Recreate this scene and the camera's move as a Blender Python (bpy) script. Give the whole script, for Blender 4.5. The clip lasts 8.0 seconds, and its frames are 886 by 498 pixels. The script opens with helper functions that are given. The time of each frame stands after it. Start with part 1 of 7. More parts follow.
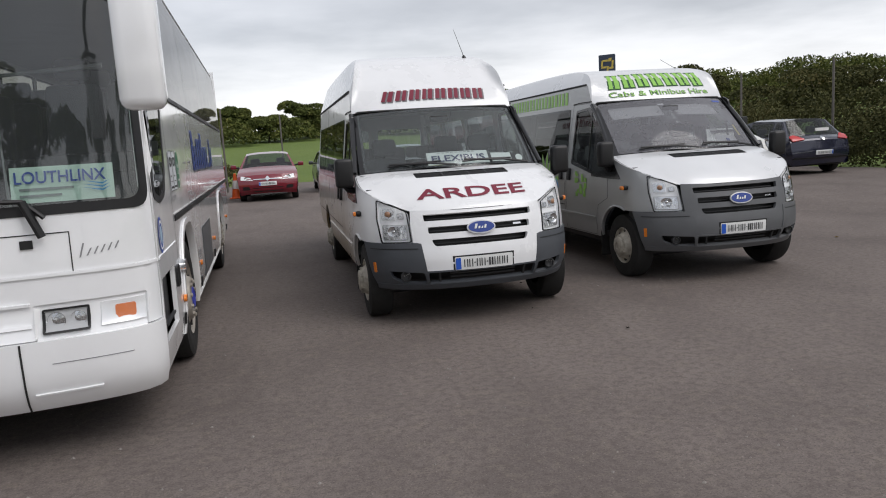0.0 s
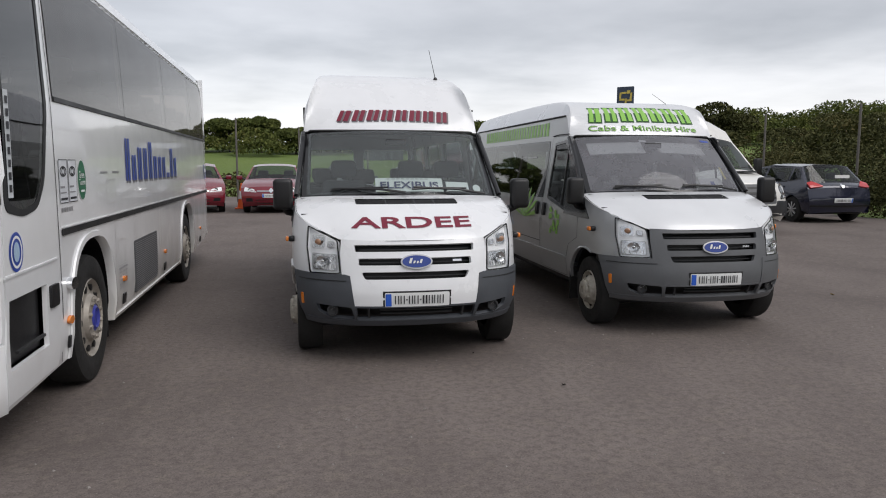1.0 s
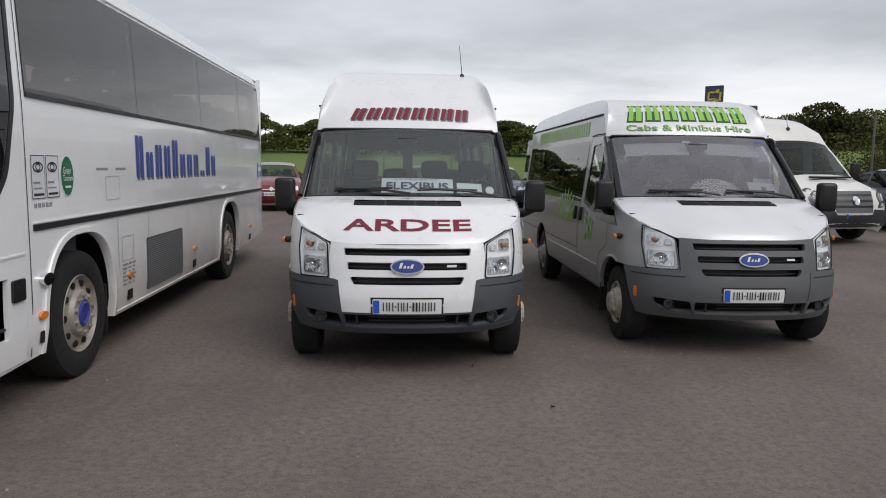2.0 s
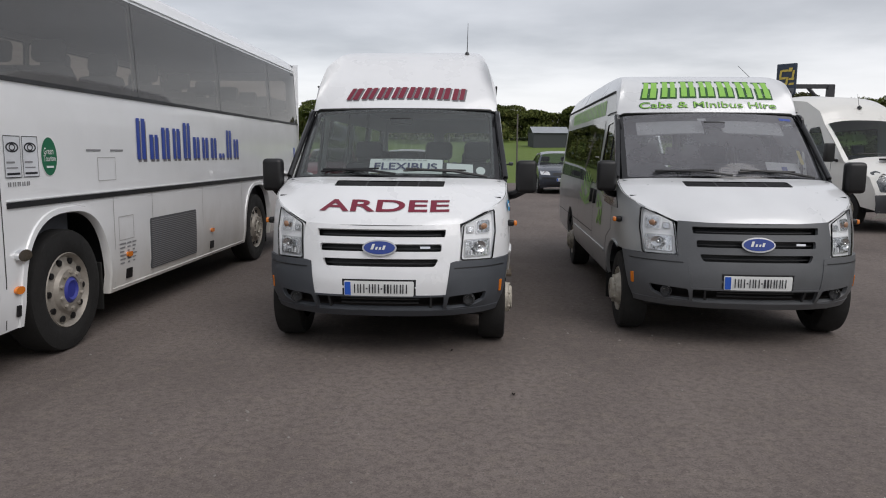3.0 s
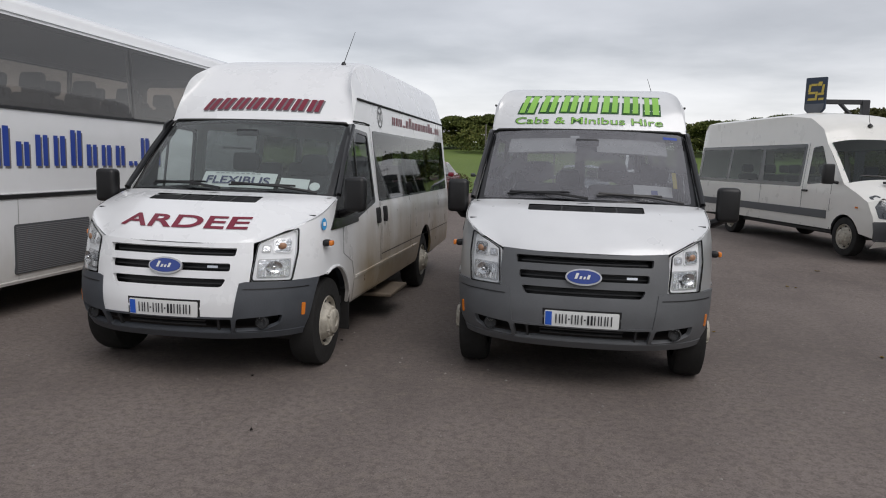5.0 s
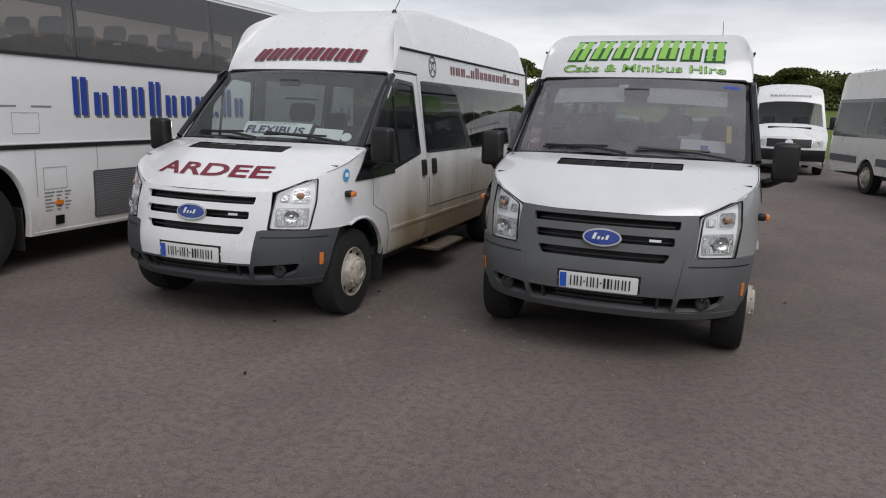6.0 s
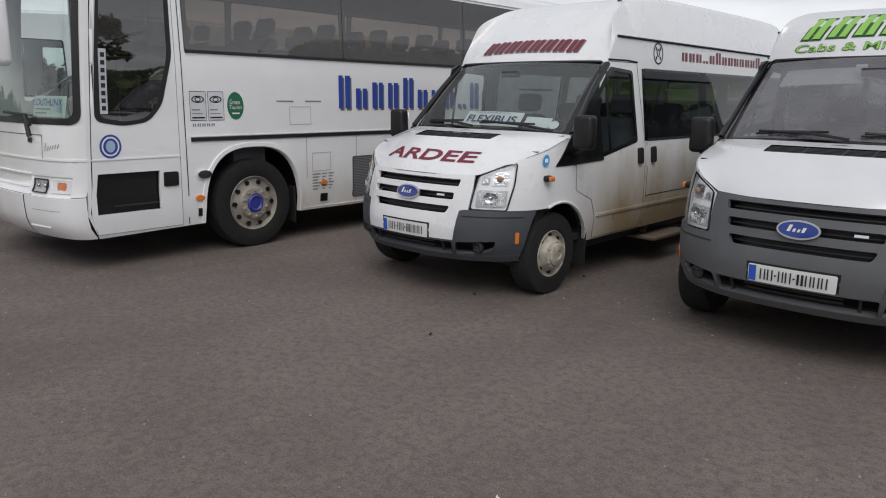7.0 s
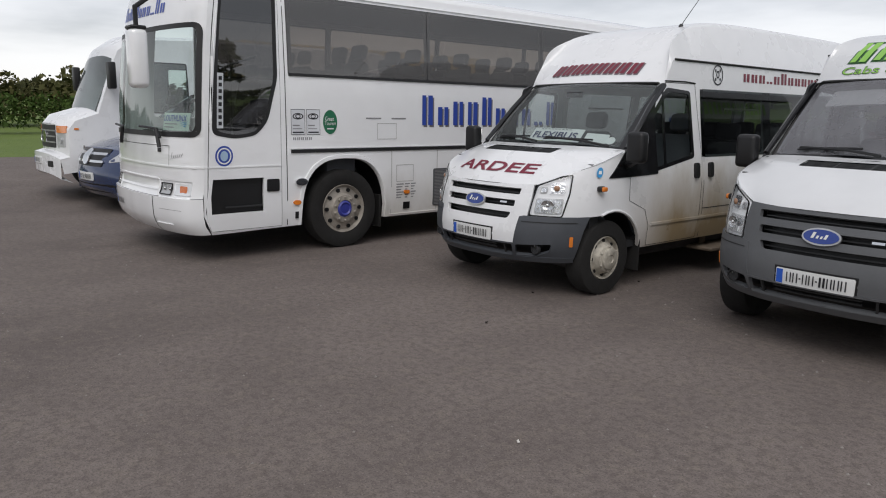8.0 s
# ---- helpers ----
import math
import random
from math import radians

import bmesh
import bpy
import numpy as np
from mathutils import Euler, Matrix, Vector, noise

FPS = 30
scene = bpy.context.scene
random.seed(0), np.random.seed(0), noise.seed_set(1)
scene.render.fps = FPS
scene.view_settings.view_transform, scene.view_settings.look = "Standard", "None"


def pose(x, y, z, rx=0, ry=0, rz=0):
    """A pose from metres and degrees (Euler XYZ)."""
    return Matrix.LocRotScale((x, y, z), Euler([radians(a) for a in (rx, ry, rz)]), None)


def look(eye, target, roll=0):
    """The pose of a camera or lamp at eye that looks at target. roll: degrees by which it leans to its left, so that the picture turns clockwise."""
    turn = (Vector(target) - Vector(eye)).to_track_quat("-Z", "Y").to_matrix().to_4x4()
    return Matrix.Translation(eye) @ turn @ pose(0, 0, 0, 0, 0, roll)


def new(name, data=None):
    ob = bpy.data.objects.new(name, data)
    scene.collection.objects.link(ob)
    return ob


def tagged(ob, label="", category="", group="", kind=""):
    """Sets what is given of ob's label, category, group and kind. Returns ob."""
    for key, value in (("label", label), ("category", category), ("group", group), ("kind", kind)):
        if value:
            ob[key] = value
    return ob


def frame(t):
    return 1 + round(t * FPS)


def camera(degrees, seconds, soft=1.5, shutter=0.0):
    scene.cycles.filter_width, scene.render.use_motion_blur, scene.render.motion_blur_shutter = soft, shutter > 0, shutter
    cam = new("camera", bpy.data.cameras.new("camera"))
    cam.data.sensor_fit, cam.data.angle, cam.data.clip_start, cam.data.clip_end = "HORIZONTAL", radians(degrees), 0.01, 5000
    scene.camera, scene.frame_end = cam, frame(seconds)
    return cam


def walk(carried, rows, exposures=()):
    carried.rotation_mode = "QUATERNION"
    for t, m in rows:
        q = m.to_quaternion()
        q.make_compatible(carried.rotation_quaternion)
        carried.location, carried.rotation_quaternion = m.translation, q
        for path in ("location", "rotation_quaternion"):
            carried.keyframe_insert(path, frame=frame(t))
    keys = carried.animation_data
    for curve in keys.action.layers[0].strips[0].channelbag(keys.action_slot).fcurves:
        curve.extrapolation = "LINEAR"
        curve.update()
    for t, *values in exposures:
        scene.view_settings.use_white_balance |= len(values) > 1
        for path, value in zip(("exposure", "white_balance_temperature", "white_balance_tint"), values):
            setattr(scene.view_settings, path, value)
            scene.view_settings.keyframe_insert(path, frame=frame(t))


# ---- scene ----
cam = camera(63.5, 8.0, soft=1.05)
PATH = [
    (0, (-1.706, -5.88, 1.576), (-1.264, -3.951, 1.285), -3.5),
    (0.5, (-1.245, -5.71, 1.524), (-0.872, -3.756, 1.318), -0.9),
    (1, (-0.853, -5.556, 1.606), (-0.481, -3.605, 1.375), 0.1),
    (2.3, (0.283, -5.276, 1.598), (0.345, -3.29, 1.367), 0.7),
    (2.5, (0.471, -5.266, 1.632), (0.578, -3.289, 1.346), -0.2),
    (3, (0.798, -5.169, 1.547), (0.674, -3.191, 1.281), 0.4),
    (3.5, (1.337, -5.074, 1.619), (1.202, -3.094, 1.372), 0.3),
    (4, (1.78, -4.921, 1.614), (1.595, -2.94, 1.407), -0.6),
    (4.5, (2.288, -4.776, 1.654), (2.044, -2.807, 1.395), -0.0),
    (4.7, (2.484, -4.699, 1.635), (2.211, -2.731, 1.409), 1.0),
    (6, (3.546, -4.207, 1.642), (2.867, -2.365, 1.26), 1.9),
    (6.5, (3.88, -4.156, 1.619), (2.915, -2.453, 1.209), 3.9),
    (7, (4.259, -4.114, 1.625), (2.928, -2.68, 1.207), 0.7),
    (7.5, (4.601, -4.292, 1.641), (3.121, -3.008, 1.24), 0.1),
    (8, (4.953, -4.436, 1.625), (3.438, -3.185, 1.252), 0.9),
]
walk(cam, [(t, look(eye, target, roll)) for t, eye, target, roll in PATH],
     [(0, 0.20, 6490, 12), (1.2, 0.14, 6490, 12), (2.5, 0.05, 6490, 12), (4.7, 0.03, 6490, 12), (6.0, 0.0, 6490, 12), (7.2, 0.01, 6490, 12), (8, 0.05, 6490, 12)])

# ---- sky and light: an overcast afternoon ----
world = bpy.data.worlds.new("world")
scene.world = world
world.use_nodes = True
wt = world.node_tree
wt.nodes.clear()
w_out = wt.nodes.new("ShaderNodeOutputWorld")
w_bg = wt.nodes.new("ShaderNodeBackground")
w_sky = wt.nodes.new("ShaderNodeTexSky")
w_sky.sky_type = "NISHITA"
w_sky.sun_disc = False
w_sky.sun_elevation = radians(38)
w_sky.sun_rotation = radians(134)
w_co = wt.nodes.new("ShaderNodeTexCoord")
w_sep = wt.nodes.new("ShaderNodeSeparateXYZ")
wt.links.new(w_co.outputs["Generated"], w_sep.inputs[0])


def w_math(op, a, b=None, clamp=False):
    n = wt.nodes.new("ShaderNodeMath")
    n.operation, n.use_clamp = op, clamp
    for i, v in enumerate((a, b)):
        if v is None:
            continue
        if isinstance(v, (int, float)):
            n.inputs[i].default_value = v
        else:
            wt.links.new(v, n.inputs[i])
    return n.outputs[0]


# clouds on a flat sheet overhead: the direction divided by its height
w_h = w_math("ADD", w_math("MAXIMUM", w_sep.outputs[2], 0.0), 0.10)
w_u, w_v = w_math("DIVIDE", w_sep.outputs[0], w_h), w_math("DIVIDE", w_sep.outputs[1], w_h)
w_cmb = wt.nodes.new("ShaderNodeCombineXYZ")
wt.links.new(w_u, w_cmb.inputs[0])
wt.links.new(w_v, w_cmb.inputs[1])
w_n1 = wt.nodes.new("ShaderNodeTexNoise")
w_n1.inputs["Scale"].default_value, w_n1.inputs["Detail"].default_value = 0.55, 7
w_n1.inputs["Roughness"].default_value = 0.52
wt.links.new(w_cmb.outputs[0], w_n1.inputs["Vector"])
w_ramp = wt.nodes.new("ShaderNodeValToRGB")
w_ramp.color_ramp.elements[0].position, w_ramp.color_ramp.elements[0].color = 0.30, (0.385, 0.395, 0.412, 1)
w_ramp.color_ramp.elements[1].position, w_ramp.color_ramp.elements[1].color = 0.66, (0.640, 0.652, 0.672, 1)
wt.links.new(w_n1.outputs["Fac"], w_ramp.inputs[0])
# the paler band low over the land
w_low = wt.nodes.new("ShaderNodeMapRange")
w_low.inputs[1].default_value, w_low.inputs[2].default_value = 0.02, 0.20
w_low.inputs[3].default_value, w_low.inputs[4].default_value = 1.0, 0.0
w_low.interpolation_type = "SMOOTHERSTEP"
wt.links.new(w_math("ADD", w_sep.outputs[2], w_math("MULTIPLY", w_math("SUBTRACT", w_n1.outputs["Fac"], 0.5), -0.22)), w_low.inputs[0])
w_mix = wt.nodes.new("ShaderNodeMix")
w_mix.data_type = "RGBA"
w_mix.inputs[7].default_value = (0.84, 0.84, 0.845, 1)
wt.links.new(w_low.outputs[0], w_mix.inputs[0])
wt.links.new(w_ramp.outputs[0], w_mix.inputs[6])
w_add = wt.nodes.new("ShaderNodeMix")
w_add.data_type, w_add.blend_type = "RGBA", "ADD"
w_add.inputs[0].default_value = 0.02
wt.links.new(w_mix.outputs[2], w_add.inputs[6])
wt.links.new(w_sky.outputs[0], w_add.inputs[7])
wt.links.new(w_add.outputs[2], w_bg.inputs[0])
w_bg.inputs[1].default_value = 1.0
wt.links.new(w_bg.outputs[0], w_out.inputs[0])
sun = new("sun", bpy.data.lights.new("sun", "SUN"))
sun.data.energy, sun.data.angle, sun.data.color = 1.45, radians(45), (1.0, 0.972, 0.94)
sun.matrix_world = look((0, 0, 30), (-22, 21, -8))
scene.view_settings.exposure = 0.0


# ---- materials ----
def base(name):
    m = bpy.data.materials.new(name)
    m.use_nodes = True
    return m, m.node_tree, m.node_tree.nodes["Principled BSDF"]


def tex_noise(nt, scale, detail=4, rough=0.55, coord="Object", stretch=None):
    co = nt.nodes.new("ShaderNodeTexCoord")
    n = nt.nodes.new("ShaderNodeTexNoise")
    n.inputs["Scale"].default_value, n.inputs["Detail"].default_value, n.inputs["Roughness"].default_value = scale, detail, rough
    if stretch:
        mp = nt.nodes.new("ShaderNodeMapping")
        mp.inputs["Scale"].default_value = stretch
        nt.links.new(co.outputs[coord], mp.inputs[0])
        nt.links.new(mp.outputs[0], n.inputs["Vector"])
    else:
        nt.links.new(co.outputs[coord], n.inputs["Vector"])
    return n.outputs["Fac"]


def remap(nt, v, a, b, c=0.0, d=1.0):
    n = nt.nodes.new("ShaderNodeMapRange")
    for i, k in enumerate((a, b, c, d)):
        n.inputs[i + 1].default_value = k
    nt.links.new(v, n.inputs[0])
    return n.outputs[0]


def blend(nt, fac, a, b, kind="MIX"):
    n = nt.nodes.new("ShaderNodeMix")
    n.data_type, n.blend_type = "RGBA", kind
    for i, v in ((0, fac), (6, a), (7, b)):
        if isinstance(v, (int, float)):
            n.inputs[i].default_value = v
        elif isinstance(v, tuple):
            n.inputs[i].default_value = (*v, 1)
        else:
            nt.links.new(v, n.inputs[i])
    return n.outputs[2]


def bump(nt, bsdf, v, strength, dist=0.01):
    n = nt.nodes.new("ShaderNodeBump")
    n.inputs["Strength"].default_value, n.inputs["Distance"].default_value = strength, dist
    nt.links.new(v, n.inputs["Height"])
    nt.links.new(n.outputs[0], bsdf.inputs["Normal"])


def mat(name, col, rough=0.5, metal=0.0, vary=0.12, scale=3.0, fine=60.0, relief=0.0, coat=0.0, mud=None):
    """A surface with broad and fine variation; mud: colour and the height under which splashes of it lie."""
    m, nt, b = base(name)
    big, small = tex_noise(nt, scale), tex_noise(nt, fine, 3)
    c = blend(nt, remap(nt, big, 0.3, 0.7), tuple(k * (1 - vary) for k in col), tuple(min(1, k * (1 + vary)) for k in col))
    c = blend(nt, remap(nt, small, 0.35, 0.65, 0, vary), c, tuple(k * 0.75 for k in col))
    if mud:
        co = nt.nodes.new("ShaderNodeTexCoord")
        sp = nt.nodes.new("ShaderNodeSeparateXYZ")
        nt.links.new(co.outputs["Object"], sp.inputs[0])
        streak = tex_noise(nt, 2.2, 6, 0.65, stretch=(1, 1, 0.45))
        ad = nt.nodes.new("ShaderNodeMath")
        ad.operation = "MULTIPLY_ADD"
        ad.inputs[1].default_value, ad.inputs[2].default_value = 0.9, -0.45
        nt.links.new(streak, ad.inputs[0])
        su = nt.nodes.new("ShaderNodeMath")
        nt.links.new(sp.outputs[2], su.inputs[0])
        nt.links.new(ad.outputs[0], su.inputs[1])
        back = remap(nt, sp.outputs[1], mud[2], mud[2] + 0.9, 0.0, 1.0)
        ml = nt.nodes.new("ShaderNodeMath")
        ml.operation = "MULTIPLY"
        nt.links.new(remap(nt, su.outputs[0], mud[1], mud[1] - 0.75, 0.0, mud[3]), ml.inputs[0])
        nt.links.new(back, ml.inputs[1])
        c = blend(nt, ml.outputs[0], c, mud[0])
    nt.links.new(c, b.inputs["Base Color"])
    nt.links.new(remap(nt, big, 0.3, 0.7, rough * 0.85, min(1, rough * 1.2)), b.inputs["Roughness"])
    b.inputs["Metallic"].default_value, b.inputs["Coat Weight"].default_value = metal, coat
    b.inputs["Coat Roughness"].default_value = 0.05
    if relief:
        bump(nt, b, small, relief, 0.004)
    return m


def pane(name, tint, gloss=0.02, haze=0.0, haze_col=(0.5, 0.5, 0.5), ior=1.58):
    """Clear sheet glass: passes light by its tint, mirrors by its Fresnel gloss. A flat diffuse mix paints in the haze
    of mirrored sky.
    """
    m = bpy.data.materials.new(name)
    m.use_nodes = True
    nt = m.node_tree
    nt.nodes.remove(nt.nodes["Principled BSDF"])
    tr, gl = nt.nodes.new("ShaderNodeBsdfTransparent"), nt.nodes.new("ShaderNodeBsdfGlossy")
    tr.inputs[0].default_value, gl.inputs["Roughness"].default_value = (*tint, 1), gloss
    fr, mx = nt.nodes.new("ShaderNodeLayerWeight"), nt.nodes.new("ShaderNodeMixShader")
    fr.inputs["Blend"].default_value = 0.5
    base_gloss = ((ior - 1) / (ior + 1)) ** 2
    pw, ma = nt.nodes.new("ShaderNodeMath"), nt.nodes.new("ShaderNodeMath")
    pw.operation, ma.operation = "POWER", "MULTIPLY_ADD"
    pw.inputs[1].default_value, ma.inputs[1].default_value, ma.inputs[2].default_value = 5.0, 1 - base_gloss, base_gloss
    nt.links.new(fr.outputs["Facing"], pw.inputs[0])
    nt.links.new(pw.outputs[0], ma.inputs[0])
    nt.links.new(ma.outputs[0], mx.inputs[0])
    nt.links.new(tr.outputs[0], mx.inputs[1])
    nt.links.new(gl.outputs[0], mx.inputs[2])
    end = mx.outputs[0]
    if haze:
        df, m2 = nt.nodes.new("ShaderNodeBsdfDiffuse"), nt.nodes.new("ShaderNodeMixShader")
        df.inputs[0].default_value = (*haze_col, 1)
        nt.links.new(remap(nt, tex_noise(nt, 1.6, 5, 0.65), 0.25, 0.75, haze * 0.7, haze * 1.3), m2.inputs[0])
        nt.links.new(end, m2.inputs[1])
        nt.links.new(df.outputs[0], m2.inputs[2])
        end = m2.outputs[0]
    nt.links.new(end, nt.nodes["Material Output"].inputs[0])
    return m


WHITE = mat("white_paint", (0.78, 0.79, 0.80), 0.28, vary=0.03, coat=0.6)
VAN_WHITE = mat("road_dirty_white_paint", (0.80, 0.81, 0.82), 0.3, vary=0.03, coat=0.5, mud=((0.31, 0.235, 0.135), 1.3, 0.9, 1.0))
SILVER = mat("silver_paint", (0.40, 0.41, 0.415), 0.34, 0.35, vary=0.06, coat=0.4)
# The same silver, with sky light on bonnet and roof painted in as paler colour.
SILVER_LIT = mat("lit_silver_paint", (0.70, 0.71, 0.72), 0.3, 0.1, vary=0.03, coat=0.5)
BUS_WHITE = mat("coach_white_paint", (0.86, 0.87, 0.88), 0.2, vary=0.02, coat=0.8, mud=((0.45, 0.40, 0.32), 0.95, 1.2, 0.6))
PLASTIC = mat("grey_bumper_plastic", (0.060, 0.066, 0.076), 0.55, vary=0.15, relief=0.25)
MID_PLASTIC = mat("mid_grey_bumper_plastic", (0.098, 0.102, 0.108), 0.5, vary=0.12, relief=0.2)
BLACK = mat("black_plastic", (0.007, 0.007, 0.008), 0.45, vary=0.2, relief=0.15)
TRIM = mat("black_gloss_trim", (0.007, 0.007, 0.008), 0.15, vary=0.1, coat=0.3)
RUBBER = mat("tyre_rubber", (0.011, 0.0105, 0.010), 0.85, vary=0.35, scale=8, relief=0.5)
STEEL = mat("painted_steel_wheel", (0.42, 0.39, 0.33), 0.55, 0.1, vary=0.4, scale=14, relief=0.2)
ALLOY = mat("bright_alloy", (0.55, 0.55, 0.56), 0.3, 0.8, vary=0.1)
CHROME = mat("chrome", (0.75, 0.76, 0.77), 0.12, 1.0, vary=0.03)
LINE = mat("faint_panel_line", (0.42, 0.42, 0.41), 0.6, vary=0.1)
GASKET = mat("dark_seam", (0.02, 0.02, 0.02), 0.7, vary=0.1)
PAPER = mat("white_paper", (0.8, 0.8, 0.79), 0.7, vary=0.04)
SEAT = mat("grey_seat_cloth", (0.07, 0.073, 0.082), 0.9, vary=0.25, relief=0.3)
LINING = mat("grey_cabin_lining", (0.36, 0.36, 0.36), 0.8, vary=0.1)
DARK_IN = mat("dark_cabin_plastic", (0.028, 0.029, 0.031), 0.6, vary=0.15)
AMBER = mat("amber_lens", (0.75, 0.22, 0.03), 0.2, vary=0.08, coat=0.5)
RED_LENS = mat("red_lens", (0.5, 0.02, 0.02), 0.2, vary=0.08, coat=0.5)
MAROON = mat("maroon_vinyl", (0.18, 0.009, 0.030), 0.35, vary=0.05)
SHADOW_INK = mat("grey_outline_vinyl", (0.16, 0.15, 0.16), 0.4, vary=0.05)
GREEN_INK = mat("lime_green_vinyl", (0.25, 0.52, 0.085), 0.35, vary=0.05)
DARK_GREEN = mat("dark_green_vinyl", (0.02, 0.09, 0.02), 0.4, vary=0.05)
BLUE_INK = mat("royal_blue_vinyl", (0.03, 0.07, 0.36), 0.35, vary=0.05)
GREY_INK = mat("grey_print", (0.25, 0.25, 0.26), 0.5, vary=0.05)
INK = mat("black_print", (0.015, 0.015, 0.02), 0.5, vary=0.05)
SKY_INK = mat("sky_blue_print", (0.04, 0.30, 0.62), 0.45, vary=0.05)
PLATE_BLUE = mat("blue_plate_band", (0.02, 0.10, 0.50), 0.4, vary=0.05)
PLATE_WHITE = mat("white_number_plate", (0.72, 0.73, 0.72), 0.35, vary=0.06)
BADGE_BLUE = mat("dark_blue_enamel", (0.012, 0.04, 0.24), 0.15, vary=0.05, coat=0.6)
LAMP_BED = mat("lamp_housing", (0.86, 0.87, 0.88), 0.35, 0.0, vary=0.06)
LAMP_MIRROR = mat("faceted_reflector", (0.66, 0.67, 0.68), 0.2, 0.9, vary=0.25, scale=22, fine=34, relief=0.9)
LAMP_SILVER = mat("lamp_reflector", (0.86, 0.87, 0.88), 0.25, 0.25, vary=0.05)
LAMP_GREY = mat("lamp_bezel_grey", (0.50, 0.505, 0.51), 0.3, 0.15, vary=0.06)
COACH_AMBER = mat("pale_orange_lens", (0.68, 0.20, 0.07), 0.25, vary=0.1, coat=0.4)
LAMP_AMBER = mat("indicator_amber", (0.36, 0.20, 0.12), 0.3, vary=0.08, coat=0.4)
CLEAR = pane("windscreen_glass", (0.80, 0.87, 0.86), 0.02, 0.17, (0.32, 0.345, 0.35))
TINTED = pane("tinted_glass", (0.20, 0.22, 0.22))
DOOR_GLASS = pane("light_door_glass", (0.70, 0.75, 0.74))
LAMP_DARK = mat("smoked_lamp_reflector", (0.10, 0.105, 0.11), 0.2, 0.6, vary=0.2)
VISOR = mat("pale_visor_vinyl", (0.72, 0.72, 0.70), 0.7, vary=0.06)
SMOKED = pane("smoked_coach_glass", (0.40, 0.365, 0.335), 0.02, 0.20, (0.19, 0.175, 0.16), 2.4)
DOOR_DARK = pane("dark_clear_door_glass", (0.20, 0.20, 0.195), 0.015, 0.02, (0.2, 0.2, 0.2), 2.3)
# The strong diffuse mix here is mirrored sky painted into the windscreen.
SKY_HAZED = pane("sky_hazed_windscreen_glass", (0.66, 0.68, 0.70), 0.03, 0.38, (0.33, 0.33, 0.355))
LENS = pane("lamp_lens", (0.97, 0.975, 0.98), ior=1.28)


# ---- building kit ----
def thing(name, label, category, m=None, group="", kind=""):
    ob = new(name)
    ob.empty_display_size = 0.2
    if m is not None:
        ob.matrix_world = m
    return tagged(ob, label, category, group, kind)


def part(name, bm, material, parent=None, label="", smooth=True):
    me = bpy.data.meshes.new(name)
    bm.to_mesh(me)
    bm.free()
    if smooth:
        me.shade_smooth()
        me.set_sharp_from_angle(angle=radians(38))
    me.materials.append(material)
    ob = new(name, me)
    ob.parent = parent
    if label:
        ob["label"] = label
    return ob


def lin(pts, v):
    """Straight-line interpolation through (a, b) pairs."""
    if v <= pts[0][0]:
        return pts[0][1]
    for (a, p), (b, q) in zip(pts, pts[1:]):
        if v <= b:
            return p + (q - p) * (v - a) / (b - a)
    return pts[-1][1]


def soft(pts, v):
    """The same, eased: a smooth curve through the pairs."""
    if v <= pts[0][0]:
        return pts[0][1]
    if v >= pts[-1][0]:
        return pts[-1][1]
    n = len(pts)
    for i in range(n - 1):
        (a, p), (b, q) = pts[i], pts[i + 1]
        if v <= b:
            k0 = (q - pts[i - 1][1]) / (b - pts[i - 1][0]) if i else (q - p) / (b - a)
            k1 = (pts[i + 2][1] - p) / (pts[i + 2][0] - a) if i + 2 < n else (q - p) / (b - a)
            t, h = (v - a) / (b - a), b - a
            return (2 * t**3 - 3 * t**2 + 1) * p + (t**3 - 2 * t**2 + t) * h * k0 + (3 * t**2 - 2 * t**3) * q + (t**3 - t**2) * h * k1


def inside(p, poly):
    hit = False
    for (x0, y0), (x1, y1) in zip(poly, poly[1:] + poly[:1]):
        if (y0 > p[1]) != (y1 > p[1]) and p[0] < (x1 - x0) * (p[1] - y0) / (y1 - y0) + x0:
            hit = not hit
    return hit


def resample(poly, step):
    out = []
    for (x0, y0), (x1, y1) in zip(poly, poly[1:] + poly[:1]):
        n = max(1, int(math.hypot(x1 - x0, y1 - y0) / step))
        out += [(x0 + (x1 - x0) * i / n, y0 + (y1 - y0) * i / n) for i in range(n)]
    return out


def rounded(poly, r, n=4):
    """A polygon with its corners rounded."""
    out = []
    k = len(poly)
    for i in range(k):
        p, a, b = Vector(poly[i]), Vector(poly[i - 1]), Vector(poly[(i + 1) % k])
        d0, d1 = (a - p), (b - p)
        q = min(r, d0.length * 0.45, d1.length * 0.45)
        s, e = p + d0.normalized() * q, p + d1.normalized() * q
        for j in range(n + 1):
            t = j / n
            v = s * (1 - t) ** 2 + p * 2 * t * (1 - t) + e * t * t
            out.append((v.x, v.y))
    return out


def rect(x0, y0, x1, y1):
    return [(x0, y0), (x1, y0), (x1, y1), (x0, y1)]


def oval(cx, cy, rx, ry, n=20):
    return [(cx + rx * math.cos(2 * math.pi * i / n), cy + ry * math.sin(2 * math.pi * i / n)) for i in range(n)]


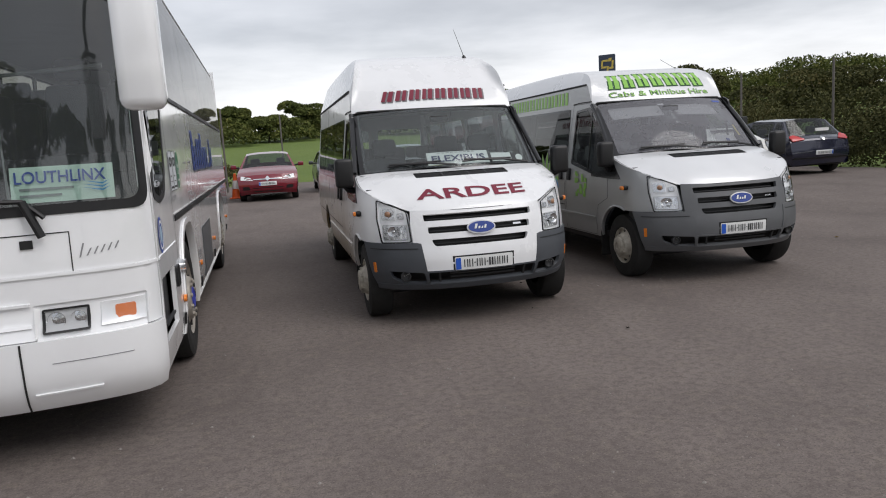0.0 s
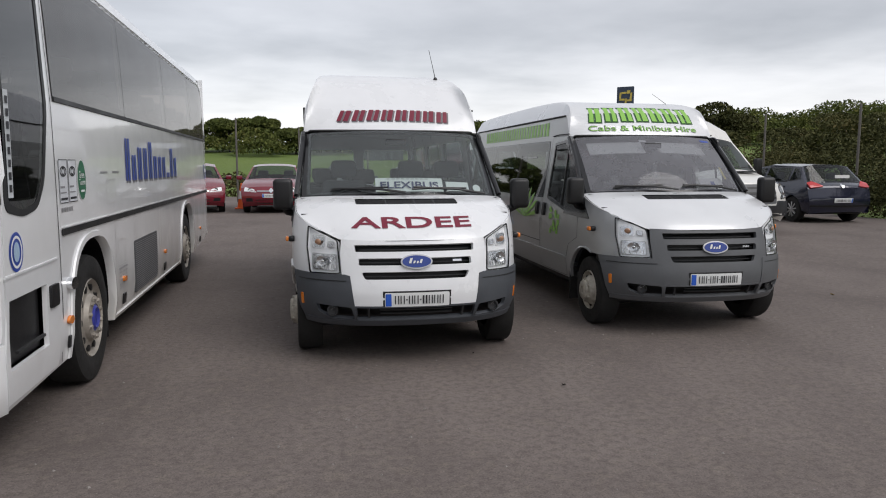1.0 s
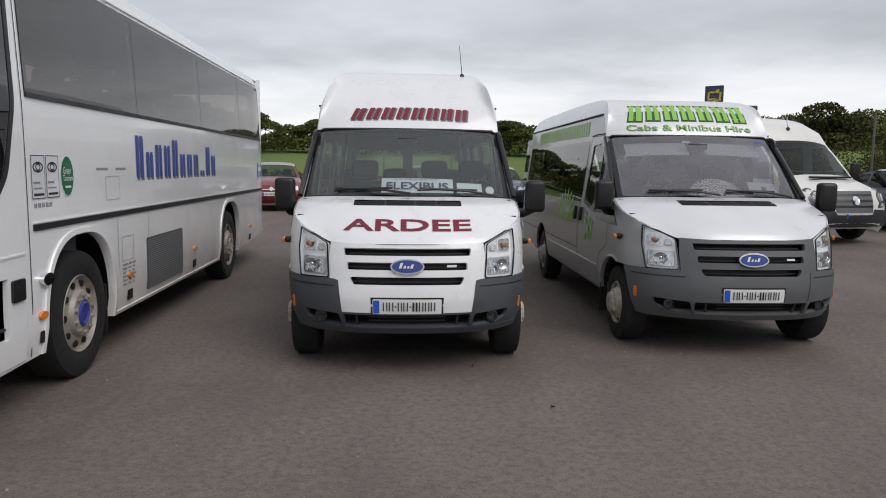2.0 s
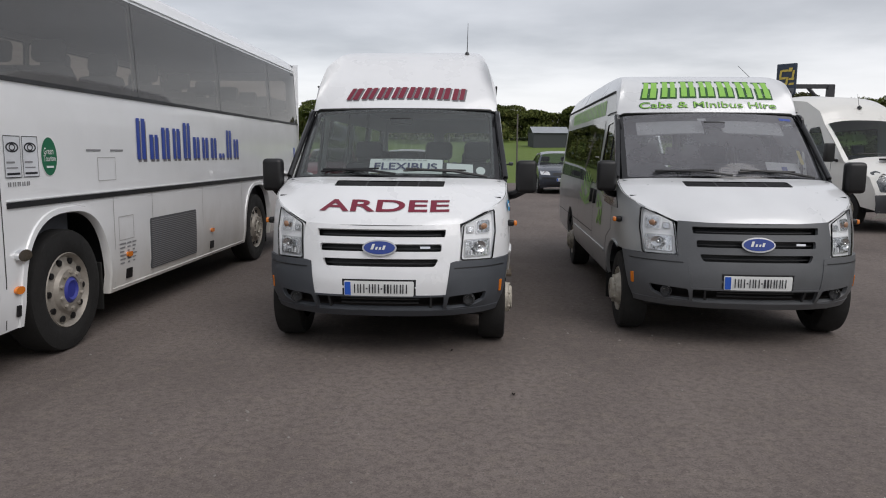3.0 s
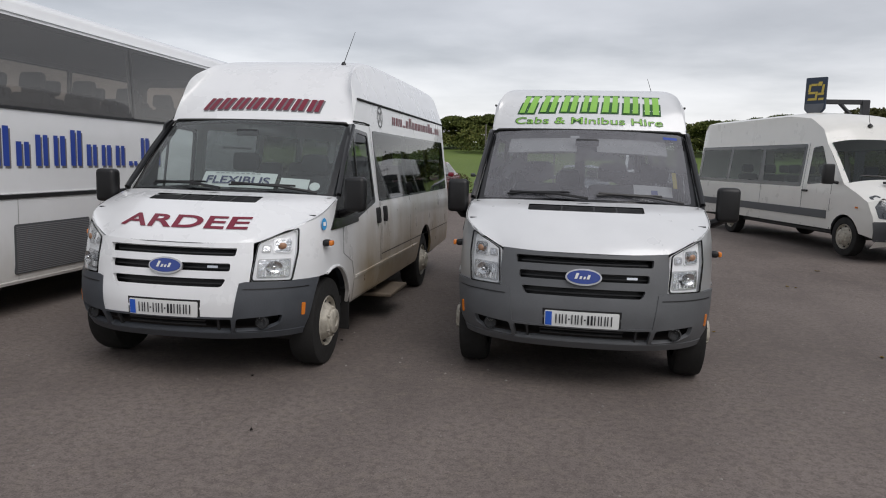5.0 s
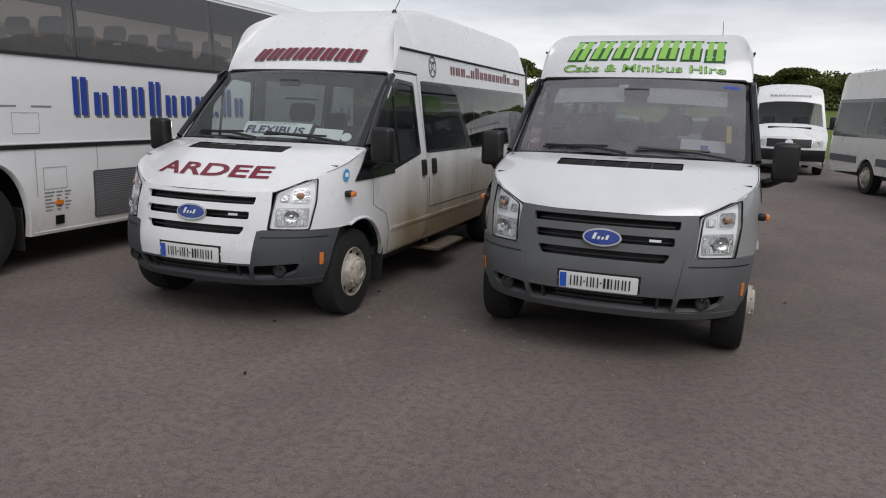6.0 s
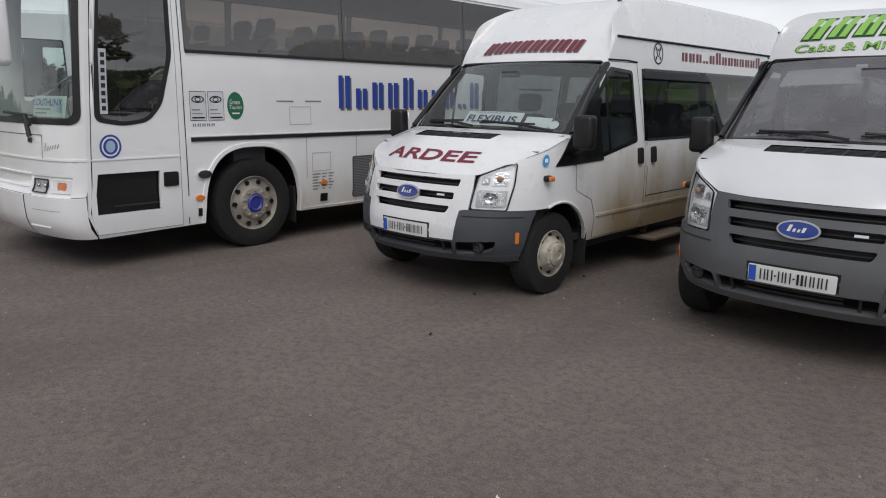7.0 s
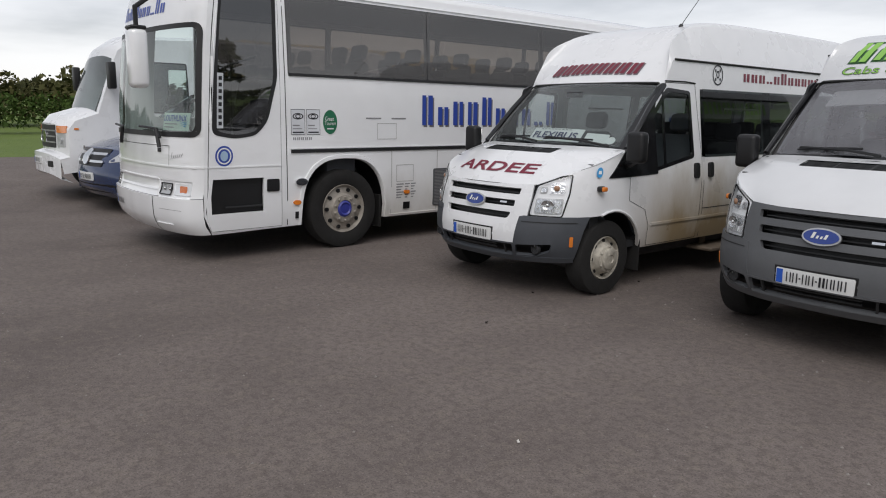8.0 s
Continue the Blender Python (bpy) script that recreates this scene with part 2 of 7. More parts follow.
def sheet(outer, holes, fn, step=0.12, thick=0.0, core=None, bm=None, lift=0.0):
    """A panel: a flat polygon with holes, carried by fn on to a curved surface. It is thickened towards core; lift moves it off the surface, away from core."""
    from mathutils.geometry import delaunay_2d_cdt
    rings = [resample(outer, step)] + [resample(h, step) for h in holes]
    pts, edges = [], []
    for r in rings:
        k = len(pts)
        pts += [Vector(p) for p in r]
        edges += [(k + i, k + (i + 1) % len(r)) for i in range(len(r))]
    xs, ys = [p[0] for p in outer], [p[1] for p in outer]
    nx, ny = int((max(xs) - min(xs)) / step), int((max(ys) - min(ys)) / step)
    if nx * ny < 6000:
        for i in range(1, nx + 1):
            for j in range(1, ny + 1):
                p = (min(xs) + i * step + 0.003, min(ys) + j * step + 0.002)
                if inside(p, rings[0]) and not any(inside(p, h) for h in rings[1:]):
                    pts.append(Vector(p))
    vs, _, fs, _, _, _ = delaunay_2d_cdt(pts, edges, [], 0, 1e-5)
    keep = []
    for f in fs:
        c = sum((vs[i] for i in f), Vector((0, 0))) / len(f)
        if inside(c, rings[0]) and not any(inside(c, h) for h in rings[1:]):
            keep.append(f)
    out = bm or bmesh.new()
    made = {}
    for f in keep:
        for i in f:
            if i not in made:
                made[i] = out.verts.new(fn(vs[i].x, vs[i].y))
    faces = [out.faces.new([made[i] for i in f]) for f in keep]
    if core is None and not thick and not lift:
        return out
    core = Vector(core or (0, 0, 0))
    nor = {}
    for f in faces:
        f.normal_update()
        c = f.calc_center_median()
        toward = Vector((core.x - c.x, (core.y - c.y), core.z - c.z))
        if f.normal.dot(toward) > 0:
            f.normal_flip()
        for v in f.verts:
            nor[v] = nor.get(v, Vector()) + f.normal * f.calc_area()
    for v, n in nor.items():
        n.normalize()
        if lift:
            v.co += n * lift
    if thick:
        back = {v: out.verts.new(v.co - n * thick) for v, n in nor.items()}
        for f in faces:
            out.faces.new([back[v] for v in reversed(f.verts)])
            for lp in f.loops:
                if len(lp.edge.link_faces) == 1 or all(g not in faces for g in lp.edge.link_faces if g is not f):
                    a, b = lp.vert, lp.link_loop_next.vert
                    out.faces.new((b, a, back[a], back[b]))
    return out


def loft(rows, closed=False, caps=False, bm=None):
    """Quads between rows of equally many points."""
    out = bm or bmesh.new()
    vs = [[out.verts.new(p) for p in r] for r in rows]
    for a, b in zip(vs, vs[1:]):
        n = len(a)
        for i in range(n if closed else n - 1):
            j = (i + 1) % n
            out.faces.new((a[i], a[j], b[j], b[i]))
    if caps:
        out.faces.new(list(reversed(vs[0])))
        out.faces.new(vs[-1])
    return out


def box(lo, hi, bevel=0.0, seg=2, bm=None, m=None):
    out = bm or bmesh.new()
    lo, hi = Vector(lo), Vector(hi)
    g = bmesh.ops.create_cube(out, size=1.0)["verts"]
    for v in g:
        v.co = Vector(((lo + hi) / 2)[i] + v.co[i] * (hi - lo)[i] for i in range(3))
        if m is not None:
            v.co = m @ v.co
    if bevel:
        es = list({e for v in g for e in v.link_edges})
        bmesh.ops.bevel(out, geom=es, offset=bevel, segments=seg, affect="EDGES", profile=0.5)
    return out


def lathe(prof, seg=32, axis="x", at=(0, 0, 0), bm=None):
    """Profile of (radius, along) pairs, turned round an axis."""
    out = bm or bmesh.new()
    rows = []
    for r, h in prof:
        ring = []
        for i in range(seg):
            c, s = r * math.cos(2 * math.pi * i / seg), r * math.sin(2 * math.pi * i / seg)
            p = {"x": (h, c, s), "y": (c, h, s), "z": (c, s, h)}[axis]
            ring.append((p[0] + at[0], p[1] + at[1], p[2] + at[2]))
        rows.append(ring)
    loft(rows, True, False, out)
    return out


def tube(pts, r, seg=8, bm=None, taper=1.0):
    out = bm or bmesh.new()
    rows = []
    n = len(pts)
    for i, p in enumerate(pts):
        p = Vector(p)
        d = (Vector(pts[min(i + 1, n - 1)]) - Vector(pts[max(i - 1, 0)])).normalized()
        a = d.orthogonal().normalized() if abs(d.z) > 0.95 else d.cross(Vector((0, 0, 1))).normalized()
        b = d.cross(a)
        k = r * (1 + (taper - 1) * i / max(1, n - 1))
        rows.append([p + a * k * math.cos(2 * math.pi * j / seg) + b * k * math.sin(2 * math.pi * j / seg) for j in range(seg)])
    loft(rows, True, True, out)
    return out


FONT_CACHE = {}


def lettering(text, width, height, fn, bm=None, shear=0.0, bold=0.0, core=None, lift=0.004, arch=0.0):
    """The built-in font's letters, stretched to width and height and laid on a surface by fn(a, b), with a and b from the text's middle and foot."""
    key = (text, bold, shear)
    if key not in FONT_CACHE:
        cu = bpy.data.curves.new("letters", "FONT")
        cu.body, cu.offset, cu.shear, cu.resolution_u = text, bold, shear, 4
        ob = bpy.data.objects.new("letters", cu)
        me = bpy.data.meshes.new_from_object(ob)
        bpy.data.objects.remove(ob)
        vs = [v.co.xy for v in me.vertices]
        x0, x1 = min(v.x for v in vs), max(v.x for v in vs)
        y0, y1 = min(v.y for v in vs), max(v.y for v in vs)
        FONT_CACHE[key] = ([((v.x - x0) / (x1 - x0) - 0.5, (v.y - y0) / (y1 - y0)) for v in vs], [list(p.vertices) for p in me.polygons])
        bpy.data.meshes.remove(me)
    vs, fs = FONT_CACHE[key]
    out = bm or bmesh.new()
    made = []
    for a, b in vs:
        p = Vector(fn(a * width, b * height + arch * (1 - 4 * a * a)))
        if core is not None:
            e = 0.01
            n = (Vector(fn(a * width + e, b * height)) - p).cross(Vector(fn(a * width, b * height + e)) - p)
            n.normalize()
            if n.dot(Vector(core) - p) > 0:
                n = -n
            p += n * lift
        made.append(out.verts.new(p))
    for f in fs:
        try:
            out.faces.new([made[i] for i in f])
        except ValueError:
            pass
    return out


def name_bars(parent, name, material, n, width, height, fn, core, slant=0.12, lift=0.004, gap=0.22, arch=0.0, grow=0.0, tall=None, label=""):
    """Plain upright bars in place of a name, two for each sign, each pair a part of its own."""
    w = width / n
    for i in range(n):
        x0, x1 = -width / 2 + i * w + w * gap / 2, -width / 2 + (i + 1) * w - w * gap / 2
        k = x1 - x0
        up = arch * (1 - (2 * (i + 0.5) / n - 1) ** 2)
        h = height * (tall[i] if tall else 1.0)
        wide = 0.42 if (i * 7) % 3 else 0.36
        bm = bmesh.new()
        for a0, a1 in ((x0, x0 + k * wide), (x1 - k * (0.80 - wide), x1)):
            a0, a1, b0, b1 = a0 - grow, a1 + grow, up - grow, h + up + grow
            q = [(a0 + slant * b0, b0), (a1 + slant * b0, b0), (a1 + slant * b1, b1), (a0 + slant * b1, b1)]
            sheet(q, [], fn, max(height * 0.5, 0.05), 0, core, bm, lift)
        part(name, bm, material, parent, label if i == 0 else "")


def plate(parent, fn, core, z=0.0, w=0.52, h=0.11, name="number_plate", band=True):
    """A number plate on fn(a, b), with its signs as plain bars."""
    p = part(name, sheet(rounded(rect(-w / 2, z, w / 2, z + h), 0.012), [], fn, 0.08, 0.012, core, lift=0.014), PLATE_WHITE, parent, "white number plate with blue band")
    x, q = -w / 2 + w * 0.15, w / 0.52
    for i, k in enumerate((0.034, 0.034, 0.012, 0.032, 0.034, 0.012, 0.014, 0.014, 0.034, 0.034, 0.034)):
        b = bmesh.new()
        if i in (2, 5):
            sheet(rect(x, z + h * 0.47, x + k * q, z + h * 0.56), [], fn, 0.1, 0, core, b, 0.019)
        else:
            bars = ((0, 1.0),) if k < 0.02 else ((0, 0.25), (0.75, 1.0))
            for a0, a1 in bars:
                sheet(rect(x + a0 * k * q, z + h * 0.2, x + a1 * k * q, z + h * 0.82), [], fn, 0.1, 0, core, b, 0.019)
        part("bar", b, INK, p)
        x += (k + 0.0105) * q
    if band:
        part("band", sheet(rect(-w / 2 + 0.006, z + 0.006, -w / 2 + w * 0.1, z + h - 0.006), [], fn, 0.1, 0, core, lift=0.019), PLATE_BLUE, p)
    return p


def wheel(parent, side, x, y, r, w, rim_r, style="steel", rim_mat=None, hub_mat=None):
    """A wheel whose outer face looks to side (+1 or -1 along x), the outer face at x."""
    s = side
    rim_mat = rim_mat or STEEL
    prof = [(rim_r, -w), (r * 0.93, -w), (r, -w * 0.85), (r, -w * 0.15), (r * 0.975, -w * 0.04), (r * 0.90, 0.0), (rim_r * 1.06, 0.0), (rim_r, -0.012)]
    bm = lathe([(a, x + s * h) for a, h in prof], 40, "x", (0, y, r))
    ob = part("wheel", bm, RUBBER, parent, "worn black tyre")
    if style == "truck":
        p = [(rim_r, -0.012), (rim_r * 0.98, -0.004), (rim_r * 0.93, -0.03), (rim_r * 0.88, -0.045), (rim_r * 0.62, -0.02), (rim_r * 0.56, 0.012), (rim_r * 0.36, 0.02), (rim_r * 0.34, 0.0)]
    elif style == "dish":
        p = [(rim_r, -0.012), (rim_r * 0.97, 0.0), (rim_r * 0.93, -0.012), (rim_r * 0.90, -0.035), (rim_r * 0.80, -0.040), (rim_r * 0.70, -0.012), (rim_r * 0.63, 0.012), (rim_r * 0.60, 0.030), (rim_r * 0.53, 0.038), (rim_r * 0.50, 0.038), (rim_r * 0.485, 0.056), (rim_r * 0.44, 0.063), (rim_r * 0.20, 0.066), (rim_r * 0.17, 0.058), (0.001, 0.059)]
    else:
        p = [(rim_r, -0.012), (rim_r * 0.96, 0.0), (rim_r * 0.88, -0.03), (rim_r * 0.3, -0.012), (rim_r * 0.2, -0.006), (0.001, -0.004)]
    rim = part("rim", lathe([(a, x + s * h) for a, h in p], 40, "x", (0, y, r)), rim_mat, ob)
    if style in ("truck", "dish"):
        k = 10 if style == "truck" else 8
        for i in range(k):
            a = 2 * math.pi * i / k
            q = rim_r * (0.78 if style == "truck" else 0.79)
            part("hand_hole", lathe([(rim_r * 0.085, x - s * 0.045), (rim_r * 0.085, x - s * (0.024 if style == "dish" else 0.018)), (0.001, x - s * (0.023 if style == "dish" else 0.017))], 10, "x", (0, y + q * math.cos(a), r + q * math.sin(a))), BLACK, ob)
        k, lug = (10, 0.0) if style == "truck" else (6, 0.014)
        for i in range(k):
            a = 2 * math.pi * (i + 0.5) / k
            q = rim_r * (0.48 if style == "truck" else 0.565)
            part("wheel_nut", lathe([(rim_r * 0.06, x - s * 0.01), (rim_r * 0.06, x + s * (0.028 + lug)), (rim_r * 0.03, x + s * (0.034 + lug)), (0.001, x + s * (0.034 + lug))], 6, "x", (0, y + q * math.cos(a), r + q * math.sin(a))), rim_mat, ob)
    if style == "truck":
        part("hub", lathe([(rim_r * 0.35, x - s * 0.02), (rim_r * 0.34, x + s * 0.012), (rim_r * 0.26, x + s * 0.03), (rim_r * 0.2, x + s * 0.014), (0.001, x + s * 0.018)], 24, "x", (0, y, r)), hub_mat or STEEL, ob)
    if style == "spoke":
        sp = bmesh.new()
        for i in range(9):
            a = 2 * math.pi * i / 9
            m = Matrix.Translation((0, y, r)) @ Matrix.Rotation(a, 4, "X")
            box((min(x, x - s * 0.02), -rim_r * 0.07, rim_r * 0.12), (max(x + s * 0.004, x - s * 0.02), rim_r * 0.07, rim_r * 0.93), 0.006, 1, sp, m)
        part("spoke", sp, ALLOY, ob)
        part("hub", lathe([(rim_r * 0.2, x - s * 0.01), (rim_r * 0.18, x + s * 0.012), (0.001, x + s * 0.014)], 20, "x", (0, y, r)), ALLOY, ob)
    return ob


# ---- ground ----
def rise(x, y):
    """The car park is level in its middle and swells a little towards its edges."""
    t = min(1.0, max(0.0, (math.hypot(x - 1.0, y + 3.0) - 9.5) / 6.0))
    return 0.18 * t * t * (3 - 2 * t) * min(1.0, max(0.0, (y + 12.0) / 8.0))


# ---- the two minibuses: one body, two roofs and liveries ----
PLAN = [(0, 0), (0.2, 0.008), (0.38, 0.03), (0.52, 0.07), (0.66, 0.14), (0.77, 0.22), (0.86, 0.32), (0.93, 0.45), (0.968, 0.60), (0.982, 0.80), (0.985, 1.1), (0.985, 6.0), (0.975, 6.4)]
ARC = [0.0]
for (ax, ay), (bx, by) in zip(PLAN, PLAN[1:]):
    ARC.append(ARC[-1] + math.hypot(bx - ax, by - ay))
PLAN_X = [(a, p[0]) for a, p in zip(ARC, PLAN)]
PLAN_Y = [(a, p[1]) for a, p in zip(ARC, PLAN)]
LEAN_Y = [(0.34, 0.085), (0.42, 0.025), (0.5, 0.0), (0.62, 0.0), (0.74, 0.03), (0.86, 0.06), (1.0, 0.115), (1.12, 0.175), (1.3, 0.30)]
INSET = [(0.34, 0.055), (0.45, 0.016), (0.6, 0.002), (0.9, 0.0), (1.1, 0.006), (1.25, 0.03), (1.92, 0.115), (2.17, 0.135), (2.4, 0.16)]


def u_at(y):
    """Arc length round the body at which the flank reaches y."""
    return lin([(b, a) for a, b in PLAN_Y], y)


def u_x(x):
    return lin([(b, a) for a, b in PLAN_X], x)


def skin(u, z):
    """The van's skin, from the nose round to the tail; u is positive on its left."""
    s, a = (1 if u >= 0 else -1), abs(u)
    x, y = soft(PLAN_X, a), soft(PLAN_Y, a)
    front = max(0.0, 1.0 - y / 1.0)
    return Vector((s * x * (1 - soft(INSET, z) / 0.985), y + soft(LEAN_Y, z) * front, z))


def flank(s):
    """The skin of one side as a function of y and z."""
    return lambda y, z: skin(s * u_at(y), z)


CORE = (0, 3.0, 1.2)
HOOD = [(0.0, 0.115, 1.0), (0.12, 0.16, 1.045), (0.3, 0.25, 1.112), (0.55, 0.40, 1.205), (0.72, 0.53, 1.272), (1.0, 0.82, 1.335)]


def hood(t, s):
    """The bonnet: t from -1 to 1 across, s from its front edge to the windscreen."""
    cy, cz = soft([(h[0], h[1]) for h in HOOD], s), soft([(h[0], h[2]) for h in HOOD], s)
    ue = u_x(0.815) + (u_at(1.05) - u_x(0.815)) * s
    e = skin(ue, 1.115 + 0.195 * s**0.9)
    k = abs(t)
    lip = max(0.0, 1 - s / 0.45)
    rim = lip * max(0.0, (k - 0.70) / 0.30) ** 1.2 + (1 - lip) * k**5
    return Vector((e.x * t, cy + (e.y - cy) * k**2.6, cz + (e.z - cz) * rim + 0.012 * (1 - k * k) * math.sin(math.pi * s)))


def screen(t, v):
    """The windscreen, t across and v upwards."""
    k = t * t
    b = Vector((0.895 * t, 0.83 + 0.20 * k, 1.335 - 0.025 * k))
    e = Vector((0.855 * t, 1.50 + 0.16 * k, 1.94 - 0.025 * k))
    return b.lerp(e, v) + Vector((0, -0.022, 0.028)) * math.sin(math.pi * v) * (1 - 0.5 * k)


def roof_fn(high):
    if high:
        mid = [(1.50, 1.94), (1.61, 2.06), (1.745, 2.18), (1.96, 2.35), (2.15, 2.47), (2.46, 2.575), (3.0, 2.625), (4.0, 2.64), (6.1, 2.63), (6.32, 2.52)]
    else:
        mid = [(1.50, 1.94), (1.59, 2.05), (1.70, 2.155), (1.86, 2.255), (2.1, 2.335), (2.45, 2.385), (3.0, 2.41), (4.0, 2.42), (6.1, 2.40), (6.32, 2.29)]
    edge = [(1.66, 1.915), (1.70, 2.0), (1.75, 2.09), (1.81, 2.165), (1.98, 2.17), (2.3, 2.17), (2.9, 2.17), (4.0, 2.17), (6.1, 2.17), (6.36, 2.17)]
    n = len(mid) - 1
    ms = [(i / n, m) for i, m in enumerate(mid)]
    es = [(i / n, m) for i, m in enumerate(edge)]

    def fn(t, s):
        cy, cz = soft([(a, m[0]) for a, m in ms], s), soft([(a, m[1]) for a, m in ms], s)
        ey, ez = soft([(a, m[0]) for a, m in es], s), soft([(a, m[1]) for a, m in es], s)
        xe = 0.985 - soft(INSET, ez)
        bend = 0.16 * max(0.0, 1 - s * 2.2)
        k, p = abs(t), 8.0 + 8.0 * min(1, s * 5)
        c = max(0.0, 1 - k**p) ** (1.0 / p)
        slope = 1 - (0.19 if high else 0.13) * c * min(1, s * 5) * (cz - ez) / (0.45 if high else 0.21)
        return Vector((xe * t * slope, cy + bend * k * k + (ey - cy - bend) * k**24, ez + (cz - ez) * c))
    return fn


def seat(parent, x, y, z=0.62, w=0.48, tall=0.62, name="seat"):
    b = box((x - w / 2, y - 0.25, z), (x + w / 2, y + 0.25, z + 0.16), 0.05)
    m = Matrix.Translation((x, y + 0.24, z + 0.12)) @ Matrix.Rotation(radians(-12), 4, "X")
    box((-w / 2, -0.07, 0), (w / 2, 0.07, tall), 0.06, 2, b, m)
    box((-0.14, -0.055, tall + 0.03), (0.14, 0.055, tall + 0.22), 0.05, 2, b, m)
    box((x - 0.18, y - 0.2, 0.45), (x + 0.18, y + 0.2, z + 0.02), 0, 1, b)
    return part(name, b, SEAT, parent)


def arch_poly(c, r, zb, n=16):
    """The cut of a wheel arch from the sill line zb, front foot first."""
    return [(c - r * math.cos(math.pi * i / n), zb + (r * 1.0) * math.sin(math.pi * i / n)) for i in range(n + 1)]


def minibus(name, label, m, high, low_paint, top_paint, nose_paint, bumper_paint, hood_paint, screen_glass):
    van = thing(name, label, "minibus", m)
    hub_y, rear_y = 0.80, 4.55
    # bumper and nose
    ua = u_at(0.41)
    ring = [(-u_at(0.405), 0.365), (u_at(0.405), 0.365), (u_at(0.43), 0.45), (u_at(0.475), 0.62), (u_at(0.52), 0.745), (u_x(0.84), 0.742), (u_x(0.56), 0.745), (0.53, 0.735), (0.50, 0.50), (-0.50, 0.50), (-0.53, 0.735), (-u_x(0.56), 0.745), (-u_x(0.84), 0.742), (-u_at(0.52), 0.745), (-u_at(0.475), 0.62), (-u_at(0.43), 0.45)]
    mouth = [(0.512, 0.392), (0.72, 0.398), (0.83, 0.440), (0.85, 0.505), (0.525, 0.488)]
    slots = [rounded(rect(-0.49, 0.388, 0.49, 0.487), 0.015)] + [rounded([(s * a, b) for a, b in mouth], 0.02) for s in (-1, 1)]
    bump_ob = part("bumper", sheet(ring, slots, skin, 0.07, 0.03, CORE, lift=0.012), bumper_paint, van, "ribbed grey plastic bumper")
    part("lower_intake", sheet(rect(-0.86, 0.37, 0.86, 0.52), [], skin, 0.1, 0.01, CORE, lift=-0.075), BLACK, bump_ob)
    for z0 in (0.418, 0.452):
        part("intake_bar", sheet(rect(-0.30, z0, 0.30, z0 + 0.010), [], skin, 0.1, 0.012, CORE, lift=-0.02), DARK_IN, bump_ob)
    for a in (-0.395, 0.395):
        part("intake_rib", sheet(rect(a - 0.008, 0.385, a + 0.008, 0.49), [], skin, 0.1, 0.02, CORE, lift=-0.006), DARK_IN, bump_ob)
    part("bumper_lip", sheet(rect(-u_at(0.40), 0.335, u_at(0.40), 0.385), [], skin, 0.07, 0.05, CORE, lift=0.016), bumper_paint, bump_ob)
    for a, b in ((-ua, -0.56), (0.56, ua)):
        part("bumper_crease", sheet(rect(a, 0.690, b, 0.697), [], skin, 0.05, 0.003, CORE, lift=0.0155), BLACK, bump_ob)
    for s in (-1, 1):
        c = skin(s * 0.70, 0.45)
        fog = part("fog_lamp", lathe([(0.045, 0.03), (0.045, -0.002), (0.036, -0.004), (0.034, 0.012), (0.001, 0.02)], 20, "y", (c.x, c.y, c.z)), DARK_IN, bump_ob)
        part("lens", lathe([(0.040, -0.008), (0.02, -0.012), (0.001, -0.013)], 18, "y", (c.x, c.y, c.z)), LENS, fog)
        part("side_marker", sheet(rounded(rect(s * u_at(0.375) - 0.016, 0.485, s * u_at(0.375) + 0.016, 0.575), 0.01), [], skin, 0.05, 0.02, CORE, lift=0.018), AMBER, bump_ob)
    panel = [(-0.515, 0.50), (0.515, 0.50), (0.535, 0.725), (0.60, 0.745), (0.61, 0.90), (0.60, 1.018), (0.3, 1.006), (-0.3, 1.006), (-0.60, 1.018), (-0.61, 0.90), (-0.60, 0.745), (-0.535, 0.725)]
    slits = [rounded([(-0.41, 0.708), (0.41, 0.708), (0.44, 0.765), (-0.44, 0.765)], 0.022), rounded(rect(-0.46, 0.818, 0.46, 0.872), 0.016), rounded([(-0.485, 0.922), (0.485, 0.922), (0.492, 0.976), (-0.492, 0.976)], 0.012)]
    grille = part("grille", sheet(panel, slits, skin, 0.06, 0.03, CORE, lift=0.006), nose_paint, van)
    part("backing", sheet(rect(-0.52, 0.70, 0.52, 0.995), [], skin, 0.1, 0.01, CORE, lift=-0.085), BLACK, grille)
    mesh = bmesh.new()
    for i in range(3):
        sheet(rect(-0.46, (0.732, 0.841, 0.945)[i], 0.46, (0.741, 0.850, 0.953)[i]), [], skin, 0.12, 0.012, CORE, mesh, -0.04)
    part("grille_bar", mesh, DARK_IN, grille)
    part("script_tag", sheet(rect(0.30, 0.840, 0.375, 0.856), [], skin, 0.1, 0.004, CORE, lift=0.004), CHROME, grille)
    badge = part("badge", sheet(oval(0, 0.842, 0.128, 0.057, 28), [], skin, 0.05, 0.02, CORE, lift=0.026), ALLOY, grille)
    part("badge_field", sheet(oval(0, 0.842, 0.116, 0.046, 28), [], skin, 0.05, 0.004, CORE, lift=0.030), BADGE_BLUE, badge)
    for a, w, hh in ((-0.064, 0.020, 0.040), (-0.030, 0.016, 0.020), (-0.004, 0.014, 0.018), (0.020, 0.018, 0.030)):
        part("badge_bar", sheet([(a, 0.828), (a + w, 0.828), (a + w + hh * 0.35, 0.828 + hh), (a + hh * 0.35, 0.828 + hh)], [], skin, 0.05, 0, CORE, lift=0.0325), PLATE_WHITE, badge)
    plate(van, skin, CORE, 0.495)
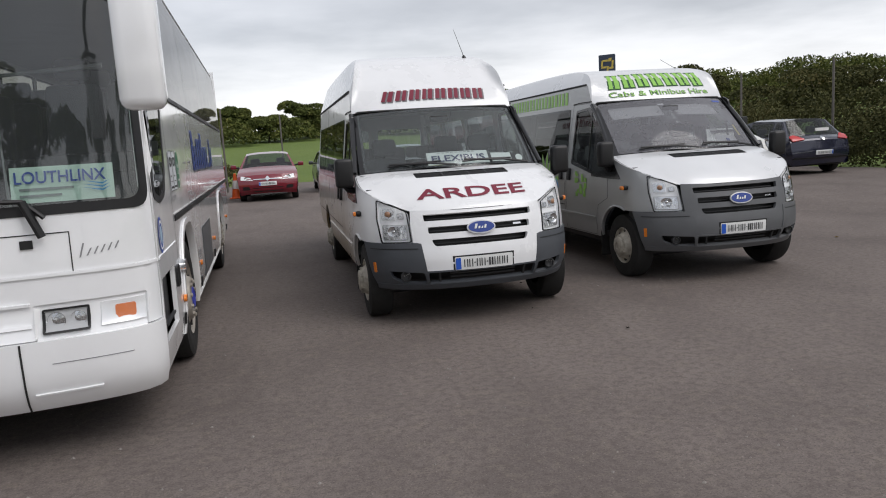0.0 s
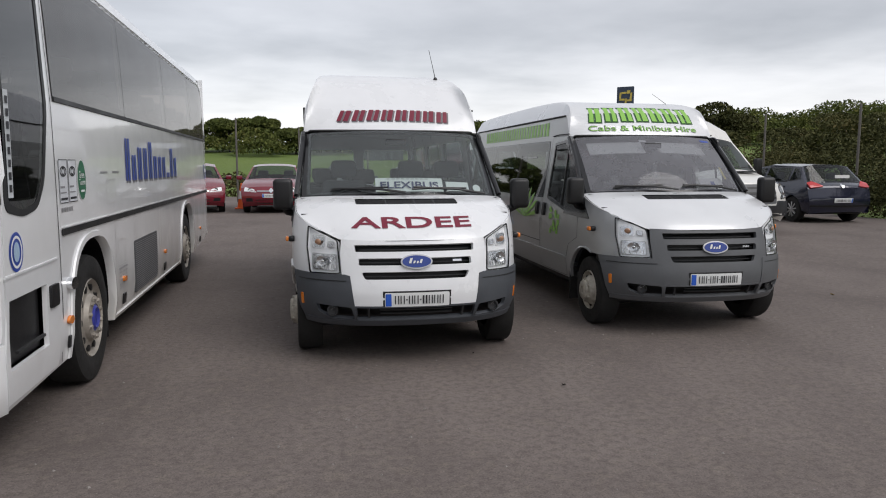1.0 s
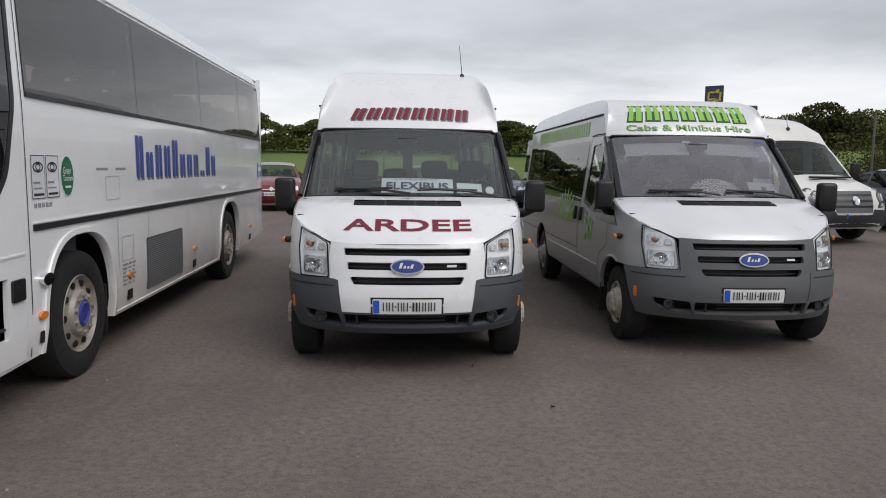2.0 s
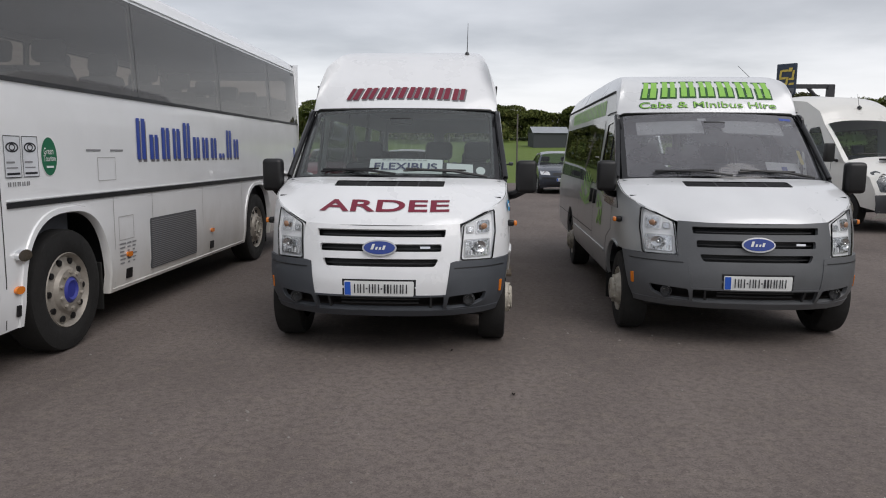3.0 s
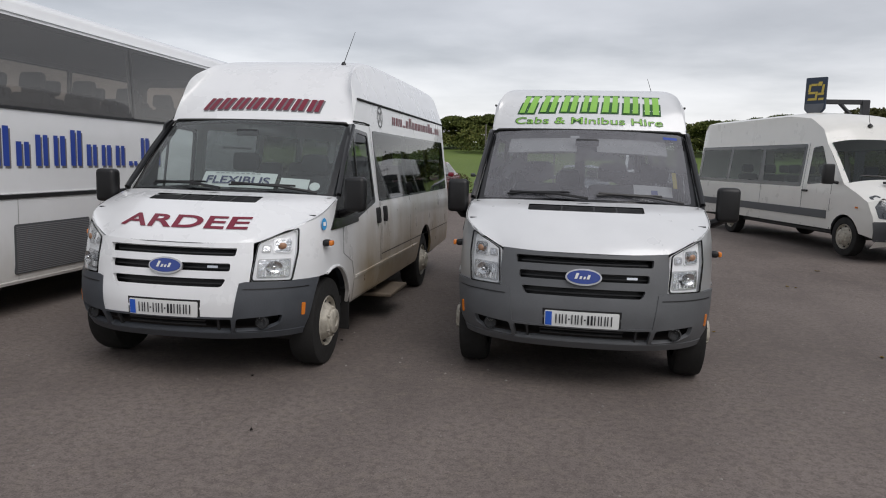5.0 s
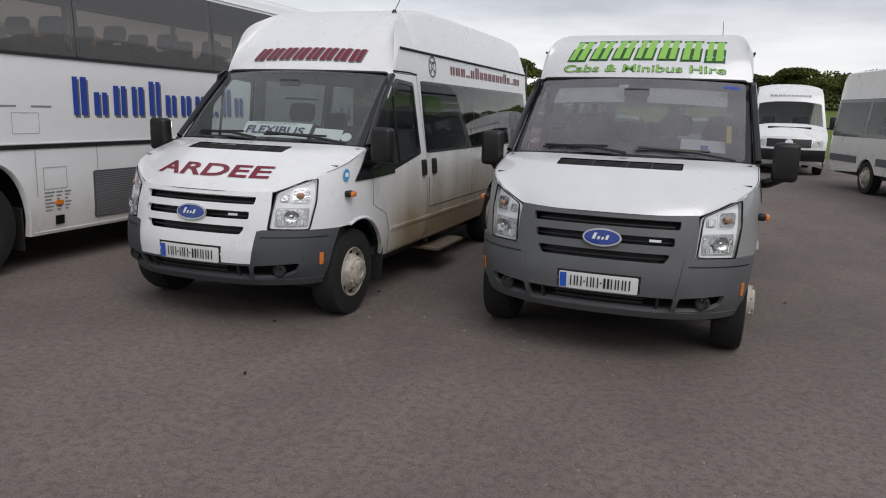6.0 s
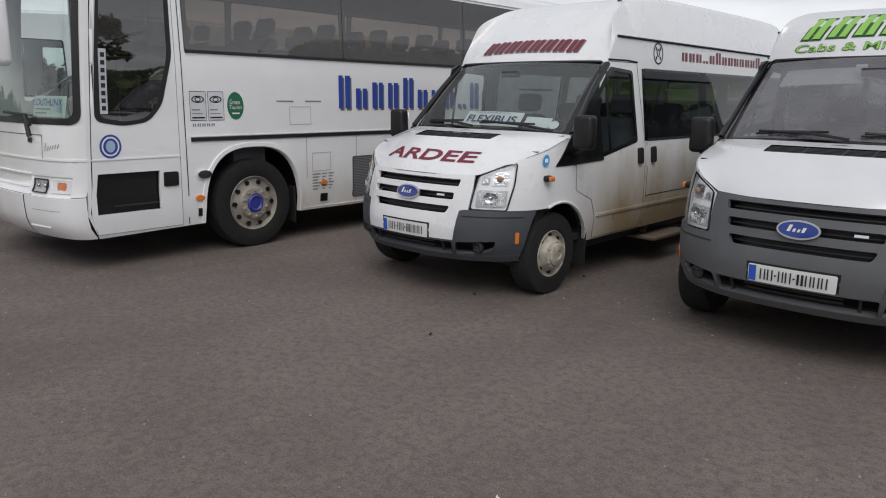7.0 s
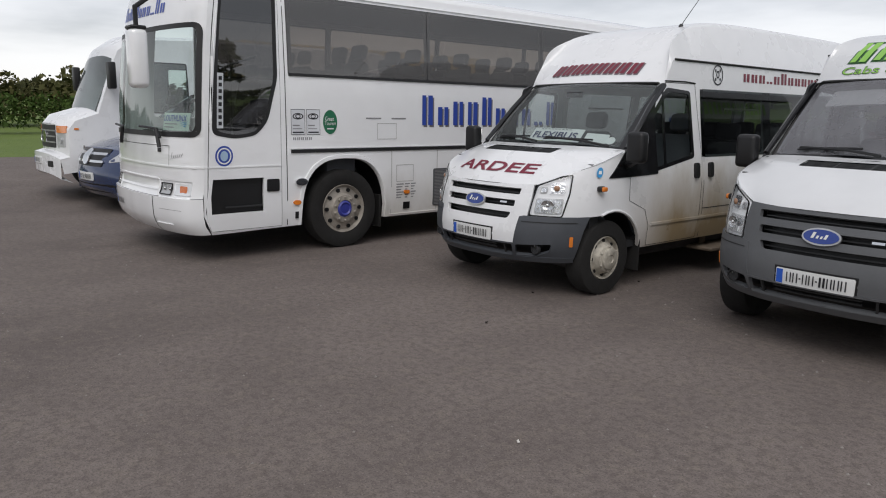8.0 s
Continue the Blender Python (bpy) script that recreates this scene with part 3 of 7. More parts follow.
    part("plate_surround", sheet(rect(-0.275, 0.482, 0.275, 0.618), [], skin, 0.1, 0.02, CORE, lift=0.010), BLACK, van)
    # headlamps
    for s in (-1, 1):
        lp = [(s * a, b) for a, b in rounded([(u_x(0.592), 0.748), (u_x(0.832), 0.742), (u_x(0.856), 0.95), (u_x(0.848), 1.118), (u_x(0.70), 1.052), (u_x(0.612), 1.008)], 0.02)]
        lamp = part("headlamp", sheet(lp, [], skin, 0.06, 0.02, CORE, lift=-0.022), LAMP_BED, van, "clear headlamp with bright reflectors")
        part("rim", sheet(lp, [[((a - s * u_x(0.73)) * 0.93 + s * u_x(0.73), (b - 0.93) * 0.95 + 0.93) for a, b in lp]], skin, 0.08, 0.008, CORE, lift=0.006), TRIM, lamp)
        def chamber(nm, x0, x1, z0, z1, material, lift, r=0.02):
            a, b = sorted((s * u_x(x0), s * u_x(x1)))
            return part(nm, sheet(rounded(rect(a, z0, b, z1), r), [], skin, 0.05, 0.01, CORE, lift=lift), material, lamp)
        def bowl(nm, x, z, r, deep, material, lift, rz=None, seg=20):
            """A round reflector that opens forwards out of the lamp's bed."""
            c = skin(s * u_x(x), z) + Vector((0, -lift, 0))
            bm = lathe([(r, 0.0), (r * 0.97, deep * 0.25), (r * 0.72, deep * 0.7), (r * 0.35, deep), (0.001, deep)], seg, "y", (0, 0, 0))
            for v in bm.verts:
                v.co = c + Vector((v.co.x, v.co.y + abs(v.co.x) * 0.1, v.co.z * (rz or 1.0))) + Vector((0, s * v.co.x * 0.55, 0))
            return part(nm, bm, material, lamp)
        chamber("lower_bezel", 0.628, 0.826, 0.768, 0.905, LAMP_GREY, -0.018)
        chamber("headlight_reflector", 0.636, 0.818, 0.776, 0.898, LAMP_MIRROR, -0.014)
        for q in range(6):
            x0 = 0.652 + q * 0.027
            chamber("reflector_rib", x0, x0 + 0.007, 0.784, 0.822, LAMP_SILVER if q % 2 else LAMP_GREY, -0.008, 0.003)
        bowl("headlight_bowl", 0.735, 0.846, 0.050, 0.02, LAMP_MIRROR, 0.022, 0.9)
        bowl("bulb_shield", 0.735, 0.846, 0.014, -0.012, CHROME, 0.018)
        chamber("indicator_bezel", 0.71, 0.826, 0.940, 1.050, LAMP_SILVER, -0.016, 0.03)
        chamber("indicator_reflector", 0.720, 0.816, 0.950, 1.040, LAMP_MIRROR, -0.011, 0.025)
        bowl("indicator_bulb", 0.770, 0.994, 0.024, -0.012, LAMP_AMBER, 0.012, 1.0, 14)
        chamber("side_light", 0.644, 0.70, 0.950, 1.002, LAMP_GREY, -0.014, 0.015)
        chamber("side_reflector", 0.652, 0.692, 0.958, 0.994, LAMP_MIRROR, -0.008, 0.012)
        part("lens", sheet(lp, [], skin, 0.06, 0, CORE, lift=0.008), LENS, lamp)
    # bonnet with its vent
    hd = part("bonnet", sheet(rect(-1, 0, 1, 1), [rounded(rect(-0.465, 0.70, 0.465, 0.868), 0.02)], hood, 0.05, 0.0, CORE, lift=0.006), hood_paint, van)
    vent = part("vent", sheet(rect(-0.475, 0.692, 0.475, 0.878), [], hood, 0.06, 0.01, (0, 1.5, 0.4), lift=-0.02), BLACK, hd)
    vb = bmesh.new()
    for s0 in (0.725, 0.755, 0.785, 0.815, 0.842):
        sheet(rect(-0.455, s0, 0.455, s0 + 0.010), [], hood, 0.1, 0.012, (0, 1.5, 0.4), vb, 0.0)
    for t0 in (-0.20, 0.06, 0.24):
        sheet(rect(t0, 0.705, t0 + 0.014, 0.862), [], hood, 0.1, 0.012, (0, 1.5, 0.4), vb, 0.002)
    part("vent_bar", vb, DARK_IN, vent)
    se = bmesh.new()
    for s in (-1, 1):
        sheet(rect(min(s * 0.988, s * 0.9935), 0.05, max(s * 0.988, s * 0.9935), 0.90), [], hood, 0.05, 0, (0, 1.5, 0.4), se, 0.0085)
    sheet(rect(-0.98, 0.0, 0.98, 0.009), [], hood, 0.05, 0, (0, 1.5, 0.4), se, 0.0085)
    part("bonnet_seam", se, GASKET, hd)
    # windscreen, its black border and the scuttle
    sc_core = (0, 3.0, 1.0)
    frame_ob = part("windscreen_frame", sheet(rect(-1, -0.02, 1, 1), [rounded(rect(-0.93, 0.055, 0.93, 0.985), 0.05)], screen, 0.07, 0.03, sc_core, lift=0.002), TRIM, van)
    part("windscreen", sheet(rounded(rect(-0.95, 0.03, 0.95, 0.995), 0.04), [], screen, 0.08, 0, sc_core, lift=0.006), screen_glass, van)
    part("scuttle", loft([[(x, 0.80 + 0.20 * (x / 0.9) ** 2 + d, 1.325 - 0.02 * (x / 0.9) ** 2 + e) for x in np.linspace(-0.9, 0.9, 13)] for d, e in ((-0.05, 0.005), (0.0, 0.012), (0.06, 0.022))]), BLACK, van)
    for x0, x1 in ((0.02, -0.62), (0.78, 0.10)):
        pts = [screen(x0 / 0.89, 0.02) + Vector((0, -0.03, 0.02)), screen((x0 * 0.6 + x1 * 0.4) / 0.89, 0.055) + Vector((0, -0.035, 0.03)), screen(x1 / 0.89, 0.085) + Vector((0, -0.025, 0.02))]
        wp = part("wiper", tube(pts, 0.012, 6), BLACK, van)
        a, b = screen((x0 * 0.35 + x1 * 0.65) / 0.89 + 0.3, 0.10), screen(x1 / 0.89 - 0.02, 0.075)
        part("blade", tube([a + Vector((0, -0.03, 0.01)), (a + b) / 2 + Vector((0, -0.035, 0.018)), b + Vector((0, -0.03, 0.01))], 0.009, 6), BLACK, wp)
    # sides
    for s in (-1, 1):
        fl = flank(s)
        low = 0.39
        us = [u_x(0.815) + (u_at(1.05) - u_x(0.815)) * k for k in (0, 0.15, 0.3, 0.45, 0.6, 0.75, 0.9, 1.0)]
        shoulder = [(lin(PLAN_Y, u), 1.118 + 0.195 * k**0.9) for u, k in zip(us, (0, 0.15, 0.3, 0.45, 0.6, 0.75, 0.9, 1.0))]
        outline = [shoulder[0], (0.295, 1.09), (0.305, 0.95), (0.285, 0.745), (0.50, 0.742)] + [p for p in arch_poly(hub_y + 0.03, 0.435, 0.345) if p[1] > low and not (p[0] < 0.6 and p[1] < 0.742)]
        outline += [(1.28, low), (4.10, low)] + [p for p in arch_poly(rear_y, 0.45, 0.36) if p[1] > low] + [(5.02, low), (6.36, 0.44), (6.37, 1.9), (6.36, 2.17), (1.81, 2.17), (1.75, 2.09), (1.665, 1.925)]
        outline += [(1.40, 1.69)] + list(reversed(shoulder[1:]))
        door = [(1.05, 0.86), (1.30, 0.76), (1.37, 0.60), (1.385, low + 0.015), (2.24, low + 0.015), (2.26, 1.2), (2.17, 1.95), (1.66, 1.95), (1.46, 1.72), (1.05, 1.35)]
        bays = [rounded([(2.30, 1.25), (3.55, 1.25), (3.55, 1.88), (2.27, 1.88)], 0.05), rounded(rect(3.68, 1.25, 4.85, 1.88), 0.05), rounded(rect(4.98, 1.25, 6.15, 1.88), 0.05)]
        side = part("side_panel", sheet(outline, [door] + bays, fl, 0.14, 0.03, CORE), low_paint, van)
        win = rounded([(0.99, 1.10), (1.40, 1.105), (2.12, 1.225), (2.08, 1.875), (1.68, 1.90), (1.46, 1.68), (1.10, 1.34)], 0.04)
        dr = part("cab_door", sheet([(y + (0.006 if y < 2 else -0.006), z - 0.004) for y, z in door], [win], fl, 0.13, 0.03, CORE, lift=0.001), low_paint, van)
        part("window_trim", sheet(win, [rounded([(1.44, 1.145), (2.085, 1.255), (2.05, 1.845), (1.72, 1.865), (1.46, 1.62)], 0.03)], fl, 0.1, 0.025, CORE, lift=0.004), TRIM, dr)
        part("window", sheet(win, [], fl, 0.15, 0, CORE, lift=-0.004), DOOR_GLASS, dr)
        part("window_bar", sheet(rect(1.60, 1.16, 1.625, 1.86), [], fl, 0.2, 0.012, CORE, lift=0.006), TRIM, dr)
        part("mirror_corner", sheet(rounded([(0.70, 1.075), (1.02, 1.075), (1.48, 1.09), (1.46, 1.63), (1.52, 1.90), (1.60, 1.938), (1.672, 1.938), (1.405, 1.70), (1.045, 1.35)], 0.015), [], fl, 0.1, 0.02, CORE, lift=0.007), TRIM, van)
        part("a_pillar", tube([fl(y, z) + Vector((s * -0.004, -0.012, 0.006)) for y, z in ((1.05, 1.33), (1.22, 1.505), (1.40, 1.69), (1.54, 1.815), (1.66, 1.915))], 0.026, 8), TRIM, van)
        part("door_handle", sheet(rounded(rect(2.10, 1.02, 2.17, 1.17), 0.03), [], fl, 0.05, 0.03, CORE, lift=0.03), BLACK, dr)
        part("slide_handle", sheet(rounded(rect(2.36, 1.02, 2.43, 1.17), 0.03), [], fl, 0.05, 0.03, CORE, lift=0.03), BLACK, van)
        seam = sheet([(y, z) for y, z in door], [[((y - 1.64) * 0.992 + 1.64, (z - 1.17) * 0.994 + 1.17) for y, z in door]], fl, 0.2, 0, CORE, lift=0.003)
        for y0 in (2.29, 3.61):
            sheet(rect(y0, low + 0.02, y0 + 0.008, 1.22), [], fl, 0.25, 0, CORE, seam, 0.003)
        sheet(rect(2.29, 0.70, 6.3, 0.708), [], fl, 0.25, 0, CORE, seam, 0.003)
        part("panel_seam", seam, GASKET, side)
        part("rub_strip", sheet(rect(1.40, 0.60, 4.05, 0.625), [], fl, 0.25, 0.012, CORE, lift=0.012), low_paint, side)
        glass = part("side_window", sheet(rounded(rect(2.26, 1.225, 6.2, 1.905), 0.06), [], fl, 0.25, 0, CORE, lift=0.004), TINTED, van, "dark tinted side window band")
        for y0, y1 in ((2.26, 2.32), (3.53, 3.70), (4.83, 5.0), (6.13, 6.2)):
            part("window_pillar", sheet(rect(y0, 1.23, y1, 1.90), [], fl, 0.25, 0, CORE, lift=0.0015), TRIM, glass)
        part("window_rail", sheet(rect(2.7, 1.70, 3.4, 1.72), [], fl, 0.25, 0.01, CORE, lift=0.008), TRIM, glass)
        part("gutter", tube([fl(y, 2.172) + Vector((s * 0.008, 0, 0)) for y in (1.82, 2.2, 3.5, 5, 6.3)], 0.011, 6), GASKET, van)
        part("header_seam", tube([fl(y, z) + Vector((s * 0.003, 0, 0.0)) for y, z in ((1.66, 1.962), (2.0, 1.965), (2.18, 1.955))], 0.007, 5), GASKET, van)
        c = fl(0.59, 0.99)
        a, b = sorted((c.x - s * 0.01, c.x + s * 0.045))
        rp = part("side_repeater", box((a, c.y - 0.032, c.z - 0.026), (b, c.y + 0.045, c.z + 0.024), 0.018, 3), BLACK, van)
        a, b = sorted((c.x + s * 0.040, c.x + s * 0.068))
        part("amber_cap", box((a, c.y - 0.026, c.z - 0.022), (b, c.y + 0.038, c.z + 0.020), 0.012, 3), AMBER, rp)
        # mirror: a tall shell on two stubs
        mx = 1.115 if s > 0 else -1.055
        mr = part("door_mirror", box((mx - 0.085, 0.88, 1.215), (mx + 0.085, 1.00, 1.49), 0.035, 3), BLACK, van)
        part("mirror_glass", box((mx - 0.068, 0.998, 1.25), (mx + 0.068, 1.006, 1.46), 0.003, 1), CHROME, mr)
        part("mirror_arm", tube([fl(1.02, 1.18) - Vector((s * 0.02, 0, 0)), Vector((s * 1.02, 0.97, 1.20)), Vector((mx, 0.95, 1.25))], 0.035, 8), BLACK, mr)
        # wheel houses
        for c0, rr in ((hub_y + 0.03, 0.47), (rear_y, 0.49)):
            rows = []
            for x in (0.895, 0.62):
                rows.append([(s * x, c0 - rr * math.cos(math.pi * i / 14), 0.33 + rr * math.sin(math.pi * i / 14)) for i in range(2, 15)])
            part("wheel_house", loft(rows), BLACK, van)
        part("mud_flap", box((s * 0.86 - 0.11, hub_y + 0.47, 0.17), (s * 0.86 + 0.11, hub_y + 0.485, 0.52), 0.004, 1), RUBBER, van)
        wheel(van, s, s * 0.945, hub_y, 0.345, 0.21, 0.200, "dish")
        wheel(van, s, s * 0.950, rear_y, 0.345, 0.22, 0.200, "dish")
        part("arch_lip", tube([fl(y, z) + Vector((s * 0.002, 0, 0)) for y, z in arch_poly(hub_y + 0.03, 0.437, 0.345) if z > 0.45 and not (y < 0.6 and z < 0.742)], 0.012, 6), low_paint, side)
    # roof
    rf = roof_fn(high)
    part("roof", loft([[rf(t, s) for t in [math.sin(a) for a in np.linspace(-math.pi / 2, math.pi / 2, 31)]] for s in np.linspace(0, 1, 46)]), top_paint, van)
    part("screen_header", sheet(rect(-1, 0.0, 1, 0.012), [], rf, 0.08, 0.01, (0, 3, 1), lift=0.003), GASKET, van)
    # tail with two windows
    tail = [(-0.94, 0.42), (0.94, 0.42), (0.975, 0.9), (0.95, 1.25), (0.865, 1.93), (0.80, 2.25), (0.6, 2.3), (-0.6, 2.3), (-0.80, 2.25), (-0.865, 1.93), (-0.95, 1.25), (-0.975, 0.9)]
    panes = [rounded(rect(a, 1.28, b, 1.86), 0.06) for a, b in ((-0.82, -0.08), (0.08, 0.82))]
    back = part("tail_panel", sheet(tail, panes, lambda x, z: Vector((x, 6.37, z)), 0.2, 0.03, CORE), low_paint, van)
    for p in panes:
        part("rear_window", sheet(p, [], lambda x, z: Vector((x, 6.36, z)), 0.3), DOOR_GLASS, back)
    part("tail_cap", loft([[rf(t, 1.0) for t in np.linspace(-0.98, 0.98, 15)], [Vector((0.85 * t, 6.37, 2.15)) for t in np.linspace(-0.98, 0.98, 15)]]), top_paint, van)
    # inside
    part("floor_pan", box((-0.90, 0.55, 0.40), (0.90, 6.3, 0.46)), DARK_IN, van)
    part("bulkhead", box((-0.90, 0.60, 0.42), (0.90, 0.72, 1.20)), DARK_IN, van)
    part("dashboard", box((-0.88, 0.72, 0.95), (0.88, 1.22, 1.27), 0.06, 3), DARK_IN, van)
    part("steering_wheel", lathe([(0.185, 0), (0.2, 0.014), (0.215, 0), (0.2, -0.014), (0.185, 0)], 26, "y", (-0.42, 1.42, 1.18)), BLACK, van)
    part("headlining", box((-0.80, 1.75, 2.06), (0.80, 6.3, 2.10)), LINING, van)
    for x in (-0.45, 0.28, 0.68):
        seat(van, x, 1.92, 0.72)
    for y in (2.95, 3.85, 4.75, 5.65):
        for x in (-0.62, -0.16, 0.62):
            seat(van, x, y, 0.66, 0.42, 0.58)
    for q in () if high else (-1, 1):
        lo, hi = 0.70, 0.93
        a, b = sorted((q * 0.10, q * 0.80))
        part("sun_visor", sheet(rounded(rect(a, lo, b, hi), 0.02), [], lambda t, v: screen(t, v) + Vector((0, 0.07, -0.03)), 0.12, 0.015, (0, 4, 0.5)), VISOR, van)
    part("interior_mirror", box((-0.10, 1.36, 1.80), (0.10, 1.40, 1.86), 0.012), BLACK, van)
    part("underside", box((-0.80, 0.45, 0.26), (0.80, 6.2, 0.40), 0.03, 1), BLACK, van)
    return van, rf


def lay_hood(yc, w):
    """Lettering on the bonnet: a across in metres, b up the slope in metres from the line yc."""
    def fn(a, b):
        s = lin([(h[1], h[0]) for h in HOOD], yc + b * 0.82)
        e = hood(1, s).x
        return hood(a / e, s)
    return fn


def lay_roof(rf, s0, k):
    def fn(a, b):
        return rf(a / 0.86, s0 + b * k)
    return fn


S_POSE = pose(0, 0, 0)
white_van, rf_s = minibus("minibus", "white high-roof minibus with maroon lettering and muddy sides", S_POSE, True, VAN_WHITE, WHITE, WHITE, PLASTIC, WHITE, CLEAR)
ROOF_CORE = (0, 4, 0.8)
part("lettering", lettering("ARDEE", 1.0, 0.145, lay_hood(0.215, 1.0), bold=0.02, core=(0, 1.5, 0.3), lift=0.012), MAROON, white_van, "maroon town name on the bonnet")
fn = lay_roof(rf_s, 0.082, 0.76)
name_bars(white_van, "name_shadow", SHADOW_INK, 8, 1.14, 0.14, lambda a, b: fn(a + 0.012, b - 0.010), ROOF_CORE, 0.25, 0.004, 0.24, 0.02, 0.004)
name_bars(white_van, "name_bar", MAROON, 8, 1.14, 0.14, fn, ROOF_CORE, 0.25, 0.008, 0.24, 0.02, label="maroon name as plain bars")
fl = flank(1)
flank_left = flank(1)
name_bars(white_van, "web_bar", MAROON, 17, 2.9, 0.125, lambda a, b: flank_left(4.55 + a, 2.005 + b), CORE, 0.0, 0.004, 0.26, tall=(0.7,) * 3 + (0.2, 0.7, 1, 0.7, 0.7, 0.7, 0.7, 0.7, 0.7, 1, 0.7, 0.2, 0.7, 0.7))
em = sheet(oval(2.60, 2.055, 0.10, 0.105, 28), [oval(2.60, 2.055, 0.085, 0.09, 28)], fl, 0.1, 0, CORE, lift=0.004)
sheet(oval(2.60, 2.06, 0.03, 0.04, 14), [oval(2.60, 2.06, 0.016, 0.026, 12)], fl, 0.1, 0, CORE, em, 0.004)
for a in range(4):
    sheet(oval(2.60 + 0.06 * math.cos(0.8 + a * 1.57), 2.055 + 0.062 * math.sin(0.8 + a * 1.57), 0.014, 0.018, 8), [], fl, 0.1, 0, CORE, em, 0.004)
part("round_emblem", em, INK, white_van)
dc = sheet(oval(0.56, 1.13, 0.04, 0.045, 20), [], fl, 0.1, 0, CORE, lift=0.012)
part("round_sticker", dc, SKY_INK, white_van)
part("sticker_mark", sheet(rect(0.54, 1.115, 0.58, 1.145), [], fl, 0.1, 0, CORE, lift=0.014), PAPER, white_van)
part("antenna", tube([(0.56, 2.33, 2.53), (0.56, 2.37, 2.59), (0.555, 2.72, 2.92)], 0.006, 6, lathe([(0.03, 0), (0.026, 0.02), (0.014, 0.045), (0.001, 0.05)], 12, "z", (0.56, 2.33, 2.52)), 0.4), BLACK, white_van)
part("side_step", box((0.74, 2.42, 0.24), (1.06, 3.15, 0.28), 0.01, 1, box((0.78, 2.6, 0.24), (0.84, 2.66, 0.42), 0, 1)), mat("rusty_step", (0.16, 0.125, 0.09), 0.7, vary=0.3, relief=0.3), white_van)


def dash_card(parent, name, t0, t1, v0, v1, material, out=0.0, text=None, ink=None, tall=0.4, foot=0.3):
    """A card that stands on the dashboard behind the windscreen."""
    def fn(a, b):
        return screen(a, b) + Vector((0, 0.05 + out, -0.035))
    ob = part(name, sheet(rect(t0, v0, t1, v1), [], fn, 0.2, 0.004, (0, 4, 0)), material, parent)
    if text:
        c, w = (t0 + t1) / 2, (t1 - t0)
        part("words", lettering(text, w * 0.86, (v1 - v0) * tall, lambda a, b: fn(c + a, v0 + (v1 - v0) * foot + b), core=(0, 4, 0), lift=0.006, bold=0.02), ink, ob)
    return ob


card = dash_card(white_van, "dash_sign", -0.26, 0.45, 0.105, 0.285, PAPER, 0.0, "FLEXIBUS", mat("dark_blue_print", (0.012, 0.02, 0.10), 0.5, vary=0.05), 0.50, 0.20)
cb = bmesh.new()
for k in range(9):
    sheet(rect(-0.14 + k * 0.05, 0.262, -0.105 + k * 0.05, 0.271), [], lambda a, b: screen(a, b) + Vector((0, 0.05, -0.035)), 0.1, 0, (0, 4, 0), cb, 0.006)
part("small_print", cb, GREY_INK, card)
part("yellow_slip", sheet(rect(-0.24, 0.06, -0.02, 0.10), [], lambda a, b: screen(a, b) + Vector((0, 0.035, -0.03)), 0.1, 0.003, (0, 4, 0)), mat("yellow_paper", (0.65, 0.62, 0.12), 0.7), white_van)
part("permit_card", sheet(rect(0.49, 0.11, 0.745, 0.235), [], lambda a, b: screen(a, b) + Vector((0, 0.06, -0.03)), 0.1, 0.004, (0, 4, 0)), PAPER, white_van)
part("disc_holder", sheet(oval(0.82, 0.135, 0.045, 0.05, 18), [], lambda a, b: screen(a, b) + Vector((0, 0.012, -0.012)), 0.1, 0.003, (0, 4, 0)), PAPER, white_van)

M_POSE = pose(2.915, 0.495, 0, 0, 0, -0.4)
# Bonnet and roof take the lighter silver, their top light put into the colour.
silver_van, rf_m = minibus("minibus", "silver-grey minibus with lime green lettering, grey bumper", M_POSE, False, SILVER, SILVER_LIT, MID_PLASTIC, MID_PLASTIC, SILVER_LIT, SKY_HAZED)
fn = lay_roof(rf_m, 0.150, 0.76)
fn_name = fn
name_bars(silver_van, "name_shadow", DARK_GREEN, 7, 1.34, 0.24, fn_name, ROOF_CORE, 0.12, 0.004, 0.30, 0.03, 0.016)
name_bars(silver_van, "name_bar", GREEN_INK, 7, 1.34, 0.24, fn_name, ROOF_CORE, 0.12, 0.008, 0.30, 0.03, label="lime green name as plain bars")
fn = lay_roof(rf_m, 0.050, 0.76)
part("words_shadow", lettering("Cabs & Minibus Hire", 1.32, 0.086, fn, bold=0.016, core=ROOF_CORE, lift=0.004, arch=0.01), DARK_GREEN, silver_van)
part("words", lettering("Cabs & Minibus Hire", 1.30, 0.076, fn, bold=0.0, core=ROOF_CORE, lift=0.008, arch=0.01), GREEN_INK, silver_van, "lime green words over the windscreen")
fl = flank(-1)
flank_right = flank(-1)
name_bars(silver_van, "side_bar", GREEN_INK, 13, 3.2, 0.16, lambda a, b: flank_right(3.95 - a, 1.965 + b), CORE, 0.0, 0.004, 0.2)
rnd = random.Random(4)
for i in range(18):
    y, z = 1.75 + rnd.uniform(-0.16, 0.16), 0.97 + rnd.uniform(-0.17, 0.17)
    part("green_square", sheet(rect(y, z, y + rnd.uniform(0.04, 0.08), z + rnd.uniform(0.03, 0.07)), [], fl, 0.1, 0, CORE, lift=0.004 + 0.0004 * i), GREEN_INK, silver_van)
leaf = bmesh.new()
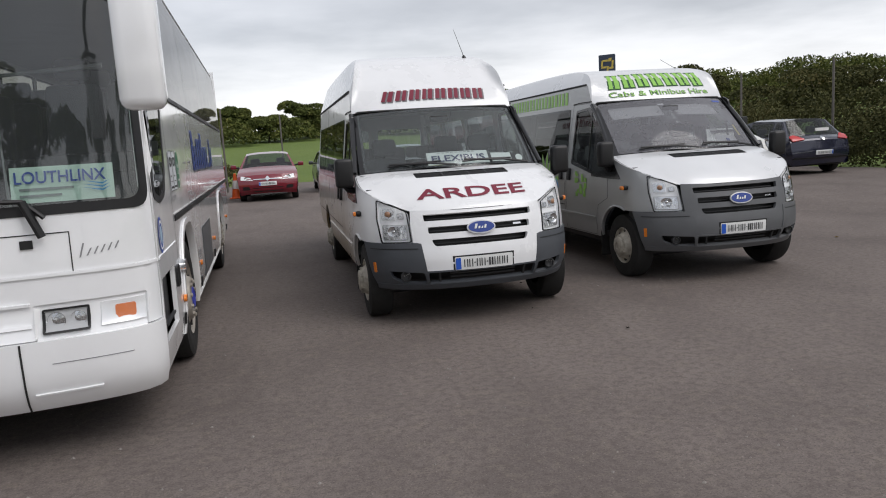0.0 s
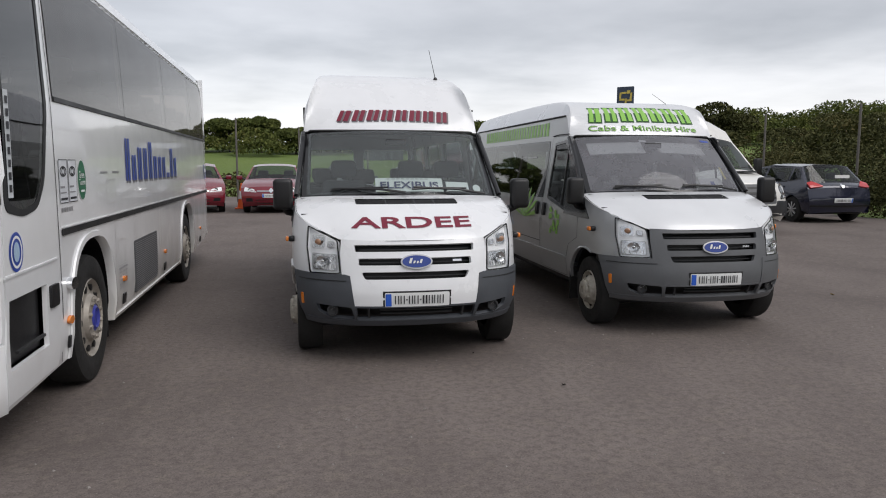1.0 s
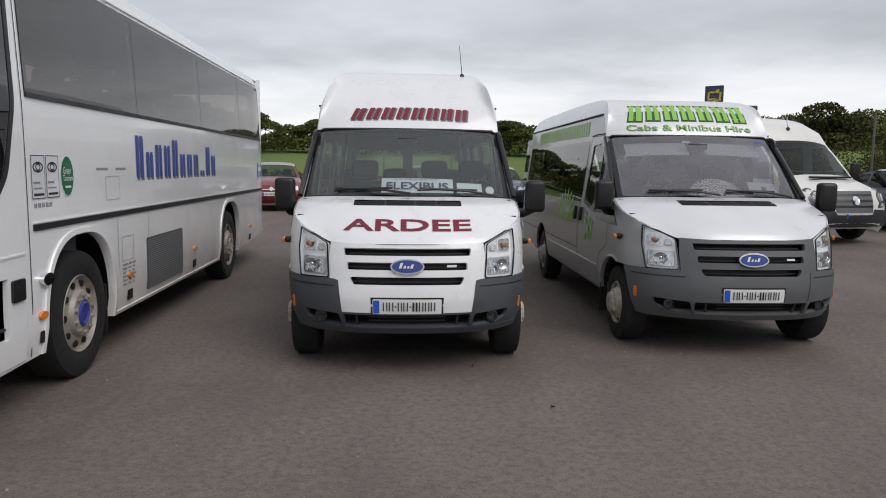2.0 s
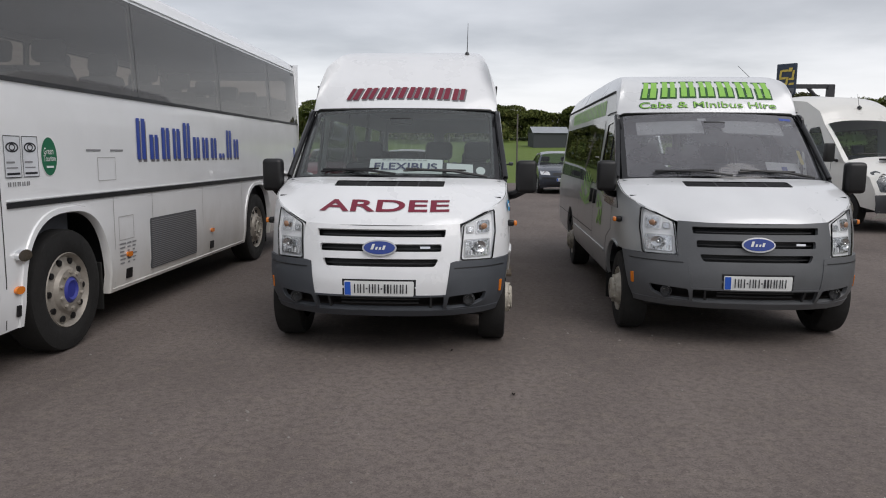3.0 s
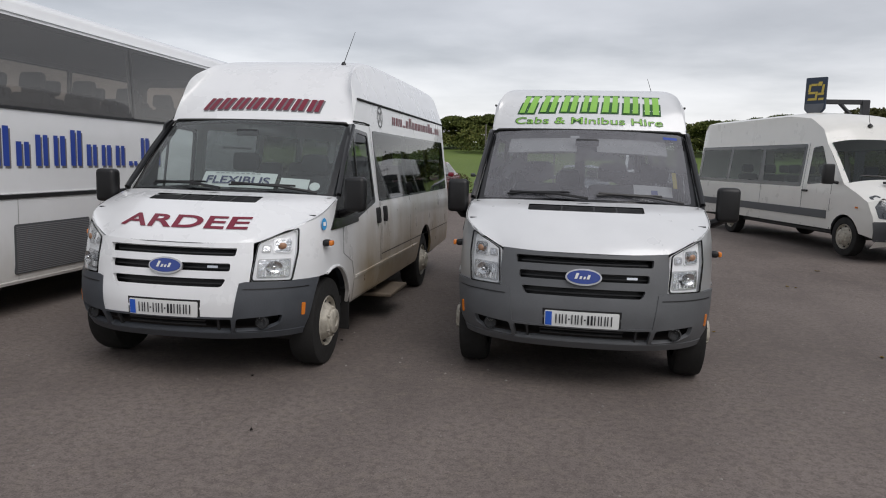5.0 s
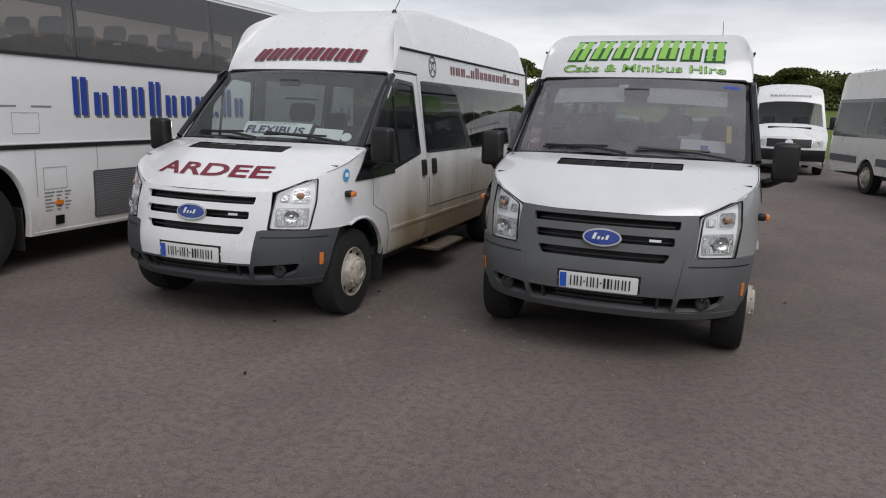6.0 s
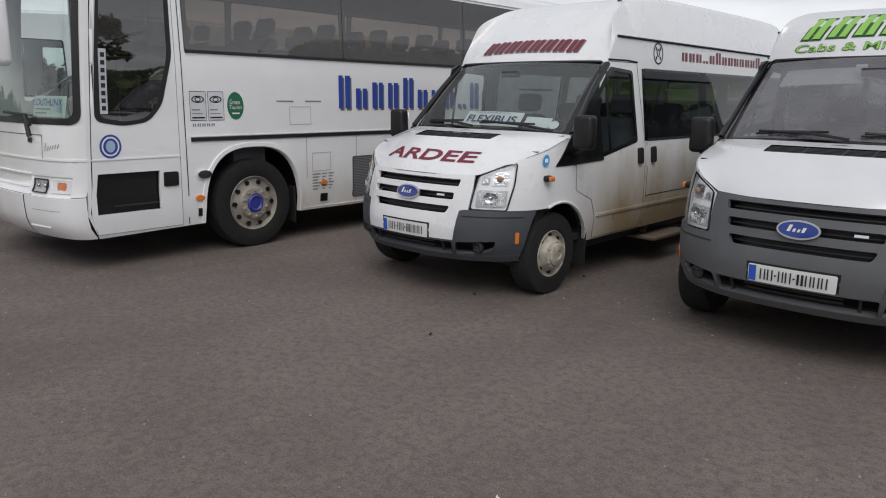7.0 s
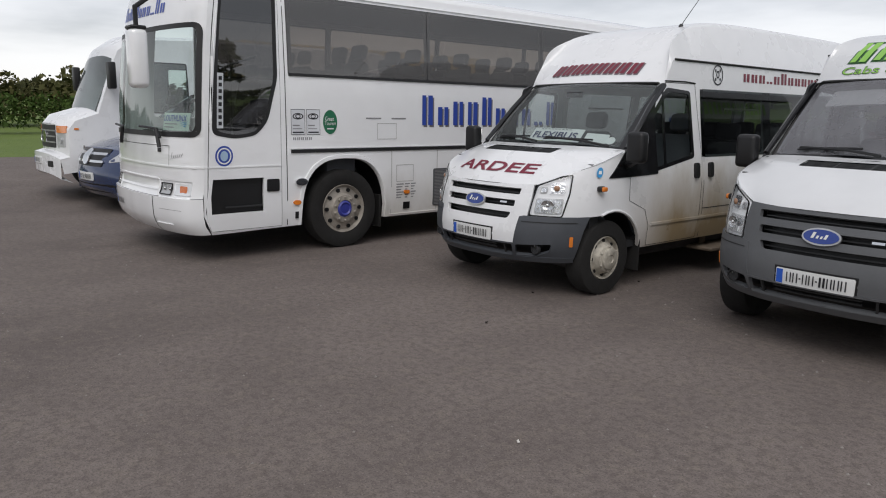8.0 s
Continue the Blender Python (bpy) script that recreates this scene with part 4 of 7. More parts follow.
for i in range(9):
    a = 0.3 + i * 0.32
    c = (2.95, 0.95)
    sheet([c, (c[0] + 0.5 * math.cos(a - 0.08), c[1] + 0.34 * math.sin(a - 0.08)), (c[0] + 0.62 * math.cos(a), c[1] + 0.42 * math.sin(a)), (c[0] + 0.45 * math.cos(a + 0.1), c[1] + 0.3 * math.sin(a + 0.1))], [], fl, 0.2, 0, CORE, leaf, 0.004 + i * 0.0008)
part("green_flash", leaf, GREEN_INK, silver_van)
part("antenna", tube([(0.60, 2.12, 2.28), (0.60, 2.16, 2.32), (0.59, 2.62, 2.52)], 0.005, 6, lathe([(0.025, 0), (0.02, 0.02), (0.001, 0.04)], 12, "z", (0.60, 2.12, 2.28)), 0.4), BLACK, silver_van)
pc = part("permit_card", sheet(rect(0.44, 0.15, 0.80, 0.275), [], lambda a, b: screen(a, b) + Vector((0, 0.05, -0.03)), 0.1, 0.004, (0, 4, 0)), PAPER, silver_van)
part("print_block", sheet(rect(0.60, 0.165, 0.66, 0.215), [], lambda a, b: screen(a, b) + Vector((0, 0.05, -0.03)), 0.1, 0, (0, 4, 0), lift=0.004), BLUE_INK, pc)
part("blue_sticker", sheet([(0.76, 0.90), (0.90, 0.90), (0.90, 0.94), (0.76, 0.94)], [], screen, 0.1, 0, (0, 4, 0), lift=0.008), BLUE_INK, silver_van)
part("white_sticker", sheet(rect(-0.17, 0.86, -0.08, 0.90), [], screen, 0.1, 0, (0, 4, 0), lift=0.002), PAPER, silver_van)
part("yellow_pass", sheet(rect(0.80, 0.22, 0.84, 0.42), [], screen, 0.1, 0, (0, 4, 0), lift=0.002), mat("yellow_card", (0.6, 0.5, 0.08), 0.6), silver_van)


# ---- the white coach ----
BPLAN = [(0, -0.15), (0.5, -0.13), (0.85, -0.08), (1.03, -0.035), (1.14, 0.01), (1.21, 0.07), (1.245, 0.15), (1.25, 0.28), (1.25, 9.2), (1.22, 9.5)]
BARC = [0.0]
for (ax, ay), (bx, by) in zip(BPLAN, BPLAN[1:]):
    BARC.append(BARC[-1] + math.hypot(bx - ax, by - ay))
BX, BY = [(a, p[0]) for a, p in zip(BARC, BPLAN)], [(a, p[1]) for a, p in zip(BARC, BPLAN)]
B_LEAN = [(0.28, 0.16), (0.36, 0.06), (0.46, 0.012), (0.56, 0.0), (0.74, 0.0), (0.8, 0.03), (1.0, 0.035), (1.35, 0.055), (2.0, 0.10), (2.6, 0.17), (3.0, 0.26), (3.12, 0.33)]
B_IN = [(0.28, 0.05), (0.40, 0.012), (0.6, 0.0), (1.9, 0.0), (2.1, 0.008), (2.95, 0.055), (3.08, 0.09), (3.15, 0.13)]


def bus_u(y):
    return lin([(b, a) for a, b in BY], y)


def bus_skin(u, z):
    s, a = (1 if u >= 0 else -1), abs(u)
    x, y = lin(BX, a), lin(BY, a)
    if a < 1.9:
        x, y = soft(BX, a), soft(BY, a)
    front = max(0.0, 1.0 - y / 1.2)
    return Vector((s * (x - soft(B_IN, z) * min(1, x / 1.0)), y + soft(B_LEAN, z) * front, z))


def bus_side(s):
    return lambda y, z: bus_skin(s * bus_u(y), z)


BC = (0, 4.5, 1.6)
BUS_POSE = pose(-3.605, -1.818, 0, 0, 0, 0.9) @ Matrix.Scale(0.975, 4)
bus = thing("coach", "white touring coach with blue lettering and smoked windows", "coach", BUS_POSE)
SCREEN_RIM = mat("coach_screen_rubber", (0.012, 0.012, 0.013), 0.5, vary=0.1)
ue = bus_u(0.165)
# nose: bumper, lamp band, upper panel, header
lamps = [rounded(rect(s * 0.655 if s > 0 else -1.225, 0.715, 1.225 if s > 0 else -0.655, 0.90), 0.015) for s in (-1, 1)]
bumper = part("bumper", sheet(rect(-ue, 0.325, ue, 0.715), [], bus_skin, 0.08, 0.03, BC, lift=0.018), BUS_WHITE, bus)
for a in (-1.12, 0.72):
    part("bumper_slot", sheet(rect(a, 0.587, a + 0.40, 0.591), [], bus_skin, 0.05, 0.002, BC, lift=0.020), GREY_INK, bumper)
part("bumper_joint", sheet(rect(0.575, 0.33, 0.585, 0.71), [], bus_skin, 0.05, 0.002, BC, lift=0.022), GASKET, bumper)
part("tow_flap", sheet(rect(0.62, 0.425, 0.95, 0.435), [], bus_skin, 0.1, 0.01, BC, lift=0.026), BUS_WHITE, bumper)
nose = part("nose_panel", sheet(rect(-ue, 0.72, ue, 1.36), lamps, bus_skin, 0.08, 0.03, BC), BUS_WHITE, bus)
cr = sheet(rect(-ue, 1.045, ue, 1.062), [], bus_skin, 0.1, 0.012, BC, lift=0.010)
sheet(rect(-0.64, 0.90, 0.64, 0.915), [], bus_skin, 0.1, 0.02, BC, cr, 0.016)
sheet(rect(-0.64, 0.78, 0.64, 0.80), [], bus_skin, 0.1, 0.02, BC, cr, 0.012)
part("nose_rib", cr, BUS_WHITE, nose)
part("lid_seam", sheet(rect(-1.0, 1.27, 0.86, 1.276), [], bus_skin, 0.1, 0, BC, sheet(rect(0.86, 1.05, 0.866, 1.276), [], bus_skin, 0.1, 0, BC, lift=0.003), 0.003), GASKET, nose)
part("maker_mark", sheet(rect(-0.60, 1.285, -0.38, 1.315), [], bus_skin, 0.1, 0.004, BC, lift=0.004), ALLOY, nose)
part("nose_catch", sheet(rect(0.63, 1.20, 0.69, 1.245), [], bus_skin, 0.1, 0.01, BC, lift=0.01), BLACK, nose)
sg = bmesh.new()
for i in range(6):
    x0 = 0.90 + i * 0.035
    sheet([(x0, 1.13 + 0.006 * i), (x0 + 0.008, 1.13 + 0.006 * i), (x0 + 0.03, 1.17 + 0.006 * i + (0.035 if i == 0 else 0)), (x0 + 0.022, 1.17 + 0.006 * i + (0.035 if i == 0 else 0))], [], bus_skin, 0.1, 0, BC, sg, 0.003)
part("script_bars", sg, GREY_INK, nose)
for s, hole in zip((-1, 1), lamps):
    lp = part("headlamp", sheet(hole, [], bus_skin, 0.08, 0.01, BC, lift=-0.012), BUS_WHITE, bus, "oblong headlamp and amber indicator in one recess")
    m0 = sorted((s * 0.69, s * 0.92))
    m1 = sorted((s * 0.975, s * 1.215))
    part("lamp_rim", sheet(rounded(rect(m0[0], 0.745, m0[1], 0.872), 0.012), [rounded(rect(m0[0] + 0.010, 0.755, m0[1] - 0.010, 0.862), 0.008)], bus_skin, 0.05, 0.012, BC, lift=0.002), BLACK, lp)
    part("reflector", sheet(rect(m0[0], 0.747, m0[1], 0.870), [], bus_skin, 0.05, 0.006, BC, lift=-0.008), LAMP_GREY, lp)
    for q, rr in ((0.755, 0.046), (0.862, 0.040)):
        part("bulb_bowl", lathe([(rr, -0.002), (rr * 0.9, 0.006), (rr * 0.4, 0.001), (rr * 0.34, -0.006), (0.001, -0.008)], 20, "y", tuple(bus_skin(s * q, 0.808) + Vector((0, 0.002, 0)))), LAMP_MIRROR, lp)
    part("lens", sheet(rect(m0[0], 0.747, m0[1], 0.870), [], bus_skin, 0.06, 0, BC, lift=0.0), LENS, lp)
    part("indicator_base", sheet(rect(m1[0], 0.755, m1[1], 0.875), [], bus_skin, 0.05, 0.006, BC, lift=-0.007), LAMP_SILVER, lp)
    part("indicator", sheet(rounded(rect(sorted((s * 1.045, s * 1.155))[0], 0.778, sorted((s * 1.045, s * 1.155))[1], 0.85), 0.015), [], bus_skin, 0.05, 0.012, BC, lift=-0.004), COACH_AMBER, lp)
    part("indicator_lens", sheet(rect(m1[0], 0.755, m1[1], 0.875), [], bus_skin, 0.06, 0, BC, lift=0.002), LENS, lp)
plate(bus, lambda a, b: bus_skin(a - 0.62, b), BC, 0.50, 0.50, 0.11)
header = part("header", sheet(rect(-ue, 2.56, ue, 3.10), [], bus_skin, 0.1, 0.03, BC), BUS_WHITE, bus)
name_bars(header, "header_bar", BLUE_INK, 11, 1.5, 0.17, lambda a, b: bus_skin(-0.1 + a, 2.69 + b), BC, 0.0, 0.004, 0.25, tall=(1.0, 0.62, 0.82, 0.82, 1.0, 0.62, 0.62, 0.62, 0.14, 0.9, 0.62))
# windscreen
uw = bus_u(0.10)
surround = part("windscreen_frame", sheet(rect(-ue, 1.36, ue, 2.56), [rounded(rect(-uw, 1.40, uw, 2.53), 0.10, 6)], bus_skin, 0.1, 0.03, BC), BUS_WHITE, bus)
part("rubber", sheet(rounded(rect(-uw - 0.035, 1.37, uw + 0.035, 2.555), 0.12, 6), [rounded(rect(-uw + 0.03, 1.425, uw - 0.03, 2.505), 0.09, 6)], bus_skin, 0.1, 0.012, BC, lift=0.006), SCREEN_RIM, surround)
# Its pale bluish diffuse mix paints the sky's reflection into the glass.
COACH_SCREEN = pane("coach_windscreen_glass", (0.78, 0.87, 0.84), 0.02, 0.07, (0.38, 0.42, 0.43), 1.9)
part("windscreen", sheet(rounded(rect(-uw, 1.39, uw, 2.54), 0.10, 6), [], bus_skin, 0.12, 0, BC, lift=0.003), COACH_SCREEN, bus)
for x0, x1, zt in ((0.75, 0.42, 2.05), (-0.45, -0.8, 2.05)):
    a = bus_skin(x0, 1.26) + Vector((0, -0.05, 0))
    b = bus_skin(x0 * 0.9, 1.45) + Vector((0, -0.05, 0))
    c = bus_skin(x1, 1.50) + Vector((0, -0.05, 0))
    wp = part("wiper", tube([a, b], 0.022, 8), BLACK, bus)
    part("blade", tube([bus_skin(x0 - 0.55, 1.47) + Vector((0, -0.04, 0)), b + Vector((0, 0.01, 0)), bus_skin(x0 + 0.02, 1.36) + Vector((0, -0.05, 0))], 0.014, 6), BLACK, wp)
# mirror hung on an arm in front of the corner
mir = part("mirror", box((1.27, -0.55, 1.86), (1.48, -0.38, 2.42), 0.055, 3), BUS_WHITE, bus, "large white hanging mirror")
part("mirror_cap", box((1.28, -0.54, 2.41), (1.47, -0.39, 2.445), 0.012, 1), BLACK, mir)
part("mirror_arm", tube([(1.20, 0.10, 2.78), (1.33, -0.28, 2.75), (1.37, -0.46, 2.62), (1.37, -0.46, 2.42)], 0.024, 8), BLACK, mir)

# flanks
BUS_RIM = mat("dull_coach_wheel", (0.34, 0.31, 0.27), 0.5, 0.25, vary=0.25, scale=9)
F_HUB, R_HUB, B_SILL = 1.96, 6.86, 0.335
WIN = [(1.22, 3.24), (3.25, 5.44), (5.45, 7.63), (7.64, 9.30)]
for s in (-1, 1):
    fl = bus_side(s)
    def arch(c, r=0.60, top=1.10):
        return [(c - r * math.copysign(abs(math.cos(a)) ** 0.74, math.cos(a)), B_SILL + (top - B_SILL) * abs(math.sin(a)) ** 0.74) for a in np.linspace(0.0, math.pi, 25)]
    out = [(0.165, 0.31)] + arch(F_HUB) + arch(R_HUB) + [(9.5, 0.45), (9.5, 3.10), (0.165, 3.10)]
    door = [(0.19, 0.345), (1.10, 0.345), (1.11, 3.0), (0.23, 3.0)] if s > 0 else None
    bays = [rounded(rect(a + 0.02, 2.11, b - 0.02, 2.92), 0.03) for a, b in WIN]
    holes = bays + ([door] if door else [rounded(rect(0.5, 1.55, 1.1, 2.9), 0.06)])
    low = part("side_panel", sheet(out, holes, fl, 0.22, 0.03, BC), BUS_WHITE, bus)
    glass_frame = bmesh.new()
    for k, (a, b) in enumerate(WIN):
        w = part("side_window", sheet(rounded(rect(a, 2.085, b, 2.945), 0.03), [], fl, 0.3, 0, BC, lift=0.007), SMOKED, bus, "brown smoked window pane")
        part("window_rubber", sheet(rounded(rect(a - 0.004, 2.08, b + 0.004, 2.95), 0.012), [rounded(rect(a + 0.045, 2.135, b - 0.045, 2.90), 0.04)], fl, 0.3, 0.004, BC, lift=0.006), SCREEN_RIM, w)
    sill = part("window_sill", sheet(rect(1.22, 2.055, 9.35, 2.085), [], fl, 0.3, 0.02, BC, lift=0.014), SCREEN_RIM, bus)
    part("drip_rail", sheet(rect(1.2, 2.985, 9.4, 3.0), [], fl, 0.3, 0.015, BC, lift=0.012), BUS_WHITE, bus)
    part("stripe", sheet([(1.23, 1.185), (9.45, 1.185), (9.45, 1.225), (1.23, 1.225)], [], fl, 0.3, 0.015, BC, lift=0.012), SCREEN_RIM, bus, "black rubbing strip")
    part("stripe_edge", sheet([(1.23, 1.232), (9.45, 1.232), (9.45, 1.24), (1.23, 1.24)], [], fl, 0.3, 0.01, BC, lift=0.008), BUS_WHITE, bus)
    part("sill_rail", sheet(rect(2.58, 0.335, 6.24, 0.365), [], fl, 0.3, 0.02, BC, lift=0.008), BUS_WHITE, bus)
    for y0 in (1.165, 2.66, 3.42, 4.72, 6.12, 7.62):
        part("locker_seam", sheet(rect(y0, 0.35, y0 + 0.010, 3.0 if y0 < 1.2 else 1.18), [], fl, 0.3, 0, BC, lift=0.003), GASKET if y0 < 1.2 else LINE, low)
    for c in (F_HUB, R_HUB):
        rows = [[fl(y, z) + Vector((s * o, 0, 0)) for y, z in arch(c, 0.60 + e, 1.10 + e)] for o, e in ((0.001, 0.055), (0.014, 0.05), (0.016, 0.01), (0.001, 0.0), (-0.05, 0.0))]
        part("arch_moulding", loft(rows), BUS_WHITE, low)
        part("wheel_house", loft([[(s * x, y, z) for y, z in arch(c, 0.62, 1.12)] for x in (1.235, 0.70)]), BLACK, bus)
        part("mud_flap", box((s * 1.05 - 0.14, c + 0.56, 0.20), (s * 1.05 + 0.14, c + 0.58, 0.62), 0.004, 1), RUBBER, bus)
        tint = mat("blue_hub_paint", (0.04, 0.05, 0.30), 0.4, vary=0.2) if (s > 0 and c == F_HUB) else None
        wheel(bus, s, s * 1.225, c, 0.485, 0.27, 0.30, "truck", BUS_RIM, tint)
    for y0 in (2.86, 4.95, 8.2):
        part("side_marker", sheet(rounded(rect(y0, 0.62, y0 + 0.09, 0.665), 0.02), [], fl, 0.05, 0.02, BC, lift=0.02), AMBER, bus)
        part("reflector_box", sheet(rect(y0 + 0.0, 0.42, y0 + 0.10, 0.51), [], fl, 0.05, 0.012, BC, lift=0.008), BLACK, bus)
    part("grille_panel", sheet(rounded(rect(3.36, 0.43, 4.52, 0.93), 0.03), [], fl, 0.2, 0.01, BC, lift=0.004), MID_PLASTIC, bus, "dark mesh air grille")
    gb2 = bmesh.new()
    for i in range(24):
        z = 0.445 + 0.0198 * i
        sheet(rect(3.38, z, 4.50, z + 0.008), [], fl, 0.6, 0, BC, gb2, 0.009)
    part("grille_slat", gb2, GREY_INK, bus)
    part("fuel_lid", sheet(rect(2.74, 0.78, 3.02, 1.00), [rect(2.748, 0.788, 3.012, 0.992)], fl, 0.2, 0, BC, lift=0.004), LINE, bus)

# entrance door on the pavement side
fl = bus_side(1)
dpan = [(0.20, 0.352), (1.092, 0.352), (1.102, 2.99), (0.24, 2.99)]
dwin = rounded([(0.245, 1.40), (0.52, 1.355), (0.78, 1.39), (0.93, 1.55), (1.065, 2.02), (1.072, 2.93), (0.28, 2.93)], 0.08, 5)
box_cut = rect(0.255, 0.54, 0.87, 0.92)
door = part("entrance_door", sheet(dpan, [dwin, box_cut], fl, 0.15, 0.03, BC, lift=0.004), BUS_WHITE, bus, "white plug door with tall dark window")
part("door_rubber", sheet([(0.18, 0.34), (1.105, 0.34), (1.115, 3.005), (0.22, 3.005)], [dpan], fl, 0.2, 0.0, BC, lift=-0.006), SCREEN_RIM, door)
part("window_rubber", sheet(dwin, [[((y - 0.66) * 0.88 + 0.66, (z - 2.15) * 0.95 + 2.15) for y, z in dwin]], fl, 0.2, 0.01, BC, lift=0.009), SCREEN_RIM, door)
part("door_glass", sheet(dwin, [], fl, 0.2, 0, BC, lift=0.005), DOOR_DARK, door)
part("step_well", sheet(box_cut, [], fl, 0.2, 0.01, BC, lift=-0.05), BLACK, door)
part("step_bar", sheet(rect(0.42, 0.60, 0.86, 0.615), [], fl, 0.2, 0.02, BC, lift=-0.01), DARK_IN, door)
part("door_handle", sheet(rounded(rect(0.905, 0.76, 1.06, 0.90), 0.02), [], fl, 0.06, 0.02, BC, lift=0.02), BLACK, door)
part("door_crease", sheet(rect(0.20, 1.045, 1.095, 1.058), [], fl, 0.2, 0.01, BC, lift=0.011), BUS_WHITE, door)
st = part("sticker_strip", sheet(rect(0.30, 1.47, 0.375, 2.05), [], fl, 0.2, 0, BC, lift=0.012), mat("pale_sticker", (0.55, 0.58, 0.60), 0.5), door)
for i in range(8):
    part("sticker_mark", sheet(rect(0.318, 1.50 + i * 0.068, 0.358, 1.54 + i * 0.068), [], fl, 0.1, 0, BC, lift=0.014), INK, st)


def disc(parent, name, y, z, ry, rz, material, lift=0.005, hole=None):
    return part(name, sheet(oval(y, z, ry, rz, 32), [hole] if hole else [], fl, 0.08, 0, BC, lift=lift), material, parent)


logo = disc(door, "round_sticker", 0.388, 1.172, 0.105, 0.11, BLUE_INK, 0.007)
disc(logo, "sticker_ring", 0.388, 1.172, 0.085, 0.09, PAPER, 0.009, oval(0.388, 1.172, 0.07, 0.075, 24))
disc(logo, "sticker_field", 0.388, 1.172, 0.045, 0.055, mat("pale_blue_print", (0.35, 0.48, 0.62), 0.5), 0.009)
# notices and lettering on the flank
for y0 in (1.235, 1.435):
    nt_ = part("notice", sheet(rect(y0, 1.395, y0 + 0.18, 1.685), [], fl, 0.2, 0, BC, lift=0.004), mat("pale_notice", (0.68, 0.70, 0.73), 0.4), bus)
    nb = sheet(rect(y0 - 0.0, 1.395, y0 + 0.18, 1.40), [], fl, 0.2, 0, BC, lift=0.006)
    sheet(rect(y0, 1.68, y0 + 0.18, 1.685), [], fl, 0.2, 0, BC, nb, 0.006)
    sheet(rect(y0, 1.40, y0 + 0.004, 1.68), [], fl, 0.2, 0, BC, nb, 0.006)
    sheet(rect(y0 + 0.176, 1.40, y0 + 0.18, 1.68), [], fl, 0.2, 0, BC, nb, 0.006)
    sheet(oval(y0 + 0.09, 1.605, 0.07, 0.036, 20), [oval(y0 + 0.09, 1.605, 0.056, 0.025, 20)], fl, 0.1, 0, BC, nb, 0.006)
    sheet(oval(y0 + 0.09, 1.605, 0.034, 0.026, 16), [oval(y0 + 0.09, 1.605, 0.024, 0.016, 16)], fl, 0.1, 0, BC, nb, 0.006)
    sheet(rect(y0 + 0.02, 1.415, y0 + 0.16, 1.43), [], fl, 0.2, 0, BC, nb, 0.006)
    part("notice_print", nb, INK, nt_)
    part("small_print", sheet(rect(y0 + 0.02, 1.495, y0 + 0.11, 1.508), [], fl, 0.2, 0, BC, sheet(rect(y0 + 0.02, 1.46, y0 + 0.14, 1.468), [], fl, 0.2, 0, BC, lift=0.006), 0.006), GREY_INK, nt_)
gt = disc(bus, "green_sticker", 1.755, 1.54, 0.098, 0.142, mat("bottle_green_vinyl", (0.02, 0.16, 0.08), 0.35), 0.004)
disc(gt, "sticker_rim", 1.755, 1.54, 0.104, 0.148, PAPER, 0.003, oval(1.755, 1.54, 0.098, 0.142, 24))
part("words", lettering("Green", 0.12, 0.05, lambda a, b: fl(1.745 + a, 1.555 + b), core=BC, lift=0.007), PAPER, gt)
part("words", lettering("Tourism", 0.15, 0.042, lambda a, b: fl(1.755 + a, 1.505 + b), core=BC, lift=0.007), PAPER, gt)
part("small_bar", sheet(rect(1.71, 1.455, 1.80, 1.47), [], fl, 0.2, 0, BC, lift=0.007), PAPER, gt)
name_bars(bus, "maker_bar", GREY_INK, 5, 0.26, 0.03, lambda a, b: fl(1.38 + a, 1.335 + b), BC, 0, 0.003, 0.3)
for a in (2.27, 2.66):
    part("print_line", sheet(rect(a, 1.58, a + 0.23, 1.597), [], fl, 0.2, 0, BC, lift=0.003), GREY_INK, bus)
part("filler_flap", sheet(rect(2.44, 1.33, 2.74, 1.53), [rect(2.446, 1.336, 2.734, 1.524)], fl, 0.2, 0, BC, lift=0.003), LINE, bus)
TALL = (1.0, 0.62, 0.82, 0.82, 1.0, 0.62, 0.62, 0.62, 0.14, 0.9, 0.62)
NM = lambda a, b: fl(4.597 + a, 1.507 + b)
name_bars(bus, "name_shadow", SHADOW_INK, 11, 2.97, 0.385, lambda a, b: NM(a + 0.025, b - 0.025), BC, 0.0, 0.003, 0.34, tall=TALL)
name_bars(bus, "name_bar", BLUE_INK, 11, 2.97, 0.385, NM, BC, 0.0, 0.006, 0.34, tall=TALL, label="royal blue name as plain bars")
pl = bmesh.new()
for i in range(6):
    for a, b in ((2.74, 2.86), (2.88, 2.96), (2.98, 3.06)):
        sheet(rect(a, 0.74 - i * 0.035, b - 0.02 * (i % 3), 0.755 - i * 0.035), [], fl, 0.2, 0, BC, pl, 0.003)
part("owner_print", pl, GREY_INK, bus)
part("blue_badge", sheet(rect(8.95, 1.42, 9.35, 1.66), [], fl, 0.3, 0, BC, lift=0.004), BLUE_INK, bus)
name_bars(bus, "badge_bar", PAPER, 5, 0.3, 0.06, lambda a, b: fl(9.15 + a, 1.53 + b), BC, 0, 0.007, 0.3)
part("marker_lamp", sheet(oval(1.345, 0.85, 0.078, 0.042, 22), [], fl, 0.05, 0.035, BC, lift=0.035), CHROME, bus)
part("flank_indicator", sheet(oval(1.29, 0.61, 0.05, 0.028, 18), [], fl, 0.05, 0.02, BC, lift=0.022), AMBER, bus)
part("cable_socket", sheet(rect(1.27, 0.42, 1.31, 0.50), [], fl, 0.05, 0.012, BC, lift=0.01), BLACK, bus)
